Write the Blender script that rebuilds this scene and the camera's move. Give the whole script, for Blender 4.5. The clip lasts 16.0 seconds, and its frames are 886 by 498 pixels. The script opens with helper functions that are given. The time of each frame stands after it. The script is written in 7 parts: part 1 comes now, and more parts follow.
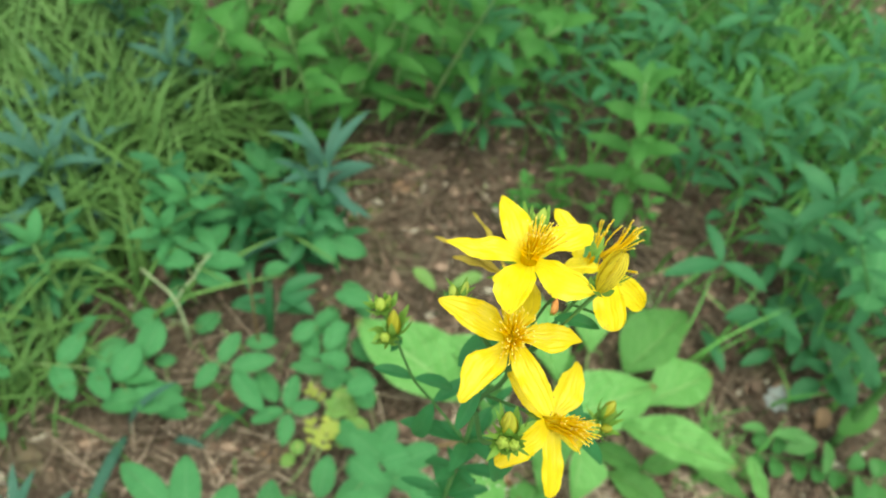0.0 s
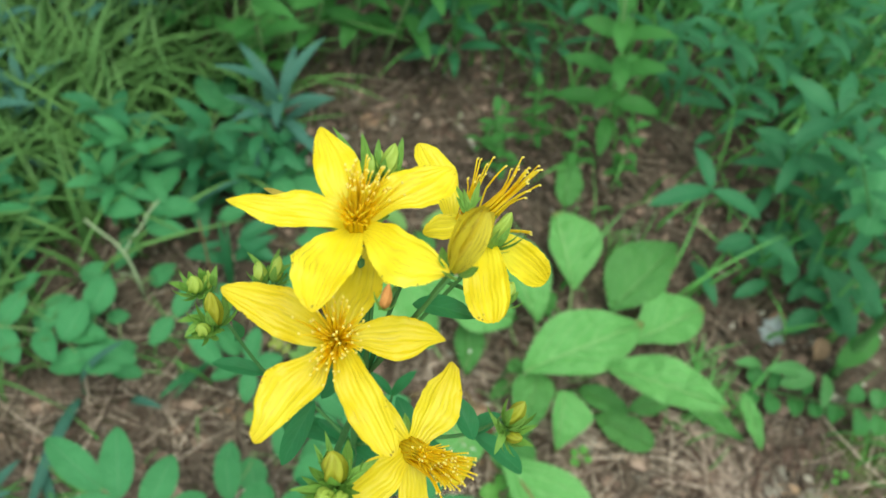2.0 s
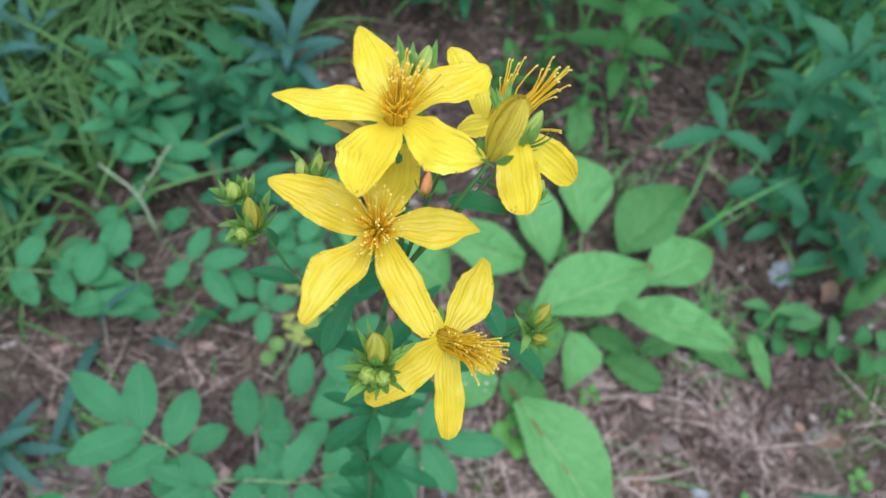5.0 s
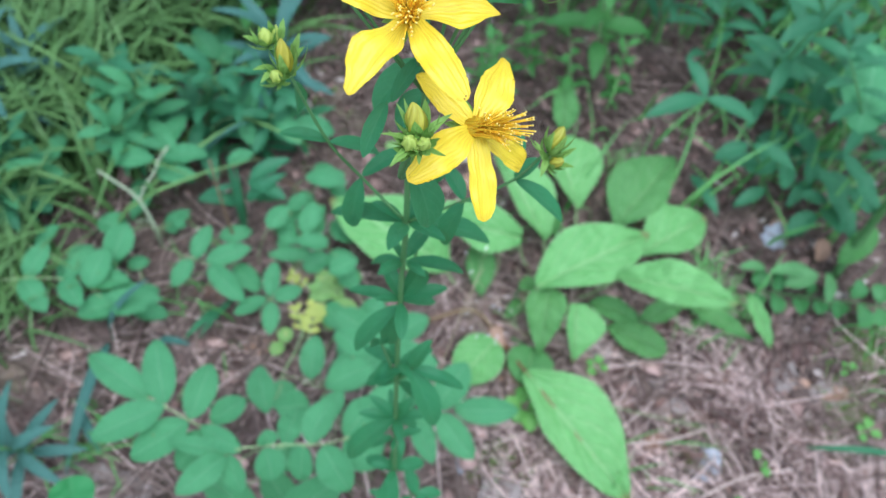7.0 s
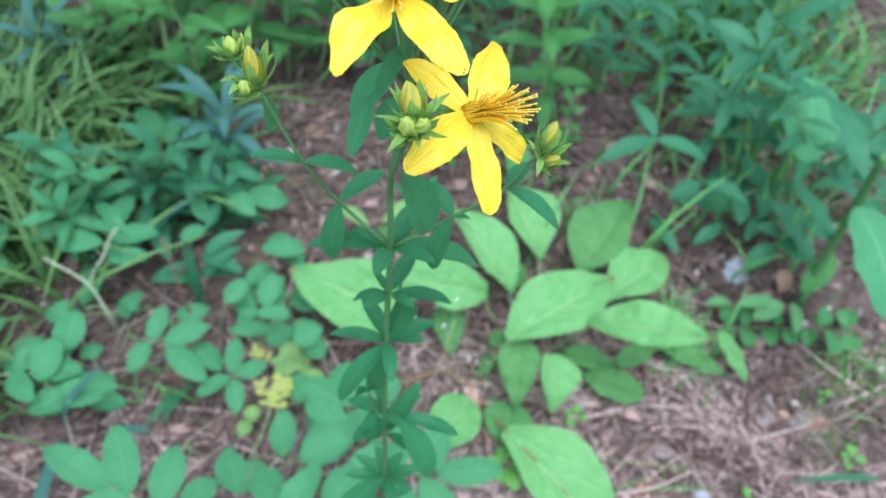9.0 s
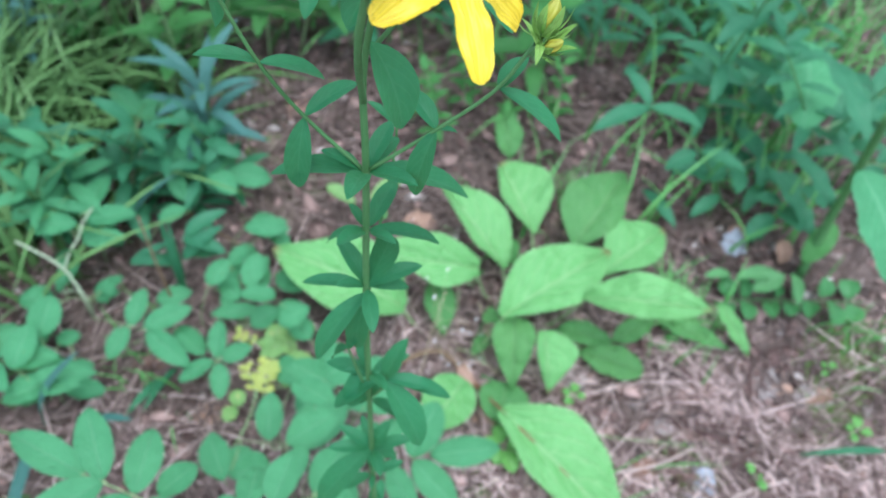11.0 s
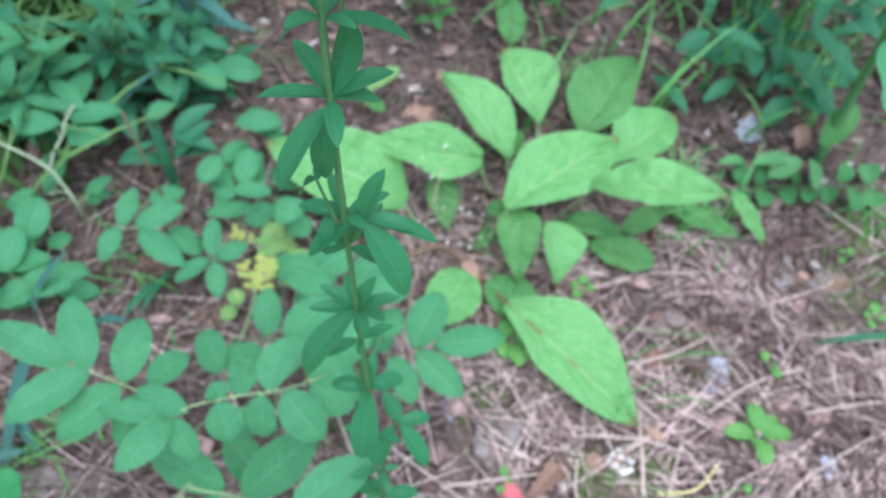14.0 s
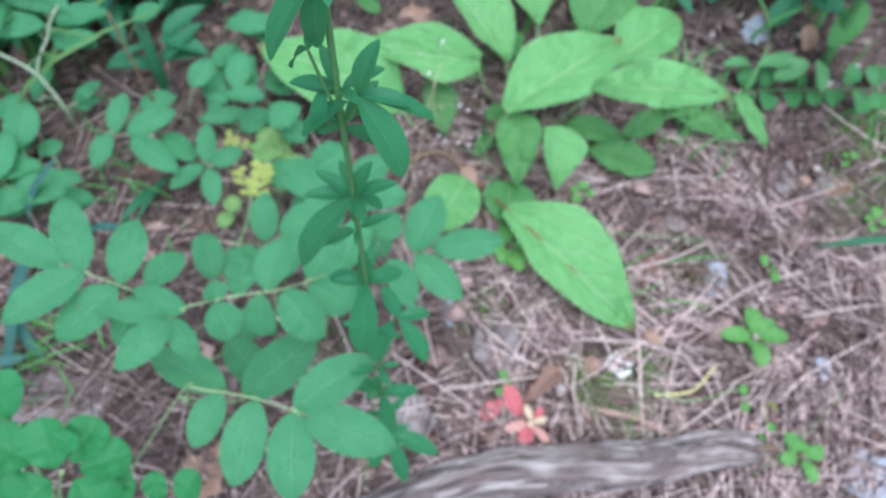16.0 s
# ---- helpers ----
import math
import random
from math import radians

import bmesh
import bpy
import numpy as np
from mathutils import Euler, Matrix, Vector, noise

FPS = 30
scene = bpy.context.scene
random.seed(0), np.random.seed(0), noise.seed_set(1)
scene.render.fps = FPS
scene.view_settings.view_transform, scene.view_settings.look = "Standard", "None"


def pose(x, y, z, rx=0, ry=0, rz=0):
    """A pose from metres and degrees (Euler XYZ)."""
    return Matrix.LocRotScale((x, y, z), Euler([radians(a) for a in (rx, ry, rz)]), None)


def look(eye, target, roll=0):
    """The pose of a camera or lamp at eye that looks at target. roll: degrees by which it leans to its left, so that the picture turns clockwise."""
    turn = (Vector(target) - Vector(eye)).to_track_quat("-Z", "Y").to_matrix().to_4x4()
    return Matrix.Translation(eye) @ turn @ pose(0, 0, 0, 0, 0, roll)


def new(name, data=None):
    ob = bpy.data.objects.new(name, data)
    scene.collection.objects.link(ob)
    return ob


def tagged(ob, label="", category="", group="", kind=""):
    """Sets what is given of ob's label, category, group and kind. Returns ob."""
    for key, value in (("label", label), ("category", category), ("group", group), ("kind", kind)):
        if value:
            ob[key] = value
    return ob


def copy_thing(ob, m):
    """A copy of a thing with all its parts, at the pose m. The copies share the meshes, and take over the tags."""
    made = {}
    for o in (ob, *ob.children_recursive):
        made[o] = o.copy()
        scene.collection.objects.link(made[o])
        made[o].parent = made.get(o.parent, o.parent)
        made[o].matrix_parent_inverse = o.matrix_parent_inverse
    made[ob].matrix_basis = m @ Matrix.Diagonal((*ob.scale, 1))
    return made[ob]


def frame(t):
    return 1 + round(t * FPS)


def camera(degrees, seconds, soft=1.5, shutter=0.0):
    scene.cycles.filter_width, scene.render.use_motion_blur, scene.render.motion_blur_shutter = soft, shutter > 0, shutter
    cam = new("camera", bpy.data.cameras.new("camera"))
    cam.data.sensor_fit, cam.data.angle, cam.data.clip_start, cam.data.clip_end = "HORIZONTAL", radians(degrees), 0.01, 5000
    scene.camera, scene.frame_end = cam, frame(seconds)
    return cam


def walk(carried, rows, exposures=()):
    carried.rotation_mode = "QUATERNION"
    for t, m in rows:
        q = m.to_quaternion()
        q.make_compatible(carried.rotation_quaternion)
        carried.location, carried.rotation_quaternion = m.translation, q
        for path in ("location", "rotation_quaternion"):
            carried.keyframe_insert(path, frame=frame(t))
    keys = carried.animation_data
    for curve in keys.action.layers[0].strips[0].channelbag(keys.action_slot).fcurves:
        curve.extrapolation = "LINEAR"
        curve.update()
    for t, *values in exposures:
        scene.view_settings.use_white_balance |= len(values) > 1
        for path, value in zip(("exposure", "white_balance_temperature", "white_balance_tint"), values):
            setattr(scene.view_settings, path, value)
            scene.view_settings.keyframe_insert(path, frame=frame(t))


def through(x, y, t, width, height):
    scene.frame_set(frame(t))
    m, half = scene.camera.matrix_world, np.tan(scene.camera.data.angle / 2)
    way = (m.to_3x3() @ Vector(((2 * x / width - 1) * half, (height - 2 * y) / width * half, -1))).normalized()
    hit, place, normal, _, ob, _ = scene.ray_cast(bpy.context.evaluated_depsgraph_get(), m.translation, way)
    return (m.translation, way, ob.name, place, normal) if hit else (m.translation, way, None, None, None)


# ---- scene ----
cam = camera(57.0, 16.0)
PATH = [
    (0, (-0.04087, -0.04335, 0.64602), (-0.06912, 0.12188, 0.39722), 18.13),
    (0.5, (-0.03635, -0.04439, 0.64346), (-0.06542, 0.12152, 0.39521), 17.70),
    (1, (-0.03133, -0.03638, 0.63504), (-0.06076, 0.12856, 0.38619), 17.05),
    (1.5, (-0.02505, -0.01962, 0.62363), (-0.04919, 0.13726, 0.36906), 17.24),
    (2, (-0.02425, -0.00519, 0.61255), (-0.04242, 0.14114, 0.35129), 18.24),
    (2.5, (-0.02319, -0.00403, 0.61039), (-0.03805, 0.13538, 0.34517), 18.69),
    (3, (-0.02455, -0.00251, 0.61066), (-0.03716, 0.13214, 0.34287), 19.43),
    (3.5, (-0.02426, -0.00196, 0.60951), (-0.03698, 0.13049, 0.34063), 19.34),
    (4, (-0.02423, -0.00387, 0.61067), (-0.03711, 0.12743, 0.34124), 19.49),
    (6.5, (-0.02317, -0.03940, 0.61405), (-0.03814, 0.09631, 0.34692), 17.07),
    (7, (-0.01644, -0.04815, 0.60694), (-0.03042, 0.09185, 0.34198), 15.08),
    (7.5, (-0.02145, -0.05396, 0.60244), (-0.03541, 0.09213, 0.34079), 14.13),
    (8, (-0.02580, -0.05431, 0.59909), (-0.03762, 0.09900, 0.34149), 14.18),
    (8.5, (-0.01958, -0.05333, 0.59486), (-0.02836, 0.10741, 0.34171), 13.64),
    (9, (-0.02046, -0.05232, 0.59095), (-0.02657, 0.11381, 0.34122), 13.42),
    (11.5, (-0.01631, -0.04816, 0.56266), (-0.01836, 0.11447, 0.31058), 13.32),
    (12, (-0.01627, -0.04719, 0.56113), (-0.01879, 0.11330, 0.30768), 13.13),
    (12.5, (-0.01496, -0.04722, 0.55667), (-0.01778, 0.11098, 0.30179), 12.72),
    (13, (-0.01165, -0.04790, 0.54769), (-0.01420, 0.10676, 0.29065), 12.27),
    (13.5, (-0.00800, -0.05003, 0.54130), (-0.00932, 0.09753, 0.28011), 12.26),
    (14, (-0.00664, -0.05312, 0.53756), (-0.00595, 0.08580, 0.27167), 12.66),
    (14.5, (-0.00964, -0.05506, 0.53418), (-0.00657, 0.07429, 0.26351), 13.58),
    (15, (-0.01015, -0.05772, 0.53359), (-0.00518, 0.06400, 0.25944), 14.60),
    (15.5, (-0.00858, -0.05838, 0.53169), (-0.00196, 0.05735, 0.25499), 15.21),
    (16, (-0.00503, -0.05778, 0.52921), (0.00268, 0.05433, 0.25106), 15.60),
]
EXPOSURES = [
    (0.0, 1.31, 7750, -20), (1.0, 1.31, 7750, -20), (2.0, 1.08, 6850, -21), (3.0, 0.87, 6080, -13), (4.0, 0.84, 5600, 2), (6.5, 1.32, 5450, 6),
    (7.0, 1.40, 5400, 7), (9.0, 1.54, 5380, 7), (12.5, 1.62, 5380, 7), (14.0, 1.53, 5400, 8), (15.0, 1.45, 5380, 9), (16.0, 1.39, 5300, 9),
]
cam.data.dof.use_dof, cam.data.dof.focus_distance, cam.data.dof.aperture_fstop = True, 0.112, 34.0
walk(cam, [(t, look(eye, target, roll)) for t, eye, target, roll in PATH], EXPOSURES)

# ---- light: a bright overcast sky over open woodland ----
world = bpy.data.worlds.new("sky")
scene.world = world
world.use_nodes = True
wn, wl = world.node_tree.nodes, world.node_tree.links
sky = wn.new("ShaderNodeTexSky")
sky.sky_type, sky.sun_disc = "NISHITA", False
sky.sun_elevation, sky.sun_rotation = radians(60), radians(200)
calm = wn.new("ShaderNodeHueSaturation")
calm.inputs["Saturation"].default_value = 0.35
wl.new(sky.outputs[0], calm.inputs["Color"])
wl.new(calm.outputs[0], wn["Background"].inputs["Color"])
wn["Background"].inputs["Strength"].default_value = 0.08
sun = new("sun", bpy.data.lights.new("sun", "SUN"))
sun.data.energy, sun.data.angle, sun.data.color = 1.5, radians(50), (1.0, 0.96, 0.9)
sun.matrix_world = look((0.25, -0.1, 1.9), (0, 0, 0))


# ---- materials ----
def nodes_of(name):
    m = bpy.data.materials.new(name)
    m.use_nodes = True
    return m, m.node_tree.nodes, m.node_tree.links, m.node_tree.nodes["Principled BSDF"]


def math_node(nd, lk, op, a, b=None, c=None):
    n = nd.new("ShaderNodeMath")
    n.operation = op
    for i, v in enumerate((a, b, c)):
        if v is None:
            continue
        if isinstance(v, (int, float)):
            n.inputs[i].default_value = v
        else:
            lk.new(v, n.inputs[i])
    return n.outputs[0]


def blend(nd, lk, fac, a, b):
    n = nd.new("ShaderNodeMix")
    n.data_type = "RGBA"
    for sock, v in ((n.inputs[0], fac), (n.inputs[6], a), (n.inputs[7], b)):
        if isinstance(v, (int, float)):
            sock.default_value = v
        elif isinstance(v, tuple):
            sock.default_value = (*v, 1)
        else:
            lk.new(v, sock)
    return n.outputs[2]


def noise_node(nd, lk, scale, detail=3.0, coords="Object"):
    n = nd.new("ShaderNodeTexNoise")
    n.inputs["Scale"].default_value, n.inputs["Detail"].default_value = scale, detail
    lk.new(nd.new("ShaderNodeTexCoord").outputs[coords], n.inputs["Vector"])
    return n.outputs["Fac"]


def ramp(nd, lk, v, lo, hi):
    n = nd.new("ShaderNodeMapRange")
    n.inputs["From Min"].default_value, n.inputs["From Max"].default_value = lo, hi
    lk.new(v, n.inputs["Value"])
    return n.outputs["Result"]


def leaf_material(name, base, light, vein, veins=9.0, slope=0.35, rough=0.5, through=0.3, depth=0.0006, spots=(0.25, 0.18, 0.06), spot_at=0.74, amount=0.28, ridge=0.3, tip=0.0):
    m, nd, lk, bsdf = nodes_of(name)
    uv = nd.new("ShaderNodeSeparateXYZ")
    lk.new(nd.new("ShaderNodeUVMap").outputs[0], uv.inputs[0])
    across = math_node(nd, lk, "ABSOLUTE", math_node(nd, lk, "MULTIPLY_ADD", uv.outputs[0], 2.0, -1.0))
    rib = ramp(nd, lk, across, 0.09, 0.02)
    wander = math_node(nd, lk, "MULTIPLY_ADD", noise_node(nd, lk, 120.0, 3.0), 0.16, -0.08)
    bow = math_node(nd, lk, "MULTIPLY", math_node(nd, lk, "POWER", across, 1.5), slope)
    run = math_node(nd, lk, "SUBTRACT", math_node(nd, lk, "ADD", uv.outputs[1], wander), bow)
    halves = math_node(nd, lk, "MULTIPLY", math_node(nd, lk, "GREATER_THAN", uv.outputs[0], 0.5), 0.42 / veins)
    wave = math_node(nd, lk, "SINE", math_node(nd, lk, "MULTIPLY", math_node(nd, lk, "ADD", run, halves), veins * 6.283))
    side = math_node(nd, lk, "POWER", ramp(nd, lk, wave, -0.2, 1.0), 6.0)
    lines = math_node(nd, lk, "MAXIMUM", rib, math_node(nd, lk, "MULTIPLY", side, 0.6))
    rim = ramp(nd, lk, across, 0.9, 0.985)
    fine, coarse = noise_node(nd, lk, 900.0, 4.0), noise_node(nd, lk, 70.0, 2.0)
    rand = nd.new("ShaderNodeObjectInfo").outputs["Random"]
    mixf = math_node(nd, lk, "ADD", math_node(nd, lk, "MULTIPLY", coarse, 0.75), math_node(nd, lk, "MULTIPLY_ADD", rand, 0.55, -0.15))
    colour = blend(nd, lk, mixf, base, light)
    colour = blend(nd, lk, math_node(nd, lk, "MULTIPLY", ramp(nd, lk, fine, 0.3, 0.8), 0.35), colour, tuple(0.72 * v for v in base))
    colour = blend(nd, lk, math_node(nd, lk, "MULTIPLY", ramp(nd, lk, noise_node(nd, lk, 110.0, 3.0), 0.35, 0.75), 0.3), colour, tuple(0.7 * v for v in base))
    colour = blend(nd, lk, math_node(nd, lk, "MULTIPLY", math_node(nd, lk, "MAXIMUM", lines, math_node(nd, lk, "MULTIPLY", rim, 0.6)), amount * 1.35), colour, vein)
    colour = blend(nd, lk, math_node(nd, lk, "MULTIPLY", ramp(nd, lk, noise_node(nd, lk, 210.0, 2.0), spot_at, spot_at + 0.05), 0.7), colour, spots)
    if tip:
        worn = math_node(nd, lk, "MULTIPLY", ramp(nd, lk, math_node(nd, lk, "ADD", uv.outputs[1], math_node(nd, lk, "MULTIPLY", noise_node(nd, lk, 150.0, 2.0), 0.12)), 0.98, 1.06), tip)
        colour = blend(nd, lk, worn, colour, (0.36, 0.22, 0.12))
    lk.new(colour, bsdf.inputs["Base Color"])
    bsdf.inputs["Roughness"].default_value = rough
    bsdf.inputs["Specular IOR Level"].default_value = 0.35
    bump = nd.new("ShaderNodeBump")
    bump.inputs["Strength"].default_value, bump.inputs["Distance"].default_value = 0.9, depth * 1.3
    quilt = math_node(nd, lk, "ADD", math_node(nd, lk, "MULTIPLY", fine, 0.35), math_node(nd, lk, "MULTIPLY", noise_node(nd, lk, 260.0, 2.0), 1.1))
    lk.new(math_node(nd, lk, "SUBTRACT", quilt, math_node(nd, lk, "MULTIPLY", lines, ridge)), bump.inputs["Height"])
    lk.new(bump.outputs[0], bsdf.inputs["Normal"])
    tl = nd.new("ShaderNodeBsdfTranslucent")
    lk.new(blend(nd, lk, 0.35, colour, (0.35, 0.6, 0.08)), tl.inputs["Color"])
    mx = nd.new("ShaderNodeMixShader")
    mx.inputs[0].default_value = through
    lk.new(bsdf.outputs[0], mx.inputs[1])
    lk.new(tl.outputs[0], mx.inputs[2])
    lk.new(mx.outputs[0], nd["Material Output"].inputs["Surface"])
    return m


def petal_material(name, base, deep, dry, amount=0.2, through=0.3):
    m, nd, lk, bsdf = nodes_of(name)
    uv = nd.new("ShaderNodeSeparateXYZ")
    lk.new(nd.new("ShaderNodeUVMap").outputs[0], uv.inputs[0])
    across = math_node(nd, lk, "ABSOLUTE", math_node(nd, lk, "MULTIPLY_ADD", uv.outputs[0], 2.0, -1.0))
    wob = math_node(nd, lk, "MULTIPLY", noise_node(nd, lk, 240.0, 3.0), 13.0)
    wave = math_node(nd, lk, "SINE", math_node(nd, lk, "ADD", math_node(nd, lk, "MULTIPLY", uv.outputs[0], 46.0), wob))
    streak = math_node(nd, lk, "MULTIPLY", math_node(nd, lk, "POWER", ramp(nd, lk, wave, 0.0, 1.0), 2.5), ramp(nd, lk, noise_node(nd, lk, 330.0, 2.0), 0.42, 0.68))
    colour = blend(nd, lk, ramp(nd, lk, math_node(nd, lk, "ADD", noise_node(nd, lk, 140.0, 4.0), math_node(nd, lk, "MULTIPLY", uv.outputs[1], 0.18)), 0.35, 0.8), base, deep)
    colour = blend(nd, lk, math_node(nd, lk, "MULTIPLY", streak, amount), colour, dry)
    thin = math_node(nd, lk, "SINE", math_node(nd, lk, "ADD", math_node(nd, lk, "MULTIPLY", uv.outputs[0], 88.0), math_node(nd, lk, "MULTIPLY", noise_node(nd, lk, 170.0, 2.0), 9.0)))
    lines = math_node(nd, lk, "MULTIPLY", ramp(nd, lk, thin, 0.86, 1.0), ramp(nd, lk, noise_node(nd, lk, 260.0, 3.0), 0.47, 0.66))
    colour = blend(nd, lk, math_node(nd, lk, "MULTIPLY", lines, 0.25 + amount), colour, tuple(0.6 * v for v in dry))
    edge = math_node(nd, lk, "MAXIMUM", math_node(nd, lk, "MULTIPLY", ramp(nd, lk, across, 0.84, 0.95), ramp(nd, lk, uv.outputs[1], 0.2, 0.8)), ramp(nd, lk, uv.outputs[1], 0.88, 0.97))
    vor = nd.new("ShaderNodeTexVoronoi")
    vor.inputs["Scale"].default_value = 1900.0
    lk.new(nd.new("ShaderNodeTexCoord").outputs["Object"], vor.inputs["Vector"])
    dots = math_node(nd, lk, "MULTIPLY", math_node(nd, lk, "MULTIPLY", ramp(nd, lk, vor.outputs["Distance"], 0.34, 0.24), edge), ramp(nd, lk, noise_node(nd, lk, 420.0, 1.0), 0.47, 0.56))
    worn = ramp(nd, lk, math_node(nd, lk, "MULTIPLY_ADD", noise_node(nd, lk, 380.0, 3.0), 0.16, uv.outputs[1]), 0.98, 1.12)
    colour = blend(nd, lk, math_node(nd, lk, "MULTIPLY", worn, 0.55), colour, tuple(0.5 * a + 0.5 * b for a, b in zip(deep, dry)))
    colour = blend(nd, lk, math_node(nd, lk, "MULTIPLY", dots, 0.75), colour, (0.09, 0.035, 0.01))
    lk.new(colour, bsdf.inputs["Base Color"])
    bsdf.inputs["Roughness"].default_value, bsdf.inputs["Specular IOR Level"].default_value = 0.42, 0.42
    bump = nd.new("ShaderNodeBump")
    bump.inputs["Strength"].default_value, bump.inputs["Distance"].default_value = 0.35, 0.00008
    lk.new(wave, bump.inputs["Height"])
    lk.new(bump.outputs[0], bsdf.inputs["Normal"])
    tl = nd.new("ShaderNodeBsdfTranslucent")
    lk.new(colour, tl.inputs["Color"])
    mx = nd.new("ShaderNodeMixShader")
    mx.inputs[0].default_value = through
    lk.new(bsdf.outputs[0], mx.inputs[1])
    lk.new(tl.outputs[0], mx.inputs[2])
    lk.new(mx.outputs[0], nd["Material Output"].inputs["Surface"])
    return m


def stamen_material(name, a, b, through):
    m, nd, lk, bsdf = nodes_of(name)
    colour = blend(nd, lk, ramp(nd, lk, noise_node(nd, lk, 500.0, 3.0), 0.35, 0.7), a, b)
    lk.new(colour, bsdf.inputs["Base Color"])
    bsdf.inputs["Roughness"].default_value = 0.45
    tl = nd.new("ShaderNodeBsdfTranslucent")
    lk.new(colour, tl.inputs["Color"])
    mx = nd.new("ShaderNodeMixShader")
    mx.inputs[0].default_value = through
    lk.new(bsdf.outputs[0], mx.inputs[1])
    lk.new(tl.outputs[0], mx.inputs[2])
    lk.new(mx.outputs[0], nd["Material Output"].inputs["Surface"])
    return m


def plain_material(name, a, b, scale=200.0, rough=0.7, depth=0.0004, island=0.0, stretch=None, sharp=0.0):
    """Two tones mixed by noise, with fine relief; island: how far single pieces differ."""
    m, nd, lk, bsdf = nodes_of(name)
    fac = noise_node(nd, lk, scale, 4.0)
    if stretch:
        mp = nd.new("ShaderNodeMapping")
        mp.inputs["Scale"].default_value = stretch
        lk.new(nd.new("ShaderNodeUVMap").outputs[0], mp.inputs["Vector"])
        n = nd.new("ShaderNodeTexNoise")
        n.inputs["Scale"].default_value, n.inputs["Detail"].default_value = 1.0, 6.0
        lk.new(mp.outputs[0], n.inputs["Vector"])
        fac = ramp(nd, lk, n.outputs["Fac"], 0.32, 0.68)
    use = fac
    if island:
        r = nd.new("ShaderNodeNewGeometry").outputs["Random Per Island"]
        use = math_node(nd, lk, "ADD", math_node(nd, lk, "MULTIPLY", fac, 1 - island), math_node(nd, lk, "MULTIPLY", r, island))
    if sharp:
        use = ramp(nd, lk, use, sharp, 1 - sharp)
    lk.new(blend(nd, lk, use, a, b), bsdf.inputs["Base Color"])
    bsdf.inputs["Roughness"].default_value, bsdf.inputs["Specular IOR Level"].default_value = rough, 0.3
    bump = nd.new("ShaderNodeBump")
    bump.inputs["Strength"].default_value, bump.inputs["Distance"].default_value = 0.8, depth
    lk.new(fac, bump.inputs["Height"])
    lk.new(bump.outputs[0], bsdf.inputs["Normal"])
    return m


def soil_material():
    m, nd, lk, bsdf = nodes_of("forest soil")
    big, mid, small = noise_node(nd, lk, 7.0, 4.0), noise_node(nd, lk, 45.0, 5.0), noise_node(nd, lk, 400.0, 6.0)
    c = blend(nd, lk, ramp(nd, lk, mid, 0.35, 0.65), (0.04, 0.027, 0.022), (0.19, 0.128, 0.105))
    c = blend(nd, lk, math_node(nd, lk, "MULTIPLY", ramp(nd, lk, small, 0.4, 0.7), 0.5), c, (0.3, 0.24, 0.225))
    c = blend(nd, lk, math_node(nd, lk, "MULTIPLY", ramp(nd, lk, big, 0.55, 0.7), 0.5), c, (0.09, 0.13, 0.035))
    lk.new(c, bsdf.inputs["Base Color"])
    bsdf.inputs["Roughness"].default_value = 0.95
    bump = nd.new("ShaderNodeBump")
    bump.inputs["Strength"].default_value, bump.inputs["Distance"].default_value = 1.0, 0.004
    lk.new(math_node(nd, lk, "ADD", mid, math_node(nd, lk, "MULTIPLY", small, 0.5)), bump.inputs["Height"])
    lk.new(bump.outputs[0], bsdf.inputs["Normal"])
    return m


def wood_material():
    m, nd, lk, bsdf = nodes_of("weathered wood")
    uv = nd.new("ShaderNodeUVMap").outputs[0]

    def grain(x, y, detail):
        mp = nd.new("ShaderNodeMapping")
        mp.inputs["Scale"].default_value = (x, y, 1.0)
        lk.new(uv, mp.inputs["Vector"])
        n = nd.new("ShaderNodeTexNoise")
        n.inputs["Scale"].default_value, n.inputs["Detail"].default_value, n.inputs["Distortion"].default_value = 1.0, detail, 0.6
        lk.new(mp.outputs[0], n.inputs["Vector"])
        return n.outputs["Fac"]

    fine, band, patch = grain(9.0, 60.0, 9.0), grain(8.0, 17.0, 7.0), grain(7.0, 5.0, 5.0)
    c = blend(nd, lk, ramp(nd, lk, band, 0.42, 0.58), (0.165, 0.12, 0.108), (0.53, 0.455, 0.425))
    c = blend(nd, lk, math_node(nd, lk, "MULTIPLY", ramp(nd, lk, patch, 0.42, 0.6), 0.6), c, (0.3, 0.23, 0.2))
    c = blend(nd, lk, math_node(nd, lk, "MULTIPLY", ramp(nd, lk, fine, 0.47, 0.4), 0.85), c, (0.06, 0.048, 0.042))
    lk.new(c, bsdf.inputs["Base Color"])
    bsdf.inputs["Roughness"].default_value = 0.88
    bump = nd.new("ShaderNodeBump")
    bump.inputs["Strength"].default_value, bump.inputs["Distance"].default_value = 1.0, 0.003
    lk.new(math_node(nd, lk, "ADD", fine, band), bump.inputs["Height"])
    lk.new(bump.outputs[0], bsdf.inputs["Normal"])
    return m


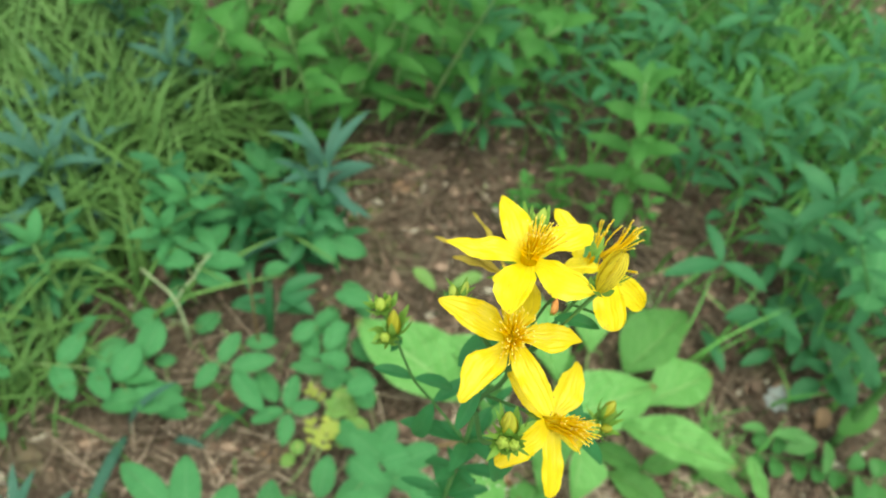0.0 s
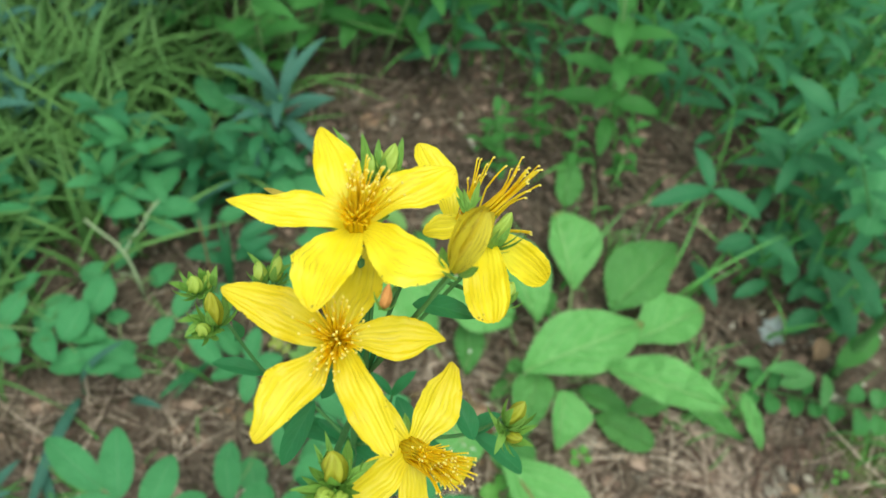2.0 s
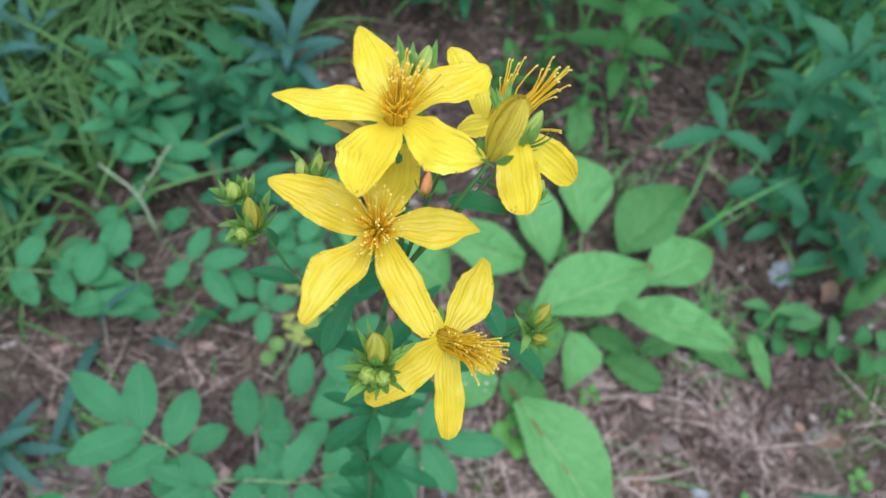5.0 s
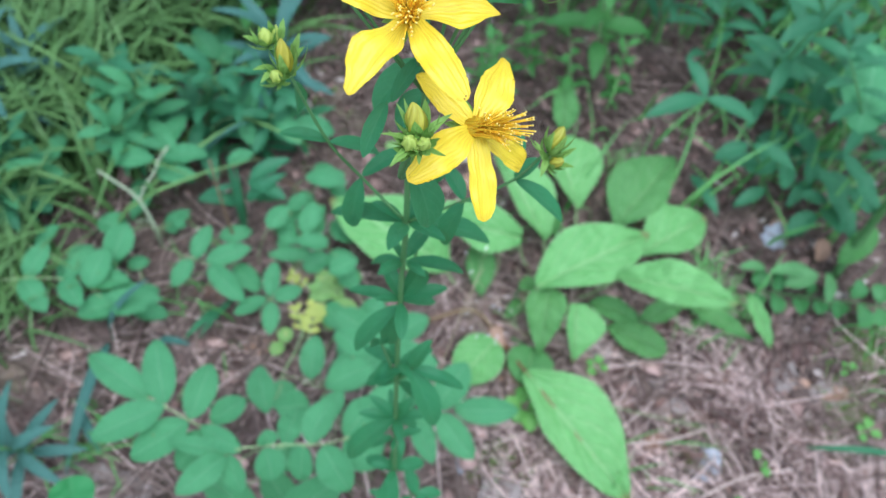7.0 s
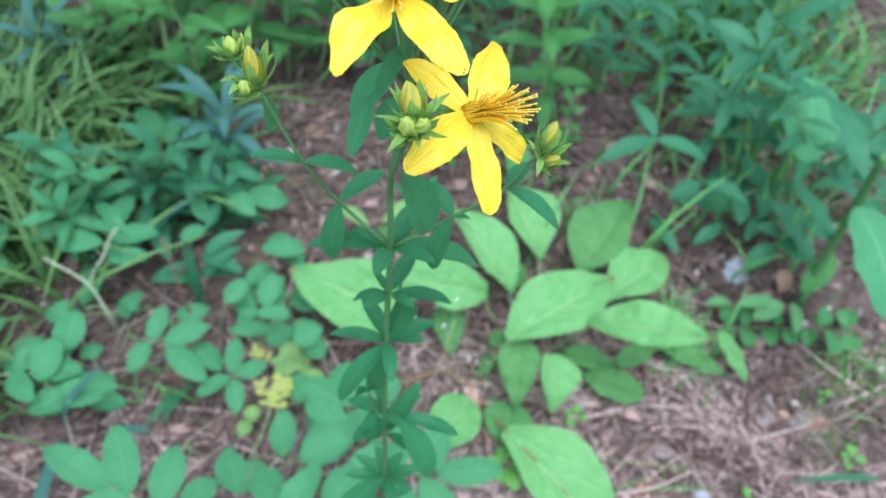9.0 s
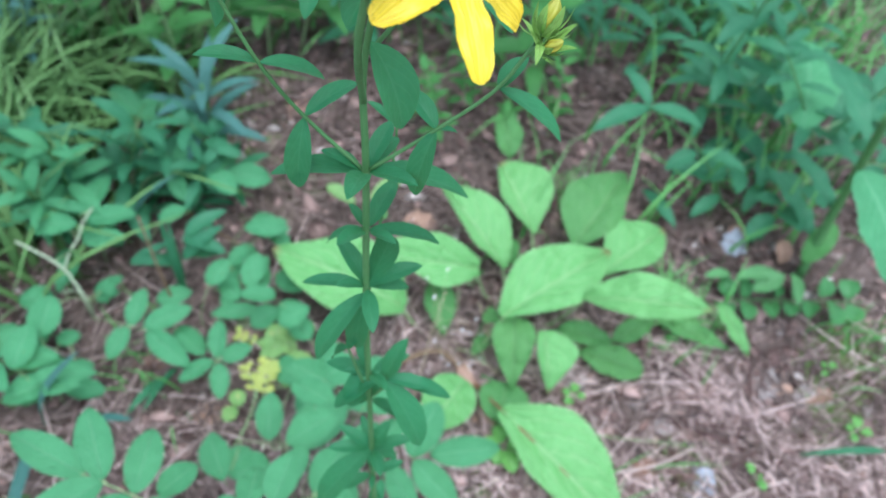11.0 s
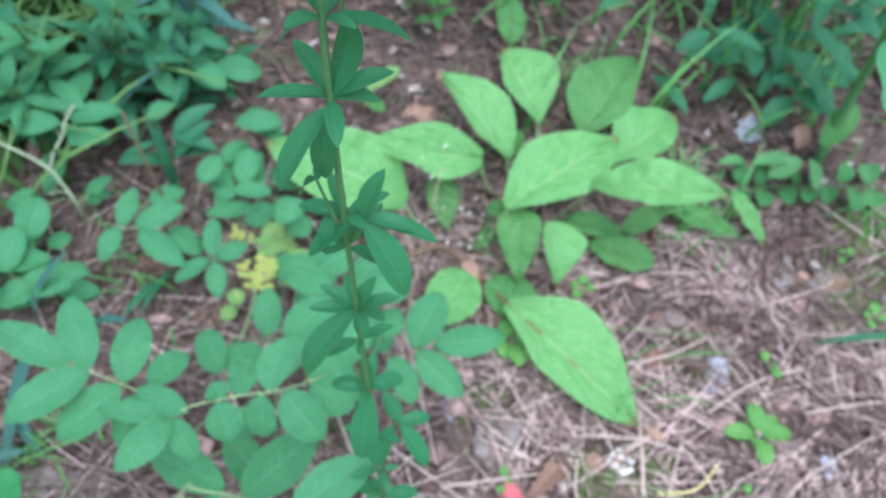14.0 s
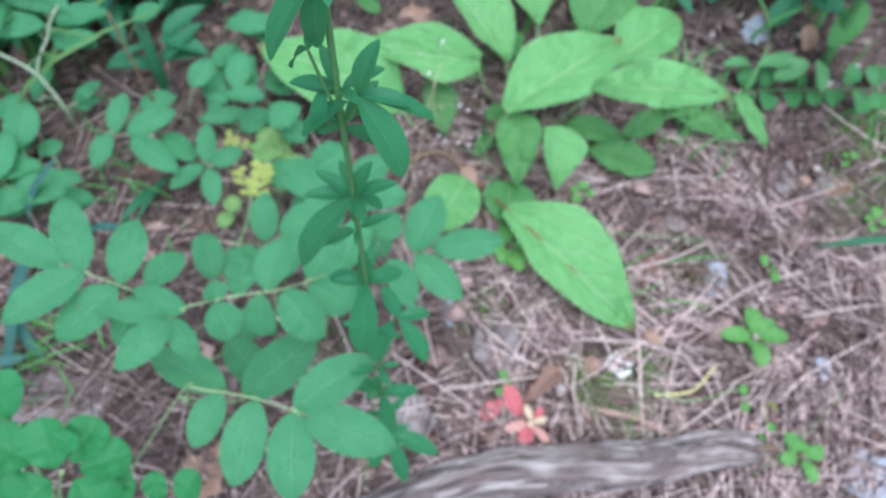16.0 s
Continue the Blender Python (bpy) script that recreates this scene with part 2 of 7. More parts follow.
PETAL = petal_material("yellow petal", (0.99, 0.83, 0.06), (0.93, 0.67, 0.02), (0.52, 0.31, 0.02), 0.32, 0.2)
# Streaked petal for the lower flowers; their dimmer light is mixed into the yellow.
PETAL_SHADED = petal_material("shaded streaked petal", (0.91, 0.72, 0.045), (0.84, 0.6, 0.02), (0.42, 0.25, 0.02), 0.34, 0.2)
PETAL_DRY = petal_material("withered petal", (0.6, 0.46, 0.08), (0.48, 0.34, 0.06), (0.16, 0.08, 0.03))
BUD = petal_material("yellow green bud", (0.62, 0.54, 0.06), (0.4, 0.44, 0.06), (0.3, 0.17, 0.02), 0.45)
BUD_BIG = petal_material("brownish yellow bud", (0.74, 0.57, 0.05), (0.6, 0.45, 0.04), (0.24, 0.12, 0.02), 0.7)
PETAL_BUD = petal_material("streaked bud petal", (0.88, 0.72, 0.06), (0.7, 0.54, 0.05), (0.26, 0.13, 0.02), 0.8)
BUD_GREEN = petal_material("pale green bud", (0.62, 0.7, 0.16), (0.46, 0.6, 0.12), (0.3, 0.42, 0.08), 0.2)
FILAMENT = stamen_material("orange stamen", (1.0, 0.8, 0.06), (0.98, 0.7, 0.03), 0.5)
ANTHER = plain_material("pale anther", (0.96, 0.78, 0.24), (0.92, 0.68, 0.12), 1500.0, 0.6)
WORT = leaf_material("dark green wort leaf", (0.035, 0.2, 0.08), (0.06, 0.27, 0.11), (0.15, 0.37, 0.18), 5.0, 0.5, 0.5, 0.32, 0.00025, amount=0.14, ridge=0.1)
SEPAL = leaf_material("green sepal", (0.2, 0.4, 0.07), (0.32, 0.52, 0.12), (0.42, 0.6, 0.2), 3.0, 0.5, 0.5, 0.2)
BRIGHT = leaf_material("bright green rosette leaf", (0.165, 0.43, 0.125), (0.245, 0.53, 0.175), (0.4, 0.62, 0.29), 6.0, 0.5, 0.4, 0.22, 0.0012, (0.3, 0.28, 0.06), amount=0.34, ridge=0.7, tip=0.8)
# Darker copy of the rosette leaf green, with shade put into its colour.
SHADED_GREEN = leaf_material("shaded green rosette leaf", (0.1, 0.3, 0.085), (0.165, 0.39, 0.115), (0.28, 0.48, 0.2), 6.0, 0.5, 0.45, 0.3, 0.0014, amount=0.3, ridge=0.7)
ROSE = leaf_material("soft green leaflet", (0.09, 0.325, 0.138), (0.135, 0.415, 0.182), (0.21, 0.49, 0.26), 9.0, 0.4, 0.6, 0.3, 0.001, amount=0.42, ridge=0.6)
HERB = leaf_material("fresh green herb leaf", (0.075, 0.25, 0.065), (0.125, 0.34, 0.09), (0.17, 0.4, 0.13), 7.0, 0.4, 0.5, 0.35, 0.0007, amount=0.16)
VETCH = leaf_material("dark green lance leaf", (0.042, 0.18, 0.088), (0.075, 0.26, 0.122), (0.12, 0.32, 0.17), 8.0, 0.4, 0.5, 0.28)
BLUE = leaf_material("blue grey lance leaf", (0.05, 0.15, 0.12), (0.09, 0.21, 0.185), (0.14, 0.27, 0.25), 4.0, 0.5, 0.6, 0.18)
PALE_YELLOW = leaf_material("pale yellow-green leaf", (0.2, 0.4, 0.13), (0.3, 0.47, 0.15), (0.5, 0.58, 0.24), 6.0, 0.4, 0.55, 0.3)
YELLOWING = leaf_material("yellowing leaf", (0.62, 0.64, 0.16), (0.48, 0.58, 0.16), (0.5, 0.58, 0.2), 7.0, 0.4, 0.55, 0.35)
MOTTLED = leaf_material("mottled green leaf", (0.16, 0.36, 0.1), (0.28, 0.46, 0.14), (0.4, 0.5, 0.2), 7.0, 0.4, 0.55, 0.3, 0.0006, (0.42, 0.46, 0.16), 0.6)
CLOVER = leaf_material("clover leaf", (0.04, 0.23, 0.07), (0.065, 0.3, 0.095), (0.1, 0.35, 0.12), 5.0, 0.4, 0.5, 0.3, 0.0003, amount=0.08)
LOOSE = leaf_material("loose pale green leaf", (0.13, 0.34, 0.12), (0.2, 0.44, 0.17), (0.28, 0.5, 0.22), 5.0, 0.4, 0.45, 0.25)
CREEPER = leaf_material("small round leaf", (0.07, 0.24, 0.075), (0.12, 0.34, 0.11), (0.2, 0.4, 0.17), 5.0, 0.4, 0.45, 0.25)
SEEDLING = leaf_material("seedling leaf", (0.12, 0.34, 0.07), (0.2, 0.44, 0.1), (0.3, 0.5, 0.2), 4.0, 0.4, 0.42, 0.3)
RED = leaf_material("red fallen leaf", (0.62, 0.11, 0.14), (0.74, 0.24, 0.25), (0.82, 0.45, 0.42), 6.0, 0.4, 0.5, 0.2)
ORANGE = leaf_material("tan fallen leaf", (0.4, 0.23, 0.16), (0.54, 0.35, 0.27), (0.58, 0.43, 0.34), 6.0, 0.4, 0.7, 0.15)
BROWN = leaf_material("brown dead leaf", (0.24, 0.13, 0.095), (0.4, 0.25, 0.19), (0.46, 0.32, 0.25), 7.0, 0.4, 0.75, 0.1)
STEM = plain_material("green stem", (0.07, 0.19, 0.06), (0.125, 0.26, 0.09), 300.0, 0.55)
STEM_PALE = plain_material("pale green stem", (0.26, 0.38, 0.16), (0.36, 0.47, 0.24), 300.0, 0.6)
STEM_RED = plain_material("reddish petiole", (0.17, 0.07, 0.04), (0.25, 0.13, 0.07), 300.0, 0.55)
STEM_BROWN = plain_material("brown stem", (0.14, 0.09, 0.05), (0.22, 0.15, 0.09), 300.0, 0.7)
GRASS = plain_material("grass blade", (0.075, 0.165, 0.05), (0.14, 0.255, 0.08), 60.0, 0.5, 0.0002, 0.6)
GRASS_PALE = plain_material("pale grass blade", (0.08, 0.25, 0.06), (0.16, 0.37, 0.1), 60.0, 0.5, 0.0002, 0.6)
CAPSULE = plain_material("orange capsule", (0.5, 0.17, 0.05), (0.66, 0.3, 0.1), 900.0, 0.6)
TWIG_PALE = plain_material("pale twig", (0.26, 0.32, 0.2), (0.4, 0.45, 0.31), 300.0, 0.6)
STRAW_PINK = plain_material("pale needle", (0.5, 0.37, 0.32), (0.75, 0.6, 0.53), 200.0, 0.5)
YELLOW_STRAW = plain_material("yellow needle", (0.72, 0.6, 0.22), (0.85, 0.76, 0.4), 200.0, 0.5)
STRAW = plain_material("straw", (0.42, 0.34, 0.2), (0.56, 0.48, 0.32), 200.0, 0.6)
NEEDLE = plain_material("dry pine needle", (0.12, 0.06, 0.052), (0.97, 0.75, 0.69), 90.0, 0.5, 0.0002, 0.9, sharp=0.2)
# Darker needle tone: far litter, and painted shade below the shoots.
NEEDLE_DARK = plain_material("dark pine needle", (0.06, 0.038, 0.032), (0.34, 0.25, 0.215), 90.0, 0.6, 0.0002, 0.85)
FRAGMENT = plain_material("torn leaf", (0.14, 0.07, 0.055), (0.6, 0.41, 0.35), 120.0, 0.8, 0.0008, 0.75)
PALE_LITTER = plain_material("pale leaf scraps", (0.26, 0.2, 0.18), (0.78, 0.68, 0.64), 150.0, 0.8, 0.0006, 0.85)
LITTER = plain_material("leaf crumbs", (0.06, 0.03, 0.026), (0.52, 0.35, 0.31), 150.0, 0.85, 0.0006, 0.8)
WOOD = wood_material()
CREAM = leaf_material("cream young leaf", (0.8, 0.58, 0.38), (0.85, 0.7, 0.5), (0.9, 0.78, 0.6), 4.0, 0.4, 0.5, 0.2)
PINK = leaf_material("salmon fallen leaf", (0.68, 0.3, 0.25), (0.76, 0.44, 0.37), (0.85, 0.68, 0.55), 6.0, 0.4, 0.5, 0.2)
BARK = plain_material("grey bark flake", (0.15, 0.115, 0.105), (0.42, 0.36, 0.34), 260.0, 0.9, 0.003)
BARK_DARK = plain_material("dark bark", (0.07, 0.055, 0.05), (0.24, 0.19, 0.17), 300.0, 0.9, 0.003)
LICHEN = plain_material("grey blue lichen", (0.24, 0.25, 0.29), (0.5, 0.53, 0.6), 260.0, 0.9, 0.0012)
WHITE = plain_material("white flake", (0.72, 0.68, 0.66), (0.86, 0.83, 0.82), 300.0, 0.7)
MOSS = plain_material("moss", (0.07, 0.14, 0.03), (0.2, 0.31, 0.08), 500.0, 0.9, 0.001, 0.5)
SOIL = soil_material()


# ---- shape helpers ----
class Geo:
    """Vertices, faces and texture places of one mesh."""

    def __init__(self):
        self.v, self.f, self.uv = [], [], []

    def add(self, v, f, uv=None):
        n = len(self.v)
        self.v += [tuple(p) for p in v]
        self.f += [tuple(i + n for i in q) for q in f]
        self.uv += list(uv) if uv else [(0.5, 0.5)] * len(v)
        return self


def unit(v):
    v = np.asarray(v, float)
    return v / max(np.linalg.norm(v), 1e-9)


def spline(points, n):
    """n + 1 places on a smooth line through the points."""
    p = [np.array(q, float) for q in points]
    p = [2 * p[0] - p[1], *p, 2 * p[-1] - p[-2]]
    out = []
    for k in range(n + 1):
        s = k / n * (len(p) - 3)
        i = min(int(s), len(p) - 4)
        t, (a, b, c, d) = s - i, p[i : i + 4]
        out.append(0.5 * (2 * b + (c - a) * t + (2 * a - 5 * b + 4 * c - d) * t * t + (3 * b - a - 3 * c + d) * t**3))
    return out


def tube(points, r0, r1, n=8, sides=6, geo=None, knobs=0.0):
    geo = geo or Geo()
    line = spline(points, n)
    v, f = [], []
    for k, p in enumerate(line):
        d = unit(line[min(k + 1, n)] - line[max(k - 1, 0)])
        a = unit(np.cross(d, (0.31, 0.87, 0.4)))
        b = np.cross(d, a)
        r = r0 + (r1 - r0) * k / n
        for s in range(sides):
            w = 2 * math.pi * s / sides
            rr = r * (1 + knobs * random.uniform(-1, 1))
            v.append(p + rr * (math.cos(w) * a + math.sin(w) * b))
    for k in range(n):
        for s in range(sides):
            f.append((k * sides + s, k * sides + (s + 1) % sides, (k + 1) * sides + (s + 1) % sides, (k + 1) * sides + s))
    f += [tuple(range(sides))[::-1], tuple(n * sides + s for s in range(sides))]
    return geo.add(v, f)


def blade(base, tip, width, up=(0, 0, 1), a=0.7, b=0.8, arch=0.08, fold=0.2, teeth=0.0, wave=0.0, nl=10, twist=0.0, skew=0.0, geo=None, nw=3, crease=0.0, pucker=0.0, hook=0.0, ragged=0.0, halves=None, bow=0.0):
    """A leaf or petal from base to tip. a, b: how fast it widens from the base and narrows to the tip; arch: rise in the middle, of its
    length; fold: how far the halves rise; skew: one half wider than the other; halves: outlines of the left and the right half, in
    shares of the length at even steps, in place of a, b and width; bow: how far the edges hang over."""
    geo = geo or Geo()
    base, tip = np.array(base, float), np.array(tip, float)
    d = tip - base
    ln = np.linalg.norm(d)
    d = d / ln
    side = unit(np.cross(d, up) if abs(np.dot(d, unit(up))) < 0.98 else np.cross(d, (0.3, 1, 0.2)))
    nrm = np.cross(side, d)
    ph = random.uniform(0, 6.28)
    top = (a / (a + b)) ** a * (b / (a + b)) ** b
    v, uv, f = [], [], []
    sides = [[max(0.002, float(p[0])) for p in spline([(h, 0, 0) for h in half], nl)] for half in halves] if halves else None
    for k in range(nl + 1):
        s = 0.004 + 0.992 * k / nl
        w = width / 2 * (s**a * (1 - s) ** b) / top
        if sides:
            w = ln * (sides[0][k] + sides[1][k]) / 2
            if k == nl:
                w *= 0.3
        if teeth and 0 < k < nl:
            w *= 1 + teeth * (1 if k % 2 else -1)
        tw = twist * s
        sd, nm = math.cos(tw) * side + math.sin(tw) * nrm, math.cos(tw) * nrm - math.sin(tw) * side
        mid = base + d * ln * s + nrm * ln * arch * 4 * s * (1 - s)
        mid = mid + sd * hook * width * s**3
        rag = [1 + ragged * s * noise.noise((s * 14, ph + 3 * e, 2.0)) + ragged * 0.7 * s * noise.noise((s * 37, ph - 3 * e, 5.0)) for e in (-1, 1)]
        for j in range(-nw, nw + 1):
            q = j / nw
            ww = w * (1 + skew * q) * rag[q > 0]
            if sides:
                ww *= 2 * sides[q > 0][k] / (sides[0][k] + sides[1][k])
            lift = fold * abs(q) * w + wave * ln * abs(q) * math.sin(s * 17 + ph + (1.6 if q > 0 else 0)) * s * (1 - s) * 2
            lift += crease * w * (math.sin(q * 7.5 + ph) * 0.6 + math.sin(q * 13 - ph) * 0.4) * (0.4 + s)
            lift -= bow * w * q * q
            if pucker:
                lift += pucker * ln * (noise.noise((s * 7 + ph, q * 2.6, ph)) + 0.6 * noise.noise((s * 15, q * 5 + ph, 1.0)) - 0.5 * math.exp(-12 * q * q))
            v.append(mid + sd * q * ww + nm * lift)
            uv.append(((q + 1) / 2, s))
    m = 2 * nw + 1
    for k in range(nl):
        for j in range(m - 1):
            f.append((k * m + j, k * m + j + 1, (k + 1) * m + j + 1, (k + 1) * m + j))
    return geo.add(v, f, uv)


def pod(base, tip, r, geo=None, n=8, sides=8, a=0.55, b=0.6, ribs=0.0, twist=0.5):
    """A closed bud or seed between two places."""
    geo = geo or Geo()
    base, tip = np.array(base, float), np.array(tip, float)
    d = unit(tip - base)
    x = unit(np.cross(d, (0.31, 0.87, 0.4)))
    y = np.cross(d, x)
    top = (a / (a + b)) ** a * (b / (a + b)) ** b
    v, uv, f = [], [], []
    for k in range(n + 1):
        s = 0.01 + 0.98 * k / n
        rr = r * (s**a * (1 - s) ** b) / top
        for j in range(sides):
            w = 2 * math.pi * j / sides + twist * s
            v.append(base + (tip - base) * s + rr * (1 + ribs * math.cos(10 * math.pi * j / sides)) * (math.cos(w) * x + math.sin(w) * y))
            uv.append((j / sides, s * 0.8))
    for k in range(n):
        for j in range(sides):
            f.append((k * sides + j, k * sides + (j + 1) % sides, (k + 1) * sides + (j + 1) % sides, (k + 1) * sides + j))
    f += [tuple(range(sides))[::-1], tuple(n * sides + j for j in range(sides))]
    return geo.add(v, f, uv)


def mesh_of(geo, name, material, origin=(0, 0, 0)):
    me = bpy.data.meshes.new(name)
    me.from_pydata([(p[0] - origin[0], p[1] - origin[1], p[2] - origin[2]) for p in geo.v], [], geo.f)
    layer = me.uv_layers.new(name="UVMap")
    idx = np.empty(len(me.loops), dtype=np.int32)
    me.loops.foreach_get("vertex_index", idx)
    layer.data.foreach_set("uv", np.array(geo.uv, dtype=np.float32)[idx].ravel())
    me.polygons.foreach_set("use_smooth", [True] * len(me.polygons))
    me.materials.append(material)
    me.update()
    return me


def root(name, at, label, category, group="", kind=""):
    ob = new(name)
    ob.empty_display_size = 0.01
    ob.location = at
    return tagged(ob, label, category, group, kind)


def origin_of(ob):
    while ob.parent:
        ob = ob.parent
    return ob.location


def part(name, geo, material, parent, label=""):
    ob = new(name, mesh_of(geo, name, material, origin_of(parent)))
    ob.parent = parent
    return tagged(ob, label)


def thing(name, geo, material, at, label, category, group="", kind=""):
    ob = new(name, mesh_of(geo, name, material, at))
    ob.location = at
    return tagged(ob, label, category, group, kind)


def height(x, y):
    """The uneven forest floor."""
    return 0.006 * noise.noise((x * 9, y * 9, 0.3)) + 0.004 * noise.noise((x * 27, y * 27, 4.0)) + 0.03 * noise.noise((x * 1.3, y * 1.3, 8.0)) * min(1, max(0, math.hypot(x, y - 0.2) - 0.5))


# ---- ground ----
def build_ground():
    fine_x, fine_y = np.arange(-1.0, 1.001, 0.02), np.arange(-0.5, 1.701, 0.02)
    xs = np.concatenate([[-400, -90, -25, -8, -3, -1.6], fine_x, [1.6, 3, 8, 25, 90, 400]])
    ys = np.concatenate([[-400, -90, -25, -8, -3, -1.2], fine_y, [2.4, 4, 8, 25, 90, 400]])
    v = [(x, y, height(x, y) if abs(x) < 3 and abs(y) < 3 else 0.0) for y in ys for x in xs]
    w = len(xs)
    f = [(j * w + i, j * w + i + 1, (j + 1) * w + i + 1, (j + 1) * w + i) for j in range(len(ys) - 1) for i in range(w - 1)]
    thing("ground", Geo().add(v, f), SOIL, (0, 0, 0), "uneven brown forest soil under needle litter", "ground", kind="structure")


build_ground()


# ---- the flowering plant ----
FOOT = (0.0078, -0.0009, 0.0000)
wort = root("wildflower", FOOT, "tall upright wildflower with yellow five-petalled flowers and green buds", "plant")
JOINT = (-0.0338, 0.0326, 0.5020)
part("main_stem", tube([FOOT, (-0.0016, 0.0072, 0.1000), (-0.0111, 0.0153, 0.2000), (-0.0205, 0.0233, 0.3000), (-0.0300, 0.0314, 0.4000), (-0.0340, 0.0357, 0.4540), (-0.0359, 0.0374, 0.4750), JOINT, (-0.0386, 0.0378, 0.5249)], 0.001, 0.00045, 44, 8), STEM, wort, "slender green stem")


def branch(name, pts, r0, r1):
    part(name, tube(pts, r0, r1, 14, 6), STEM, wort)


branch("side_branch", [(-0.0340, 0.0357, 0.4540), (-0.0454, 0.0377, 0.4620), (-0.0515, 0.0349, 0.4750), (-0.0591, 0.0357, 0.4900)], 0.0004, 0.0003)
branch("side_branch", [(-0.0340, 0.0357, 0.4540), (-0.0235, 0.0383, 0.4660), (-0.0159, 0.0400, 0.4760), (-0.0120, 0.0419, 0.4850)], 0.0004, 0.0003)
branch("side_branch", [(-0.0310, 0.0326, 0.4150), (-0.0313, 0.0401, 0.4320), (-0.0313, 0.0480, 0.4440), (-0.0315, 0.0487, 0.4520)], 0.0004, 0.0003)
branch("side_branch", [(-0.0273, 0.0291, 0.3720), (-0.0250, 0.0292, 0.3780), (-0.0239, 0.0300, 0.3860)], 0.00045, 0.00035)
branch("side_branch", [(-0.0273, 0.0291, 0.3720), (-0.0321, 0.0287, 0.3920), (-0.0333, 0.0277, 0.4000)], 0.0004, 0.0003)
branch("side_branch", [(-0.0144, 0.0181, 0.2350), (-0.0107, 0.0209, 0.2500), (-0.0079, 0.0228, 0.2600)], 0.00045, 0.00035)


def wort_leaf(base, tip, width, arch=0.09, fold=0.4, **more):
    part("leaf", blade(base, tip, width * 0.92, a=0.7, b=0.72, arch=arch, fold=fold, nl=12, wave=0.01, **more), WORT, wort)


# main pairs, from the top of the stem down
wort_leaf((-0.0316, 0.0209, 0.4982), (-0.0262, 0.0174, 0.4885), 0.0065, arch=0.12)
wort_leaf((-0.0382, 0.0456, 0.4943), (-0.0434, 0.0361, 0.4882), 0.0058)
wort_leaf((-0.0362, 0.0448, 0.4878), (-0.0384, 0.0363, 0.4845), 0.0058)
wort_leaf((-0.0340, 0.0357, 0.4540), (-0.0513, 0.0353, 0.4470), 0.0048)
wort_leaf((-0.0340, 0.0357, 0.4540), (-0.0155, 0.0459, 0.4400), 0.0060)
wort_leaf((-0.0340, 0.0357, 0.4540), (-0.0307, 0.0465, 0.4520), 0.0037)
wort_leaf((-0.0327, 0.0345, 0.4380), (-0.0409, 0.0357, 0.4280), 0.0031)
wort_leaf((-0.0327, 0.0345, 0.4380), (-0.0190, 0.0421, 0.4280), 0.0040)
wort_leaf((-0.0314, 0.0330, 0.4200), (-0.0451, 0.0324, 0.4160), 0.0035)
wort_leaf((-0.0314, 0.0330, 0.4200), (-0.0232, 0.0374, 0.4160), 0.0038)
wort_leaf((-0.0314, 0.0330, 0.4200), (-0.0280, 0.0336, 0.4400), 0.0058)
wort_leaf((-0.0313, 0.0328, 0.4180), (-0.0393, 0.0234, 0.4000), 0.0057)
wort_leaf((-0.0313, 0.0328, 0.4180), (-0.0318, 0.0284, 0.4000), 0.0055)
wort_leaf((-0.0241, 0.0291, 0.3860), (-0.0211, 0.0348, 0.3980), 0.0050)
wort_leaf((-0.0241, 0.0291, 0.3860), (-0.0077, 0.0316, 0.3780), 0.0045)
wort_leaf((-0.0241, 0.0291, 0.3860), (-0.0128, 0.0303, 0.3840), 0.0041)
wort_leaf((-0.0242, 0.0285, 0.3860), (-0.0120, 0.0209, 0.3700), 0.0081)
wort_leaf((-0.0262, 0.0294, 0.3820), (-0.0352, 0.0244, 0.3720), 0.0048)
wort_leaf((-0.0266, 0.0307, 0.3820), (-0.0395, 0.0320, 0.3800), 0.0045)
wort_leaf((-0.0313, 0.0307, 0.3840), (-0.0320, 0.0250, 0.3740), 0.0040)
wort_leaf((-0.0245, 0.0267, 0.3420), (-0.0350, 0.0293, 0.3460), 0.0040)
wort_leaf((-0.0245, 0.0267, 0.3420), (-0.0170, 0.0279, 0.3360), 0.0040)
wort_leaf((-0.0245, 0.0267, 0.3420), (-0.0362, 0.0149, 0.3160), 0.0086)
wort_leaf((-0.0245, 0.0267, 0.3420), (-0.0210, 0.0322, 0.3520), 0.0045)
wort_leaf((-0.0196, 0.0225, 0.2900), (-0.0316, 0.0234, 0.2850), 0.0060)
wort_leaf((-0.0196, 0.0225, 0.2900), (-0.0095, 0.0302, 0.2850), 0.0064)
wort_leaf((-0.0196, 0.0225, 0.2900), (-0.0171, 0.0065, 0.2660), 0.0098)
wort_leaf((-0.0196, 0.0225, 0.2900), (-0.0228, 0.0280, 0.3050), 0.0052)
wort_leaf((-0.0079, 0.0228, 0.2600), (0.0023, 0.0271, 0.2580), 0.0055)
wort_leaf((-0.0079, 0.0228, 0.2600), (0.0050, 0.0129, 0.2460), 0.0071)
wort_leaf((-0.0079, 0.0228, 0.2600), (-0.0158, 0.0305, 0.2660), 0.0062)
wort_leaf((-0.0094, 0.0229, 0.2550), (-0.0138, 0.0119, 0.2350), 0.0081)
wort_leaf((-0.0087, 0.0132, 0.1750), (0.0066, 0.0183, 0.1700), 0.0070)
wort_leaf((-0.0087, 0.0132, 0.1750), (-0.0020, -0.0009, 0.1550), 0.0086)
wort_leaf((-0.0087, 0.0132, 0.1750), (-0.0223, 0.0163, 0.1700), 0.0075)
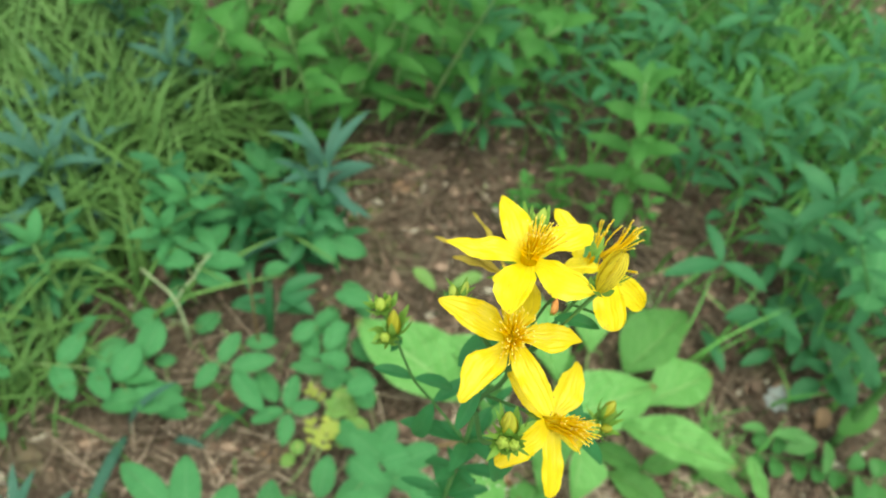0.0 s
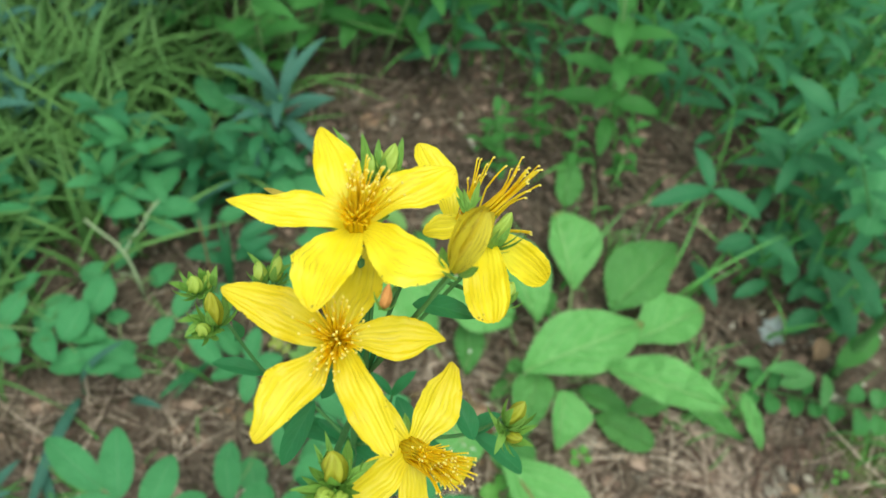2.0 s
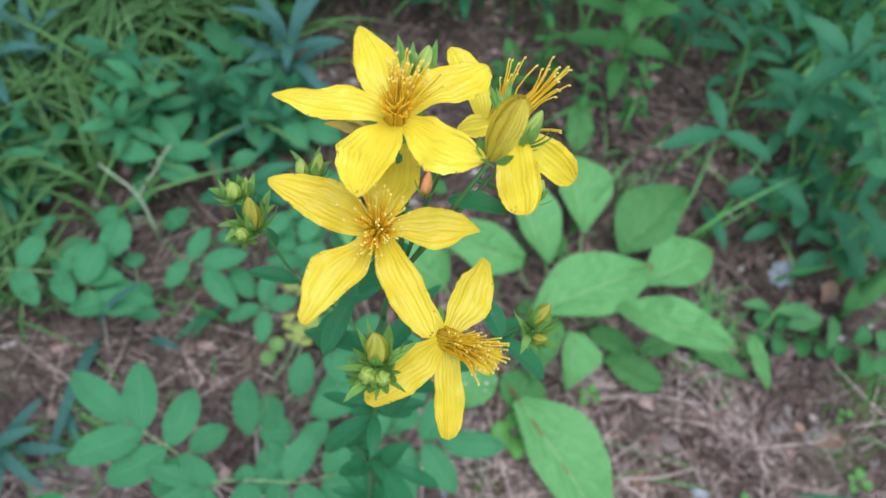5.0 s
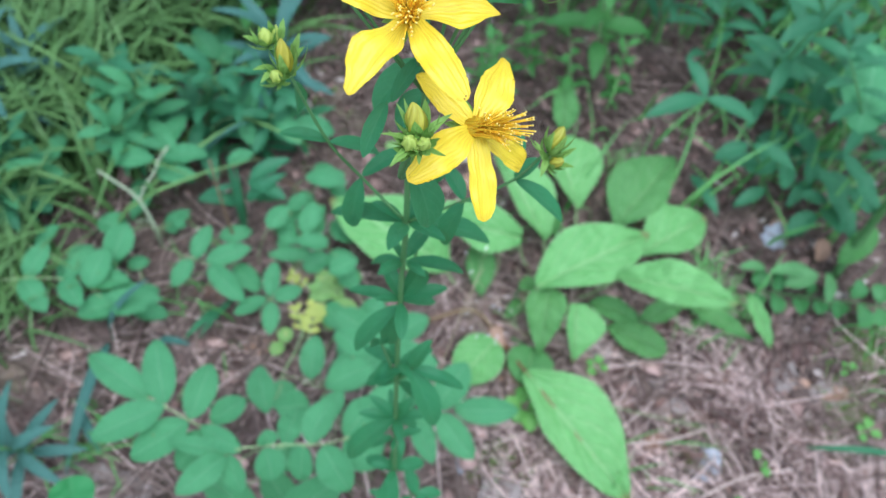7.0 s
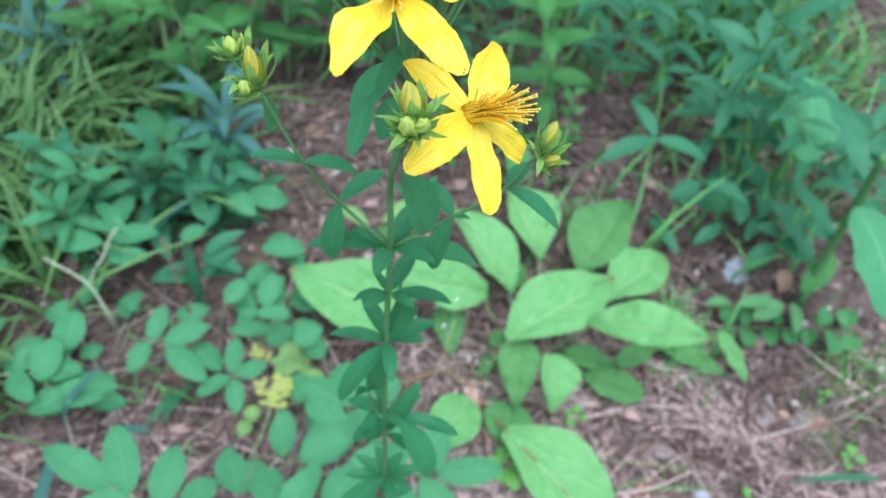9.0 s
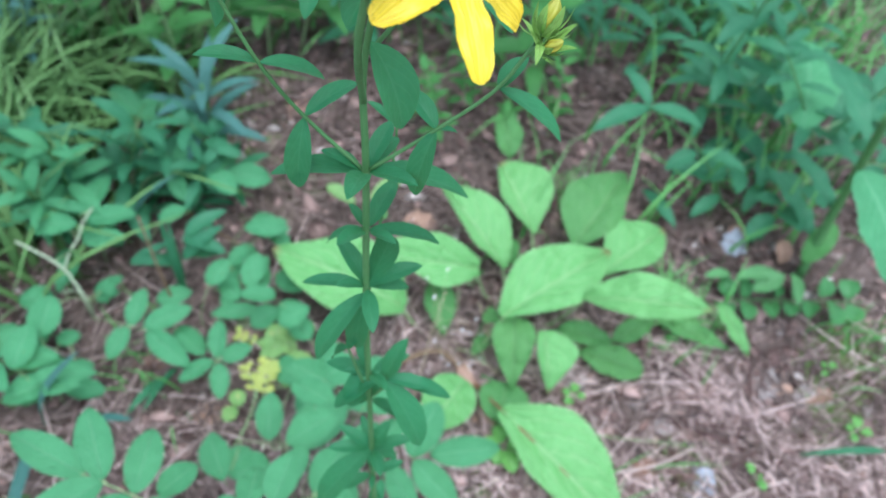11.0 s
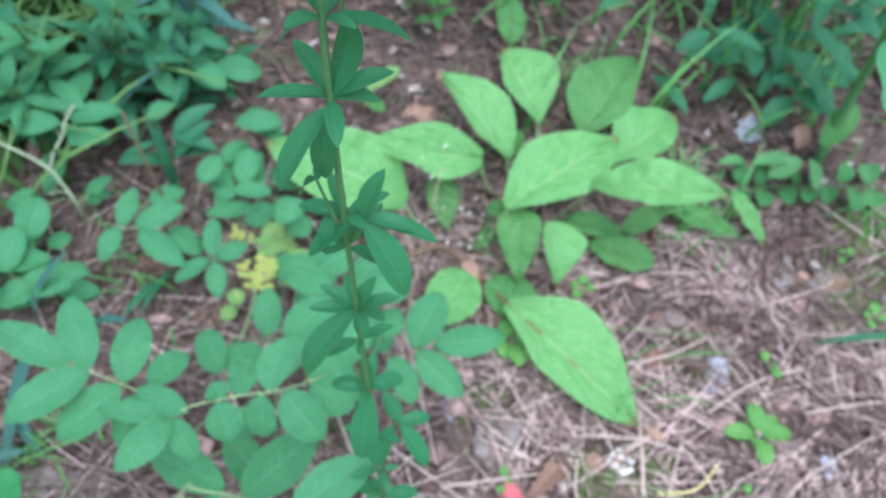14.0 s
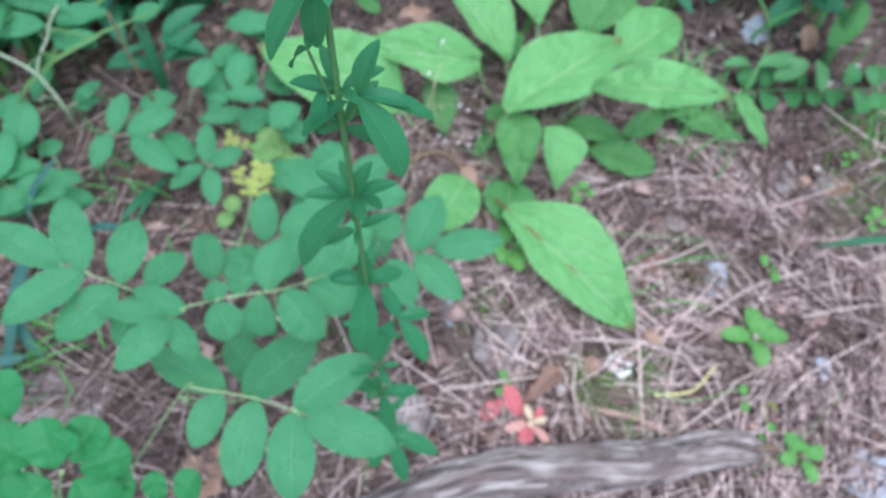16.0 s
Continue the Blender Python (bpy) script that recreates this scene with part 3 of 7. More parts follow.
wort_leaf((-0.0026, 0.0080, 0.1100), (0.0251, 0.0029, 0.1000), 0.0099)
wort_leaf((-0.0026, 0.0080, 0.1100), (0.0120, -0.0126, 0.0850), 0.0088)
wort_leaf((-0.0026, 0.0080, 0.1100), (-0.0072, -0.0094, 0.0900), 0.0087)
# small leaves in the axils
for node in ((-0.0340, 0.0357, 0.4540), (-0.0327, 0.0345, 0.4380), (-0.0314, 0.0330, 0.4200), (-0.0284, 0.0301, 0.3840), (-0.0273, 0.0291, 0.3720), (-0.0245, 0.0267, 0.3420), (-0.0229, 0.0253, 0.3250), (-0.0196, 0.0225, 0.2900), (-0.0158, 0.0193, 0.2500), (-0.0120, 0.0161, 0.2100), (-0.0087, 0.0132, 0.1750), (-0.0054, 0.0104, 0.1400), (-0.0026, 0.0080, 0.1100)):
    c = np.array(node)
    w0 = random.uniform(0, 6.283)
    for k in range(4):
        w, ln = w0 + 1.5708 * k + random.uniform(-0.4, 0.4), random.uniform(0.006, 0.0125)
        d = unit((math.cos(w), math.sin(w), random.uniform(0.0, 0.7)))
        wort_leaf(c + d * 0.0008, c + d * ln, ln * 0.34)
# along the branches
wort_leaf((-0.0454, 0.0377, 0.4620), (-0.0390, 0.0479, 0.4620), 0.0040)
wort_leaf((-0.0454, 0.0377, 0.4620), (-0.0454, 0.0333, 0.4480), 0.0052)
wort_leaf((-0.0515, 0.0349, 0.4750), (-0.0606, 0.0323, 0.4760), 0.0032)
wort_leaf((-0.0515, 0.0349, 0.4750), (-0.0424, 0.0394, 0.4700), 0.0037)
wort_leaf((-0.0592, 0.0367, 0.4880), (-0.0586, 0.0368, 0.4780), 0.0035)
wort_leaf((-0.0235, 0.0383, 0.4660), (-0.0250, 0.0348, 0.4520), 0.0048)
wort_leaf((-0.0235, 0.0383, 0.4660), (-0.0299, 0.0434, 0.4680), 0.0039)
wort_leaf((-0.0235, 0.0383, 0.4660), (-0.0201, 0.0405, 0.4640), 0.0013)
wort_leaf((-0.0155, 0.0406, 0.4760), (-0.0036, 0.0403, 0.4680), 0.0042)
wort_leaf((-0.0155, 0.0406, 0.4760), (-0.0121, 0.0444, 0.4800), 0.0034)
wort_leaf((-0.0315, 0.0487, 0.4520), (-0.0377, 0.0497, 0.4560), 0.0021)
wort_leaf((-0.0315, 0.0487, 0.4520), (-0.0289, 0.0535, 0.4580), 0.0025)
wort_leaf((-0.0333, 0.0277, 0.4000), (-0.0367, 0.0282, 0.3920), 0.0038)
wort_leaf((-0.0333, 0.0277, 0.4000), (-0.0315, 0.0309, 0.4060), 0.0028)
wort_leaf((-0.0312, 0.0385, 0.5182), (-0.0231, 0.0389, 0.5213), 0.0033)
wort_leaf((-0.0378, 0.0249, 0.5074), (-0.0382, 0.0165, 0.5032), 0.0032)
wort_leaf((-0.0374, 0.0261, 0.5057), (-0.0346, 0.0330, 0.5112), 0.0029)
wort_leaf((-0.0156, 0.0340, 0.4929), (-0.0213, 0.0381, 0.4952), 0.0038)


def petal(flower, centre, tip, width, up, skew=0.0, arch=0.06, fold=0.22, material=PETAL, a=0.78, b=0.6, hook=None, halves=None, twist=None):
    c, t = np.array(centre, float), np.array(tip, float)
    width *= 0.86
    turned = random.uniform(-0.3, 0.3) if twist is None else twist
    bent = 0.0 if halves else random.uniform(-0.1, 0.1) if hook is None else hook
    part("petal", blade(c + 0.03 * (t - c), t, width, up, a, b, arch, fold, 0.0, 0.05, 30, turned, skew, nw=8, crease=0.055, hook=bent, ragged=0.09, halves=halves), material, flower)


def stamens(flower, centre, lean, n, length, spread, tipped=True):
    g, heads = Geo(), Geo()
    c, l = np.array(centre, float), unit(lean)
    x = unit(np.cross(l, (0.3, 0.2, 0.9)))
    y = np.cross(l, x)
    for _ in range(n):
        w, r = random.uniform(0, 6.283), spread * math.sqrt(random.random())
        d = unit(l + r * (math.cos(w) * x + math.sin(w) * y))
        end = c + d * length * random.uniform(0.65, 1.08)
        mid = c + (end - c) * 0.5 + l * length * 0.06
        foot = c + r / max(spread, 0.01) * 0.0016 * (math.cos(w) * x + math.sin(w) * y) - l * 0.0003
        tube([foot, mid, end], 0.00017, 0.0001, 4, 4, g)
        pod(end - d * 0.0002, end + d * 0.0002 + x * 0.00025, 0.00016, heads, 3, 5)
    part("stamen_tuft", g, FILAMENT, flower, "orange yellow stamens")
    if tipped:
        part("pollen", heads, ANTHER, flower, "pale yellow anther tips")


def flower_at(centre, up, stalk, label):
    c, u = np.array(centre, float), unit(up)
    f = part("flower", pod(c - u * 0.0008, c + u * 0.0015, 0.0012, n=10, sides=12), FILAMENT, wort, label)
    part("pedicel", tube([stalk, (np.array(stalk) + c) / 2 - u * 0.001, c - u * 0.0008], 0.00036, 0.00034, 8, 6), STEM, f)
    x = unit(np.cross(u, (0.2, 0.9, 0.1)))
    y = np.cross(u, x)
    for k in range(5):
        w = 1.2566 * k + 0.5
        d = math.cos(w) * x + math.sin(w) * y
        part("sepal", blade(c - u * 0.0009, c + d * 0.0042 - u * 0.0022, 0.0013, u, 0.6, 0.8, nl=6, nw=1), SEPAL, f)
    return f


C1, U1 = (-0.0401, 0.0389, 0.5305), (-0.05, -0.25, 1)
f = flower_at(C1, U1, JOINT, "open yellow flower with five spread petals and a tuft of stamens")
petal(f, C1, (-0.0542, 0.0342, 0.5319), 0.006, U1, fold=0.16, twist=0.0, halves=((0.075, 0.075, 0.1, 0.155, 0.14, 0.08, 0.01), (0.075, 0.155, 0.17, 0.155, 0.09, 0.065, 0.01)))
petal(f, C1, (-0.0493, 0.0476, 0.5330), 0.006, U1, fold=0.16, twist=0.0, halves=((0.075, 0.105, 0.19, 0.2, 0.17, 0.115, 0.02), (0.075, 0.095, 0.185, 0.225, 0.2, 0.105, 0.02)))
petal(f, C1, (-0.0329, 0.0498, 0.5333), 0.006, U1, fold=0.16, twist=0.0, halves=((0.075, 0.125, 0.2, 0.21, 0.18, 0.105, 0.02), (0.075, 0.075, 0.1, 0.18, 0.245, 0.23, 0.1)))
petal(f, C1, (-0.0278, 0.0358, 0.5354), 0.006, U1, fold=0.16, twist=0.0, halves=((0.075, 0.105, 0.13, 0.12, 0.115, 0.08, 0.02), (0.075, 0.120, 0.23, 0.32, 0.34, 0.25, 0.06)))
petal(f, C1, (-0.0390, 0.0258, 0.5333), 0.006, U1, fold=0.16, twist=0.0, halves=((0.075, 0.125, 0.17, 0.17, 0.15, 0.1, 0.02), (0.075, 0.160, 0.26, 0.345, 0.325, 0.25, 0.08)))
stamens(f, C1, (-0.04, 0.3, 1), 62, 0.0086, 0.4)
stamens(f, C1, (-0.04, -0.1, 1), 80, 0.0055, 0.55, False)
stamens(f, C1, (0.5, 0.25, 1), 5, 0.009, 0.25)

C2, U2 = (-0.0368, 0.0280, 0.5230), (-0.1, -0.4, 1)
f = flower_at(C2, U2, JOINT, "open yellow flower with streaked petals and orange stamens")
petal(f, C2, (-0.0510, 0.0267, 0.5261), 0.006, U2, fold=0.16, material=PETAL_SHADED, twist=0.0, halves=((0.075, 0.135, 0.17, 0.165, 0.135, 0.09, 0.03), (0.075, 0.135, 0.22, 0.23, 0.19, 0.13, 0.03)))
petal(f, C2, (-0.0389, 0.0407, 0.5236), 0.006, U2, fold=0.16, material=PETAL_SHADED, twist=0.0, halves=((0.075, 0.155, 0.24, 0.28, 0.26, 0.18, 0.03), (0.075, 0.155, 0.24, 0.28, 0.26, 0.18, 0.03)))
petal(f, C2, (-0.0253, 0.0339, 0.5229), 0.006, U2, fold=0.16, material=PETAL_SHADED, twist=0.0, halves=((0.075, 0.135, 0.2, 0.22, 0.205, 0.145, 0.01), (0.075, 0.065, 0.145, 0.195, 0.17, 0.06, 0.01)))
petal(f, C2, (-0.0251, 0.0190, 0.5215), 0.006, U2, fold=0.16, material=PETAL_SHADED, twist=0.0, halves=((0.075, 0.105, 0.13, 0.15, 0.135, 0.11, 0.05), (0.075, 0.120, 0.175, 0.18, 0.18, 0.14, 0.07)))
petal(f, C2, (-0.0399, 0.0139, 0.5206), 0.006, U2, fold=0.16, material=PETAL_SHADED, twist=0.0, halves=((0.075, 0.095, 0.17, 0.16, 0.12, 0.085, 0.04), (0.075, 0.095, 0.18, 0.265, 0.24, 0.135, 0.06)))
stamens(f, C2, (-0.05, -0.2, 1), 50, 0.0072, 0.75)
stamens(f, C2, (-0.05, -0.1, 1), 70, 0.0038, 0.7, False)
stamens(f, C2, (0.15, -0.8, 0.7), 22, 0.0068, 0.4)

C3, U3 = (-0.0238, 0.0238, 0.5100), (0.35, -0.45, 1)
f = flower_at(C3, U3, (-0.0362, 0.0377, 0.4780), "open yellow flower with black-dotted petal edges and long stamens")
petal(f, C3, (-0.0236, 0.0361, 0.5123), 0.006, U3, fold=0.16, material=PETAL_SHADED, twist=0.0, halves=((0.075, 0.12, 0.17, 0.19, 0.16, 0.07, 0.02), (0.075, 0.17, 0.27, 0.3, 0.26, 0.17, 0.09)))
petal(f, C3, (-0.0345, 0.0272, 0.5126), 0.006, U3, fold=0.16, material=PETAL_SHADED, twist=0.0, halves=((0.075, 0.13, 0.17, 0.18, 0.15, 0.09, 0.02), (0.075, 0.13, 0.18, 0.2, 0.2, 0.16, 0.05)))
petal(f, C3, (-0.0297, 0.0114, 0.5097), 0.006, U3, fold=0.16, material=PETAL_SHADED, twist=0.0, halves=((0.075, 0.13, 0.19, 0.2, 0.18, 0.14, 0.07), (0.075, 0.13, 0.2, 0.22, 0.2, 0.15, 0.07)))
petal(f, C3, (-0.0177, 0.0132, 0.5033), 0.006, U3, fold=0.16, material=PETAL_SHADED, twist=0.0, halves=((0.075, 0.12, 0.135, 0.15, 0.15, 0.13, 0.06), (0.075, 0.12, 0.14, 0.15, 0.15, 0.13, 0.06)))
petal(f, C3, (-0.0152, 0.0268, 0.5009), 0.006, U3, fold=0.16, material=PETAL_SHADED, twist=0.0, halves=((0.075, 0.1, 0.13, 0.15, 0.16, 0.16, 0.1), (0.075, 0.1, 0.13, 0.15, 0.16, 0.16, 0.1)))
stamens(f, C3, (0.55, -0.2, 0.5), 75, 0.0095, 0.4)
stamens(f, C3, (0.45, -0.15, 0.6), 70, 0.006, 0.42, False)
stamens(f, C3, (0.05, -0.3, 0.9), 5, 0.007, 0.3)

C4, U4 = (-0.0268, 0.0498, 0.5235), (0.15, 0.35, 1)
f = flower_at(C4, U4, JOINT, "yellow flower seen from its side behind a closed bud")
petal(f, (-0.0307, 0.0503, 0.5201), (-0.0393, 0.0581, 0.5238), 0.0062, U4)
petal(f, C4, (-0.0339, 0.0465, 0.5222), 0.005, U4)
petal(f, C4, (-0.0214, 0.0374, 0.5245), 0.0066, U1, 0.1, b=0.38)
petal(f, C4, (-0.0164, 0.0502, 0.5174), 0.0056, (0.1, -0.4, 1), b=0.5)
stamens(f, (-0.0297, 0.0501, 0.5238), (-0.05, 0.42, 0.62), 9, 0.0085, 0.35)
stamens(f, (-0.0271, 0.0513, 0.5243), (0.34, 0.5, 0.62), 24, 0.0085, 0.42)
stamens(f, C4, (1.0, 0.35, 0.4), 3, 0.0085, 0.2)

C5, U5 = (-0.0420, 0.0505, 0.5059), (0.1, 0.1, 1)
f = flower_at(C5, U5, JOINT, "withered flower with narrow curled yellowish petals")
petal(f, C5, (-0.0594, 0.0502, 0.5077), 0.0019, U5, material=PETAL_DRY, fold=0.5)
petal(f, C5, (-0.0543, 0.0488, 0.5061), 0.0022, U5, material=PETAL_DRY, fold=0.5)
petal(f, C5, (-0.0551, 0.0597, 0.5087), 0.0014, U5, material=PETAL_DRY, fold=0.7)
stamens(f, C5, (-0.3, 0.1, 1), 12, 0.004, 0.5)


def bud_at(base, tip, r, material=BUD, sepals=5, length=1.0, stalk=None, shape=(0.5, 0.72), spikes=6):
    b, t = np.array(base, float), np.array(tip, float)
    d = unit(t - b)
    ln = np.linalg.norm(t - b)
    o = part("bud", pod(b, t, r * (0.74 if spikes else 0.68), n=12, sides=25, a=shape[0], b=shape[1], ribs=0.13, twist=1.6), material, wort)
    if stalk is not None:
        part("pedicel", tube([stalk, b], 0.0003, 0.0003, 4, 5), STEM, o)
    x = unit(np.cross(d, (0.31, 0.87, 0.4)))
    y = np.cross(d, x)
    for k in range(sepals):
        w = 6.283 * k / sepals + random.uniform(-0.2, 0.2)
        q = math.cos(w) * x + math.sin(w) * y
        part("sepal", blade(b + q * r * 0.3, b + q * r * random.uniform(0.95, 1.7) + d * ln * random.uniform(0.6, 0.95) * length, r * 0.95, q, 0.5, 0.9, 0.14, -0.2, nl=8, nw=2), SEPAL, o)
    for k in range(spikes):
        w = 6.283 * k / spikes + random.uniform(-0.4, 0.4)
        q = math.cos(w) * x + math.sin(w) * y
        part("sepal", blade(b - d * 0.0004, b + q * r * random.uniform(1.7, 2.9) + d * ln * random.uniform(0.1, 0.8), r * 0.62, q, 0.45, 1.0, 0.12, 0.3, nl=6, nw=1), SEPAL, o)


TOP_L, TOP_R, TOP_M = (-0.0591, 0.0357, 0.4900), (-0.0120, 0.0419, 0.4850), (-0.0309, 0.0152, 0.5125)
branch("side_branch", [(-0.0355, 0.0370, 0.4700), (-0.0328, 0.0196, 0.4974), TOP_M], 0.0006, 0.0005)
bud_at((-0.0275, 0.0359, 0.5352), (-0.0269, 0.0404, 0.5418), 0.0021, BUD_BIG, 3, 0.25, JOINT, (0.6, 0.4), 0)
BIG_A, BIG_B = np.array((-0.0275, 0.0362, 0.5353)), np.array((-0.0269, 0.0405, 0.5424))
for k in range(5):
    w, axis = 1.2566 * k, unit(BIG_B - BIG_A)
    q = math.cos(w) * unit(np.cross(axis, (0, 0, 1))) + math.sin(w) * np.cross(axis, unit(np.cross(axis, (0, 0, 1))))
    part("folded_petal", blade(BIG_A + q * 0.0006, BIG_B + q * 0.0005, 0.0025, q, 0.5, 0.4, 0.12, -0.35, 0.0, 0.02, 14, 0.5, 0.2, nw=4, crease=0.08), PETAL_BUD, wort, "yellow bud petal with brown streaks")
bud_at((-0.0251, 0.0476, 0.5240), (-0.0245, 0.0510, 0.5280), 0.0013, BUD_GREEN, 5, 0.9, JOINT)
bud_at((-0.0206, 0.0436, 0.5189), (-0.0206, 0.0464, 0.5203), 0.0012, BUD_GREEN, 5, 1.0, (-0.0290, 0.0441, 0.5168), spikes=4)
for base, tip, r, mat in (
    ((-0.0628, 0.0353, 0.4966), (-0.0638, 0.0363, 0.4995), 0.0015, BUD_GREEN),
    ((-0.0580, 0.0328, 0.4944), (-0.0601, 0.0350, 0.5000), 0.0017, BUD),
    ((-0.0590, 0.0312, 0.4938), (-0.0599, 0.0309, 0.4962), 0.0014, BUD_GREEN),
    ((-0.0619, 0.0365, 0.4953), (-0.0626, 0.0386, 0.4985), 0.0009, BUD_GREEN),
):
    bud_at(base, tip, r, mat, stalk=TOP_L)
for base, tip, r, mat in (
    ((-0.0299, 0.0151, 0.5157), (-0.0319, 0.0168, 0.5201), 0.0019, BUD),
    ((-0.0303, 0.0132, 0.5152), (-0.0308, 0.0122, 0.5186), 0.0014, BUD_GREEN),
    ((-0.0290, 0.0137, 0.5160), (-0.0282, 0.0124, 0.5188), 0.0012, BUD_GREEN),
    ((-0.0298, 0.0141, 0.5146), (-0.0293, 0.0124, 0.5168), 0.0010, BUD_GREEN),
):
    bud_at(base, tip, r, mat, stalk=TOP_M)
for tip, wide in (((-0.0318, 0.0086, 0.5159), 0.0014), ((-0.0267, 0.0191, 0.5176), 0.0015), ((-0.0344, 0.0113, 0.5186), 0.0010), ((-0.0343, 0.0174, 0.5179), 0.0010)):
    part("bract", blade((-0.0300, 0.0143, 0.5145), tip, wide, a=0.5, b=0.9, arch=0.1, nl=8, nw=2), SEPAL, wort)
for base, tip, r, mat in (
    ((-0.0114, 0.0398, 0.4889), (-0.0106, 0.0430, 0.4932), 0.0018, BUD),
    ((-0.0106, 0.0387, 0.4872), (-0.0085, 0.0386, 0.4898), 0.0012, BUD),
):
    bud_at(base, tip, r, mat, stalk=TOP_R)
for base, tip, r, mat in (
    ((-0.0425, 0.0493, 0.5240), (-0.0443, 0.0513, 0.5268), 0.0013, BUD_GREEN),
    ((-0.0411, 0.0502, 0.5244), (-0.0416, 0.0535, 0.5277), 0.0014, BUD_GREEN),
    ((-0.0419, 0.0508, 0.5237), (-0.0433, 0.0530, 0.5259), 0.001, BUD_GREEN),
    ((-0.0491, 0.0322, 0.5192), (-0.0504, 0.0337, 0.5211), 0.0011, BUD_GREEN),
    ((-0.0478, 0.0328, 0.5194), (-0.0482, 0.0353, 0.5218), 0.001, BUD_GREEN),
):
    bud_at(base, tip, r, mat, 5, 0.8, JOINT)
for row in (((-0.0430, 0.0491, 0.5240), (-0.0457, 0.0521, 0.5289), 0.0015), ((-0.0401, 0.0510, 0.5248), (-0.0411, 0.0548, 0.5278), 0.0012), ((-0.0426, 0.0506, 0.5247), (-0.0440, 0.0540, 0.5264), 0.0010), ((-0.0427, 0.0485, 0.5237), (-0.0501, 0.0529, 0.5262), 0.0011), ((-0.0483, 0.0329, 0.5195), (-0.0521, 0.0341, 0.5214), 0.0009), ((-0.0483, 0.0329, 0.5195), (-0.0486, 0.0361, 0.5222), 0.0009), ((-0.0483, 0.0329, 0.5195), (-0.0464, 0.0351, 0.5216), 0.0009)):
    part("bract", blade(*row, a=0.5, b=0.9, nl=8, nw=2), SEPAL, wort)
for row in (((-0.0295, 0.0492, 0.5267), (-0.0324, 0.0508, 0.5287), 0.0009), ((-0.0294, 0.0493, 0.5267), (-0.0312, 0.0508, 0.5287), 0.0007), ((-0.0292, 0.0494, 0.5267), (-0.0297, 0.0524, 0.5294), 0.0009), ((-0.0297, 0.0491, 0.5267), (-0.0286, 0.0510, 0.5286), 0.0008), ((-0.0298, 0.0489, 0.5265), (-0.0316, 0.0497, 0.5281), 0.0007)):
    part("bract", blade(*row, a=0.5, b=0.9, nl=8, nw=2), SEPAL, wort)
for row in (((-0.0644, 0.0353, 0.4959), (-0.0669, 0.0344, 0.4978), 0.0013), ((-0.0603, 0.0329, 0.4944), (-0.0632, 0.0302, 0.4955), 0.0013), ((-0.0602, 0.0327, 0.4943), (-0.0612, 0.0288, 0.4946), 0.0013), ((-0.0578, 0.0348, 0.4953), (-0.0563, 0.0365, 0.4983), 0.0013), ((-0.0611, 0.0373, 0.4967), (-0.0614, 0.0393, 0.5000), 0.0013), ((-0.0630, 0.0375, 0.4969), (-0.0637, 0.0380, 0.4995), 0.0013), ((-0.0581, 0.0361, 0.4959), (-0.0580, 0.0382, 0.4992), 0.0013), ((-0.0099, 0.0390, 0.4876), (-0.0071, 0.0412, 0.4911), 0.0013), ((-0.0095, 0.0385, 0.4872), (-0.0063, 0.0384, 0.4892), 0.0013), ((-0.0114, 0.0383, 0.4873), (-0.0148, 0.0396, 0.4910), 0.0013), ((-0.0114, 0.0394, 0.4880), (-0.0114, 0.0350, 0.4875), 0.0013)):
    part("bract", blade(*row, a=0.5, b=0.9, arch=0.1, fold=0.3, nl=8, nw=2), SEPAL, wort)
capsule = part("seed_capsule", pod((-0.0327, 0.0300, 0.5324), (-0.0332, 0.0320, 0.5346), 0.0006, n=10, sides=20, ribs=0.15, twist=1.0, a=0.5, b=0.9), CAPSULE, wort, "small orange withered capsule")
part("pedicel", tube([JOINT, (-0.0340, 0.0395, 0.5120), (-0.0330, 0.0380, 0.5260), (-0.0327, 0.0301, 0.5325)], 0.00035, 0.0003, 6, 5), STEM, capsule)
for k in range(4):
    q = np.array((math.cos(1.57 * k), math.sin(1.57 * k), 0.0))
    part("sepal", blade((-0.0326, 0.0299, 0.5324), np.array((-0.0330, 0.0309, 0.5335)) + q * 0.0014, 0.0009, q, 0.5, 0.9, nl=6, nw=1), SEPAL, capsule)


# ---- broad-leaved rosette plant ----
HEART = (0.0292, 0.2412, 0.0020)
rosette = root("rosette_plant", HEART, "low rosette plant with broad bright green toothed leaves", "plant")


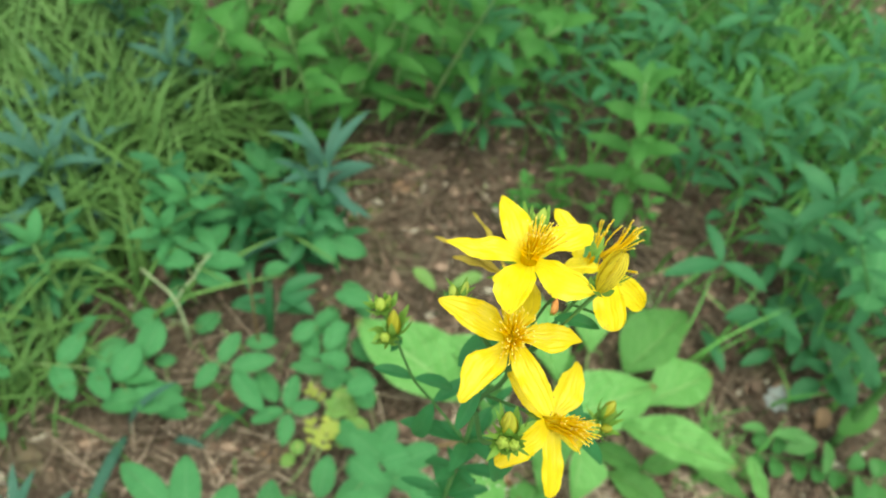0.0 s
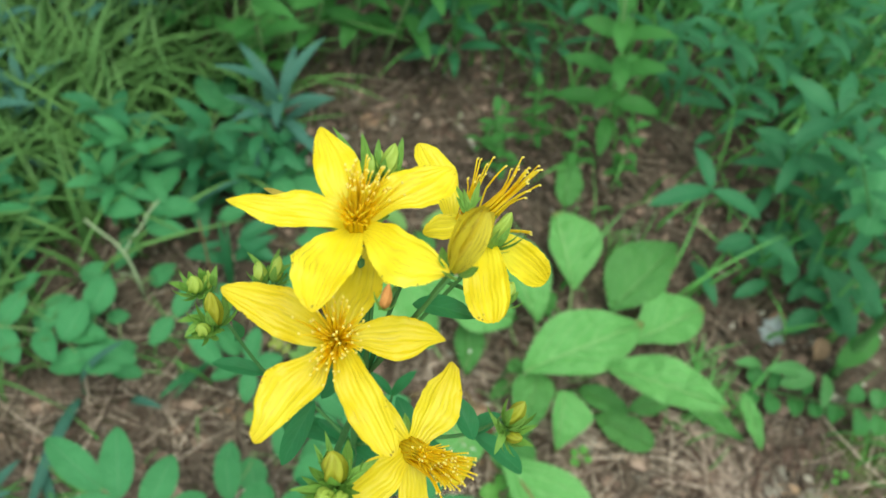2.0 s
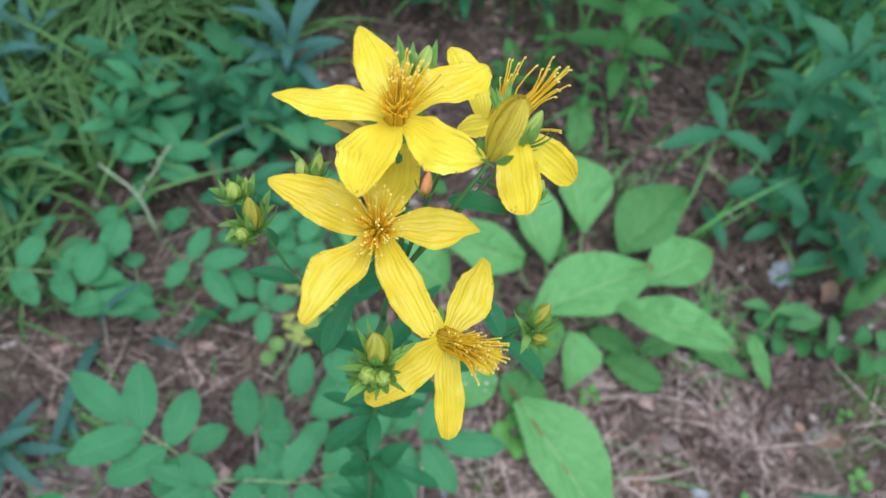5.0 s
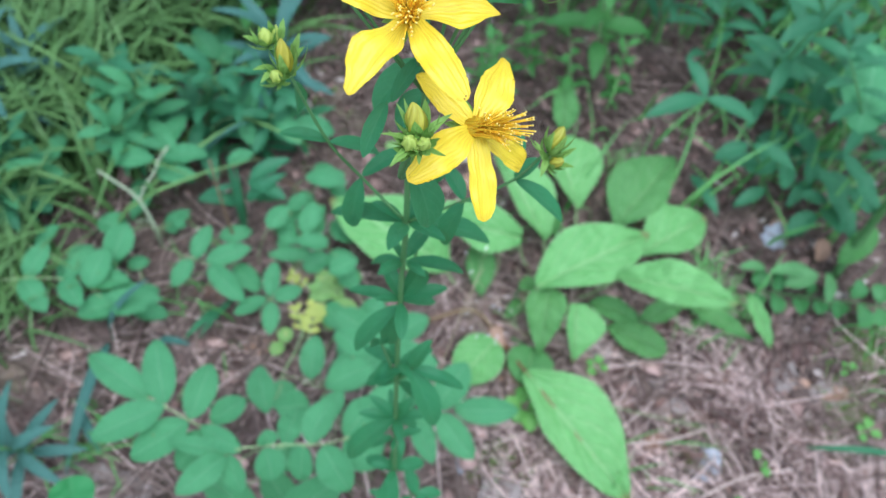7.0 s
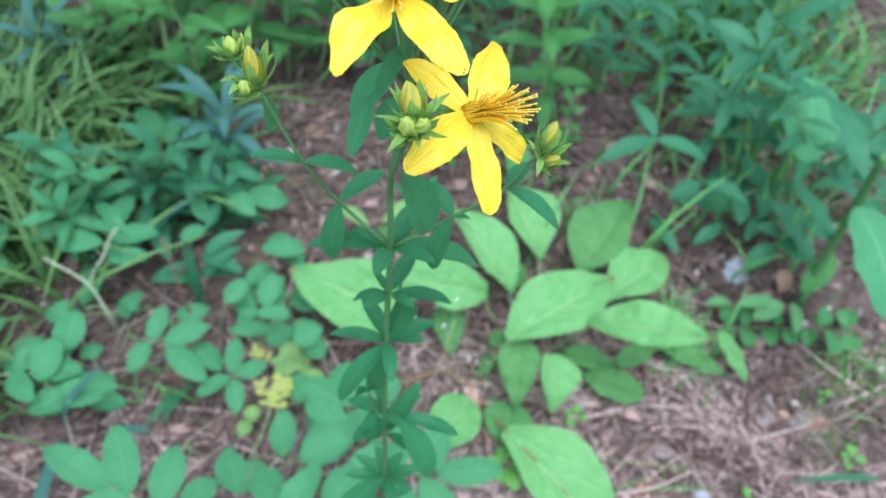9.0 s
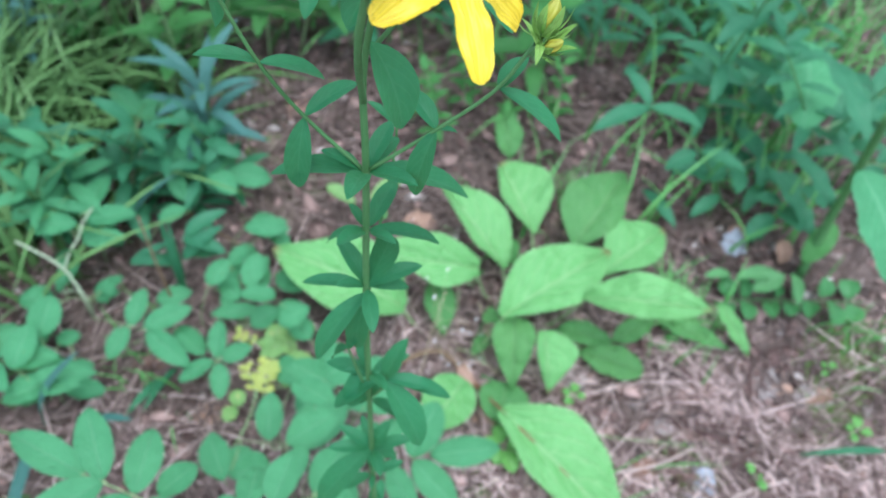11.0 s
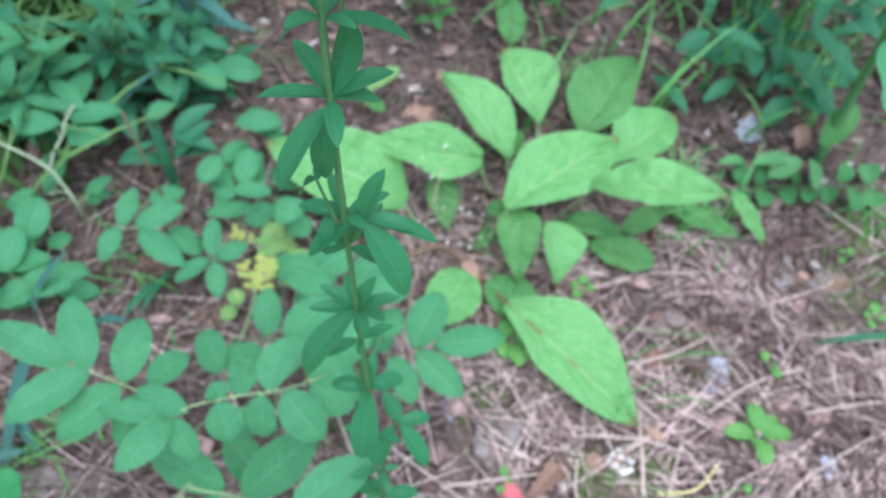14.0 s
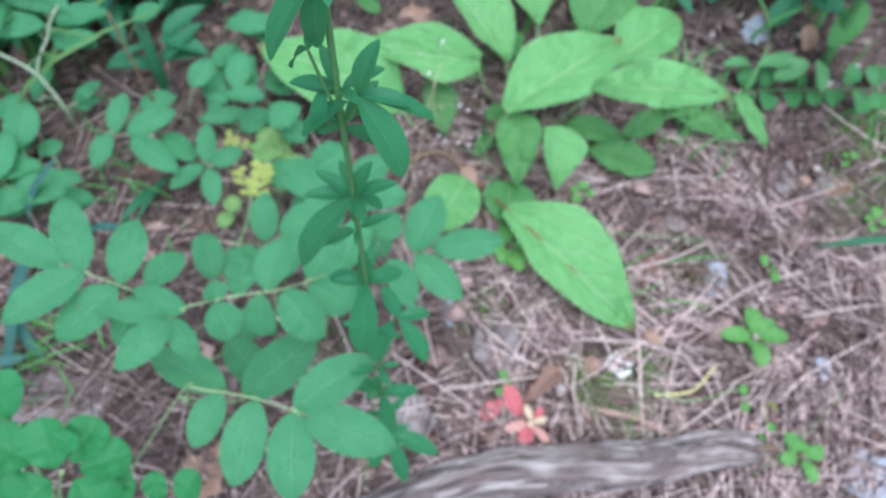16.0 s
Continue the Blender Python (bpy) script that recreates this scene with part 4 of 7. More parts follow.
def rosette_leaf(base, tip, width, material=BRIGHT, arch=0.06, wave=0.06, stalk=STEM_PALE, a=0.72, b=1.08, up=(0, -0.25, 1), foot=None, rib=None, fold=0.34, halves=None):
    o = part("leaf", blade(base, tip, width * 1.04, up, a, b, arch, 0.32 if halves else fold, 0.02, wave, 50, 0.0 if halves else random.uniform(-0.2, 0.2), 0.0 if halves else random.uniform(-0.08, 0.08), nw=8, pucker=0.019, halves=halves, bow=0.1), material, rosette)
    h = np.array(HEART) + np.array((random.uniform(-0.01, 0.01), random.uniform(-0.01, 0.01), 0.002)) if foot is None else np.array(foot)
    b0 = np.array(base)
    d = unit(np.array(tip) - b0)
    if foot is None and np.linalg.norm((h - b0)[:2]) > 0.035:
        h = b0 - d * 0.02
        h[2] = height(h[0], h[1])
    m = h * 0.5 + b0 * 0.5 - np.array((0, 0, 0.25 * abs(b0[2] - h[2])))
    part("petiole", tube([h, m, b0 + d * 0.004], 0.0013, 0.0009, 8, 6), stalk if material is BRIGHT else STEM, o)
    if rib is not None:
        t0, ln = np.array(tip), np.linalg.norm(np.array(tip) - b0)
        nrm = np.cross(unit(np.cross(d, up)), d)
        part("midrib", tube([b0 + (t0 - b0) * s + nrm * (ln * arch * 4 * s * (1 - s) - 0.002) for s in (0.0, 0.2, 0.4, 0.6, 0.78)], 0.0011, 0.0003, 12, 6), rib, o, "reddish brown midrib")


rosette_leaf((0.0452, 0.1826, 0.0300), (0.1491, 0.1233, 0.0080), 0.0611, stalk=STEM_RED, rib=STEM_RED, foot=(0.0136, 0.2217, 0.0060), arch=0.04, halves=((0.04, 0.2, 0.285, 0.27, 0.215, 0.12, 0.01), (0.04, 0.1, 0.155, 0.16, 0.14, 0.1, 0.01)), wave=0.02)
rosette_leaf((0.0470, 0.2099, 0.0160), (0.0485, 0.1784, 0.0120), 0.0360, SHADED_GREEN, a=0.5, b=0.6, foot=(0.0291, 0.2151, 0.0060))
rosette_leaf((0.0862, 0.2702, 0.0600), (0.1708, 0.2639, 0.0950), 0.0436, halves=((0.03, 0.13, 0.2, 0.215, 0.185, 0.105, 0.01), (0.02, 0.08, 0.13, 0.145, 0.14, 0.095, 0.02)), wave=0.05)
rosette_leaf((0.0318, 0.2435, 0.0500), (0.1034, 0.3213, 0.0550), 0.0498, halves=((0.06, 0.2, 0.275, 0.26, 0.21, 0.1, 0.01), (0.02, 0.1, 0.18, 0.215, 0.19, 0.13, 0.02)), wave=0.03)
rosette_leaf((0.1062, 0.3153, 0.0300), (0.1527, 0.3734, 0.0300), 0.0374, halves=((0.03, 0.22, 0.35, 0.37, 0.28, 0.17, 0.02), (0.03, 0.1, 0.2, 0.24, 0.22, 0.14, 0.02)), wave=0.03)
rosette_leaf((0.0288, 0.2912, 0.0400), (-0.0365, 0.3447, 0.0550), 0.0459, halves=((0.02, 0.06, 0.11, 0.1, 0.07, 0.05, 0.01), (0.03, 0.19, 0.28, 0.31, 0.255, 0.15, 0.02)), wave=0.03)
rosette_leaf((0.0464, 0.3364, 0.0300), (0.0070, 0.3971, 0.0350), 0.0431, halves=((0.02, 0.08, 0.15, 0.19, 0.15, 0.1, 0.02), (0.03, 0.2, 0.37, 0.44, 0.42, 0.3, 0.08)), wave=0.03)
rosette_leaf((0.0804, 0.3341, 0.0300), (0.1119, 0.4107, 0.0450), 0.0431, SHADED_GREEN, halves=((0.04, 0.28, 0.37, 0.37, 0.3, 0.17, 0.02), (0.03, 0.14, 0.21, 0.22, 0.165, 0.1, 0.02)), wave=0.02)
rosette_leaf((0.0087, 0.2797, 0.0500), (-0.0831, 0.2652, 0.0500), 0.0367, arch=0.12, up=(0.1, -0.5, 1), halves=((0.06, 0.16, 0.19, 0.115, 0.065, 0.05, 0.02), (0.07, 0.17, 0.23, 0.215, 0.165, 0.1, 0.02)), wave=0.03)
rosette_leaf((-0.0382, 0.2424, 0.0300), (-0.1426, 0.2505, 0.0550), 0.0575, arch=0.12, halves=((0.05, 0.15, 0.22, 0.25, 0.22, 0.14, 0.01), (0.05, 0.25, 0.3, 0.27, 0.2, 0.1, 0.01)), wave=0.05)
rosette_leaf((0.0658, 0.2471, 0.0400), (0.0784, 0.2071, 0.0200), 0.0367, halves=((0.15, 0.38, 0.5, 0.45, 0.3, 0.15, 0.01), (0.1, 0.15, 0.16, 0.14, 0.1, 0.05, 0.01)), wave=0.02)
rosette_leaf((0.0422, 0.2518, 0.0400), (0.0519, 0.2019, 0.0200), 0.0304, SHADED_GREEN, a=0.4, b=1.15, wave=0.09)
rosette_leaf((0.0778, 0.2600, 0.0250), (0.1232, 0.2626, 0.0200), 0.0183, SHADED_GREEN)
rosette_leaf((0.0985, 0.2504, 0.0150), (0.1508, 0.2496, 0.0100), 0.0251, SHADED_GREEN, b=0.6)
rosette_leaf((0.1213, 0.2641, 0.0200), (0.1538, 0.2911, 0.0200), 0.0169, SHADED_GREEN)
rosette_leaf((0.1536, 0.2941, 0.0200), (0.2162, 0.2820, 0.0180), 0.0153, SHADED_GREEN)
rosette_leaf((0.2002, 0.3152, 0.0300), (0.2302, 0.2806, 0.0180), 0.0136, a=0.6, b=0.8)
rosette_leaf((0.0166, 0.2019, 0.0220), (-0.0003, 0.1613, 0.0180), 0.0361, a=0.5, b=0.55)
rosette_leaf((-0.0225, 0.2731, 0.0300), (-0.0051, 0.2351, 0.0150), 0.0231, SHADED_GREEN)
rosette_leaf((0.0148, 0.4088, 0.0300), (-0.0028, 0.4503, 0.0500), 0.0229, SHADED_GREEN)
rosette_leaf((0.0196, 0.2540, 0.0300), (0.0333, 0.2487, 0.0350), 0.0122, SHADED_GREEN)
rosette_leaf((0.0228, 0.3276, 0.0250), (0.0364, 0.3039, 0.0300), 0.0171, SHADED_GREEN)
rosette_leaf((0.0270, 0.2473, 0.0120), (0.0180, 0.2258, 0.0120), 0.0108, SHADED_GREEN)


for k in range(16):
    h = np.array(HEART) + np.array((random.gauss(0, 0.016), random.gauss(0, 0.012), 0.0))
    w = random.uniform(0, 6.283)
    e = h + np.array((math.cos(w) * 0.03, math.sin(w) * 0.03, random.uniform(0.005, 0.03)))
    part("dry_stalk", tube([h, (h + e) / 2 + np.array((0, 0, 0.008)), e], 0.0006, 0.0003, 6, 4), STRAW if k % 3 else STEM_PALE, rosette)


# ---- pinnate shrub shoots with toothed leaflets ----
STALKS = {}


def shrub(at, label):
    return root("rose_shoot", at, label, "plant", "leafy shoots with paired leaflets")


def rachis(plant, pts, r0=0.0011, r1=0.0006, material=STEM_PALE):
    part("leaf_stalk", tube(pts, r0 * 0.42, r1 * 0.44, 16, 6), material, plant)
    STALKS.setdefault(plant.name, []).extend(spline(pts, 24))


def leaflet(plant, base, tip, width, material=ROSE):
    o = part("leaflet", blade(base, tip, width, (random.uniform(-0.25, 0.25), -0.2 + random.uniform(-0.25, 0.25), 1), 0.62, 0.72, 0.05, 0.26, 0.05, 0.03, 40, random.uniform(-0.25, 0.25), nw=3), material, plant)
    b, d = np.array(base, float), unit(np.array(tip, float) - np.array(base, float))
    near = min(STALKS.get(plant.name, [b]), key=lambda q: np.linalg.norm(q - b))
    gap = np.linalg.norm(near - b)
    if gap > 0.045:
        near = b - d * 0.012
        near[2] = height(near[0], near[1])
    if gap > 0.0015:
        middle = (near + b) / 2 - d * min(0.3 * gap, 0.006)
        part("petiole", tube([near, middle, b + d * 0.002], 0.0004, 0.0003, 6, 5), STEM_PALE, o)


NEAR = "soft green shoot with paired oval toothed leaflets on pale stalks"
p = shrub((-0.1541, -0.0460, 0.0000), NEAR)
rachis(p, [(-0.1541, -0.0460, 0.0000), (-0.1273, -0.0297, 0.0800), (-0.0928, -0.0019, 0.1700), (-0.0837, -0.0026, 0.1850), (-0.0577, -0.0043, 0.2000), (-0.0349, -0.0075, 0.2050)], 0.0014, 0.0007)
for row in (
    ((-0.0720, -0.0034, 0.1900), (-0.0801, -0.0256, 0.1800), 0.0143),
    ((-0.0565, -0.0047, 0.2000), (-0.0590, -0.0378, 0.1850), 0.0175),
    ((-0.0409, -0.0066, 0.2030), (-0.0346, -0.0395, 0.1900), 0.0191),
    ((-0.0412, -0.0058, 0.2030), (-0.0146, 0.0195, 0.2100), 0.0179),
    ((-0.0361, -0.0073, 0.2050), (0.0015, -0.0126, 0.2050), 0.0185),
    ((-0.0762, 0.0026, 0.1650), (-0.1168, 0.0146, 0.1500), 0.0178),
    ((-0.0710, 0.0041, 0.1500), (-0.0455, 0.0395, 0.1500), 0.0221),
    ((-0.0607, 0.0109, 0.1400), (-0.0900, 0.0326, 0.1300), 0.0180),
):
    leaflet(p, *row)

p = shrub((-0.1385, 0.0311, 0.0000), NEAR)
rachis(p, [(-0.1294, 0.0146, 0.0000), (-0.1083, 0.0196, 0.1200), (-0.0995, 0.0205, 0.2000), (-0.0787, 0.0304, 0.2100), (-0.0568, 0.0392, 0.2100), (-0.0421, 0.0525, 0.2000)], 0.0013, 0.0006)
for row in (
    ((-0.0983, 0.0200, 0.2050), (-0.1255, 0.0154, 0.2100), 0.0090),
    ((-0.0984, 0.0187, 0.2050), (-0.1118, -0.0054, 0.2050), 0.0138),
    ((-0.0971, 0.0197, 0.2050), (-0.0853, 0.0072, 0.1950), 0.0114),
    ((-0.0919, 0.0227, 0.2070), (-0.1149, 0.0273, 0.2070), 0.0104),
    ((-0.0815, 0.0281, 0.2100), (-0.0732, 0.0167, 0.2000), 0.0150),
    ((-0.0807, 0.0295, 0.2100), (-0.0844, 0.0348, 0.2150), 0.0104),
    ((-0.0647, 0.0355, 0.2100), (-0.0617, 0.0220, 0.1950), 0.0129),
    ((-0.0566, 0.0385, 0.2100), (-0.0369, 0.0250, 0.2000), 0.0175),
    ((-0.0632, 0.0370, 0.2100), (-0.0614, 0.0615, 0.2100), 0.0153),
    ((-0.0489, 0.0474, 0.2000), (-0.0286, 0.0436, 0.1900), 0.0193),
    ((-0.0492, 0.0486, 0.2000), (-0.0423, 0.0755, 0.1900), 0.0171),
    ((-0.0735, 0.0323, 0.2100), (-0.0762, 0.0543, 0.2000), 0.0131),
):
    leaflet(p, *row)
for row in (
    ((-0.0662, 0.1239, 0.1500), (-0.0513, 0.1365, 0.1540), 0.0186),
    ((-0.0829, 0.1183, 0.1450), (-0.0557, 0.1110, 0.1490), 0.0152),
    ((-0.0416, 0.1152, 0.1500), (-0.0176, 0.1178, 0.1540), 0.0139),
    ((-0.0744, 0.0833, 0.1500), (-0.0527, 0.1049, 0.1540), 0.0168),
    ((-0.0783, 0.0701, 0.1500), (-0.0947, 0.0607, 0.1540), 0.0172),
    ((-0.1150, 0.0799, 0.1400), (-0.0994, 0.0585, 0.1440), 0.0148),
    ((-0.0706, 0.0599, 0.1550), (-0.0627, 0.0817, 0.1590), 0.0135),
    ((-0.0582, 0.0785, 0.1400), (-0.0306, 0.0596, 0.1440), 0.0200),
    ((-0.0460, 0.0757, 0.1350), (-0.0351, 0.1087, 0.1390), 0.0179),
    ((-0.0191, 0.0780, 0.1650), (-0.0023, 0.0591, 0.1690), 0.0124),
    ((-0.0791, 0.0457, 0.1500), (-0.0632, 0.0339, 0.1540), 0.0119),
    ((-0.0285, 0.1016, 0.1300), (-0.0208, 0.1166, 0.1340), 0.0149),
    ((-0.0840, 0.0357, 0.1200), (-0.0798, 0.0537, 0.1240), 0.0172),
):
    leaflet(p, *row)

p = shrub((-0.1573, 0.0691, 0.0000), NEAR)
rachis(p, [(-0.1539, 0.0581, 0.0000), (-0.1257, 0.0458, 0.1000), (-0.1079, 0.0291, 0.1850), (-0.1230, 0.0284, 0.2050), (-0.1444, 0.0305, 0.2100)], 0.0012, 0.0006)
for row in (
    ((-0.1427, 0.0303, 0.2100), (-0.1818, 0.0405, 0.2050), 0.0150),
    ((-0.1347, 0.0302, 0.2100), (-0.1544, 0.0581, 0.2100), 0.0160),
    ((-0.1344, 0.0293, 0.2100), (-0.1601, 0.0037, 0.2050), 0.0165),
    ((-0.1214, 0.0288, 0.2050), (-0.1262, 0.0592, 0.2000), 0.0154),
    ((-0.1219, 0.0274, 0.2050), (-0.1415, 0.0034, 0.1950), 0.0173),
    ((-0.1129, 0.0317, 0.2000), (-0.1035, 0.0500, 0.1950), 0.0133),
    ((-0.1122, 0.0271, 0.2000), (-0.1215, 0.0079, 0.1850), 0.0154),
):
    leaflet(p, *row)

p = shrub((-0.0249, 0.1395, 0.0000), NEAR)
rachis(p, [(-0.0385, 0.1113, 0.0000), (-0.0337, 0.1034, 0.0600), (-0.0211, 0.1022, 0.1000), (-0.0004, 0.1098, 0.1120)], 0.001, 0.0006, STEM_BROWN)
for row in (
    ((-0.0096, 0.1058, 0.1100), (-0.0013, 0.1405, 0.1150), 0.0220),
    ((0.0007, 0.1094, 0.1120), (0.0395, 0.1238, 0.1120), 0.0176),
    ((-0.0077, 0.1042, 0.1100), (0.0225, 0.0864, 0.1050), 0.0180),
    ((-0.0210, 0.1016, 0.1000), (-0.0032, 0.0805, 0.0900), 0.0159),
    ((-0.0246, 0.1032, 0.1000), (-0.0421, 0.1239, 0.1000), 0.0192),
):
    leaflet(p, *row)

p = shrub((-0.0759, 0.1365, 0.0000), NEAR)
rachis(p, [(-0.0759, 0.1365, 0.0000), (-0.0882, 0.1121, 0.0600), (-0.1102, 0.1005, 0.0800)], 0.0009, 0.0005)
for row in (
    ((-0.0937, 0.1029, 0.0850), (-0.1014, 0.1311, 0.0900), 0.0170),
    ((-0.0814, 0.1049, 0.0800), (-0.0558, 0.1397, 0.0850), 0.0266),
    ((-0.0631, 0.1411, 0.0800), (-0.0207, 0.1457, 0.0850), 0.0176),
    ((-0.1164, 0.0760, 0.0800), (-0.1275, 0.0999, 0.0850), 0.0174),
    ((-0.1139, 0.0960, 0.0800), (-0.0996, 0.0815, 0.0700), 0.0197),
    ((-0.0772, 0.1544, 0.0700), (-0.0727, 0.1810, 0.0750), 0.0175),
    ((-0.0662, 0.1530, 0.0700), (-0.0991, 0.1585, 0.0750), 0.0194),
    ((-0.0561, 0.1554, 0.0700), (-0.0361, 0.1777, 0.0750), 0.0196),
):
    leaflet(p, *row)

p = shrub((-0.2535, 0.1836, 0.0000), NEAR)
rachis(p, [(-0.2583, 0.1835, 0.0100), (-0.2292, 0.1710, 0.0400), (-0.2030, 0.1674, 0.0500), (-0.1885, 0.1749, 0.0520)], 0.0009, 0.0005)
for row in (
    ((-0.2053, 0.1685, 0.0500), (-0.1786, 0.1893, 0.0550), 0.0153),
    ((-0.2021, 0.1668, 0.0500), (-0.1653, 0.1499, 0.0500), 0.0166),
    ((-0.2159, 0.1688, 0.0450), (-0.2158, 0.1970, 0.0500), 0.0140),
    ((-0.2173, 0.1685, 0.0450), (-0.2214, 0.1441, 0.0400), 0.0138),
    ((-0.1863, 0.1772, 0.0400), (-0.1632, 0.1662, 0.0350), 0.0134),
):
    leaflet(p, *row)

p = shrub((-0.1649, 0.1775, 0.0000), NEAR)
rachis(p, [(-0.1655, 0.1593, 0.0000), (-0.1527, 0.1606, 0.0400), (-0.1500, 0.1620, 0.0450)], 0.0008, 0.0005)
for row in (
    ((-0.1514, 0.1616, 0.0450), (-0.1590, 0.1877, 0.0500), 0.0132),
    ((-0.1484, 0.1615, 0.0450), (-0.1320, 0.1757, 0.0480), 0.0124),
    ((-0.1491, 0.1588, 0.0450), (-0.1410, 0.1360, 0.0400), 0.0131),
    ((-0.1530, 0.1596, 0.0450), (-0.1713, 0.1412, 0.0400), 0.0124),
):
    leaflet(p, *row)

p = shrub((-0.2632, 0.1882, 0.0000), "shoot with a pale forked twig and oval leaflets")
rachis(p, [(-0.2573, 0.1844, 0.0080), (-0.2567, 0.1846, 0.0360), (-0.2655, 0.1904, 0.0500), (-0.2704, 0.1931, 0.0560), (-0.2815, 0.1969, 0.0580), (-0.2895, 0.1968, 0.0640), (-0.3060, 0.1999, 0.0660)], 0.0034, 0.0024, TWIG_PALE)
rachis(p, [(-0.2704, 0.1931, 0.0560), (-0.2683, 0.2010, 0.0660), (-0.2660, 0.2120, 0.0700), (-0.2644, 0.2190, 0.0780), (-0.2628, 0.2323, 0.0800)], 0.0026, 0.0017, TWIG_PALE)
rachis(p, [(-0.2589, 0.1860, 0.0400), (-0.2629, 0.1839, 0.0460), (-0.2677, 0.1784, 0.0500)], 0.0015, 0.001, TWIG_PALE)
for row in (
    ((-0.2726, 0.2321, 0.0600), (-0.2415, 0.2479, 0.0600), 0.0172),
    ((-0.2787, 0.2289, 0.0500), (-0.2440, 0.2268, 0.0500), 0.0151),
    ((-0.2754, 0.2398, 0.0600), (-0.2742, 0.2735, 0.0600), 0.0174),
    ((-0.2808, 0.2290, 0.0600), (-0.3127, 0.2236, 0.0500), 0.0186),
    ((-0.2767, 0.1783, 0.0300), (-0.2715, 0.1427, 0.0300), 0.0186),
    ((-0.2784, 0.1779, 0.0300), (-0.3025, 0.1763, 0.0300), 0.0211),
    ((-0.2800, 0.2186, 0.0300), (-0.2797, 0.1865, 0.0300), 0.0130),
    ((-0.2619, 0.1294, 0.0400), (-0.2256, 0.1340, 0.0400), 0.0108),
    ((-0.2511, 0.1198, 0.0400), (-0.2717, 0.0991, 0.0400), 0.0212),
    ((-0.2372, 0.1211, 0.0400), (-0.2137, 0.1238, 0.0400), 0.0121),
    ((-0.2601, 0.1977, 0.0200), (-0.2424, 0.2119, 0.0300), 0.0093),
    ((-0.2583, 0.1982, 0.0200), (-0.2471, 0.1941, 0.0200), 0.0085),
):
    leaflet(p, *row)

p = shrub((-0.1526, 0.2275, 0.0000), NEAR)
rachis(p, [(-0.1125, 0.2182, 0.0000), (-0.1478, 0.2243, 0.0300), (-0.1717, 0.2303, 0.0400)], 0.0008, 0.0005)
for row in (
    ((-0.1513, 0.2249, 0.0350), (-0.1470, 0.2517, 0.0400), 0.0133),
    ((-0.1599, 0.2273, 0.0350), (-0.1813, 0.2232, 0.0400), 0.0131),
    ((-0.1543, 0.2218, 0.0350), (-0.1304, 0.2223, 0.0400), 0.0116),
    ((-0.1604, 0.2225, 0.0350), (-0.1655, 0.2061, 0.0300), 0.0124),
    ((-0.1294, 0.2150, 0.0300), (-0.1056, 0.2118, 0.0300), 0.0132),
    ((-0.1693, 0.2356, 0.0400), (-0.1617, 0.2529, 0.0450), 0.0132),
    ((-0.1405, 0.2123, 0.0300), (-0.1720, 0.1990, 0.0300), 0.0116),
    ((-0.1315, 0.2378, 0.0300), (-0.1111, 0.2526, 0.0300), 0.0143),
    ((-0.1584, 0.2671, 0.0400), (-0.1419, 0.2824, 0.0450), 0.0158),
    ((-0.1361, 0.2705, 0.0300), (-0.1560, 0.2726, 0.0400), 0.0144),
):
    leaflet(p, *row)

p = shrub((-0.2653, 0.1185, 0.0000), "low green shoot with oval leaflets among needles")
rachis(p, [(-0.2646, 0.1165, 0.0000), (-0.2450, 0.1285, 0.0250), (-0.2434, 0.1389, 0.0300)], 0.0008, 0.0005)
for row in (
    ((-0.2743, 0.1570, 0.0300), (-0.2874, 0.1284, 0.0300), 0.0243),
    ((-0.2635, 0.1510, 0.0300), (-0.2506, 0.1610, 0.0300), 0.0111),
    ((-0.2731, 0.1293, 0.0300), (-0.2538, 0.1290, 0.0300), 0.0124),
    ((-0.2477, 0.1345, 0.0300), (-0.2318, 0.1417, 0.0300), 0.0103),
    ((-0.2460, 0.1238, 0.0300), (-0.2169, 0.1245, 0.0300), 0.0145),
    ((-0.2514, 0.1205, 0.0300), (-0.2738, 0.1031, 0.0300), 0.0166),
    ((-0.2830, 0.2314, 0.0500), (-0.3096, 0.2253, 0.0500), 0.0158),
    ((-0.2840, 0.2349, 0.0400), (-0.2501, 0.2315, 0.0400), 0.0146),
    ((-0.2977, 0.2249, 0.0200), (-0.2807, 0.2111, 0.0200), 0.0157),
    ((-0.3036, 0.2496, 0.0500), (-0.2787, 0.2448, 0.0500), 0.0153),
):
    leaflet(p, *row)
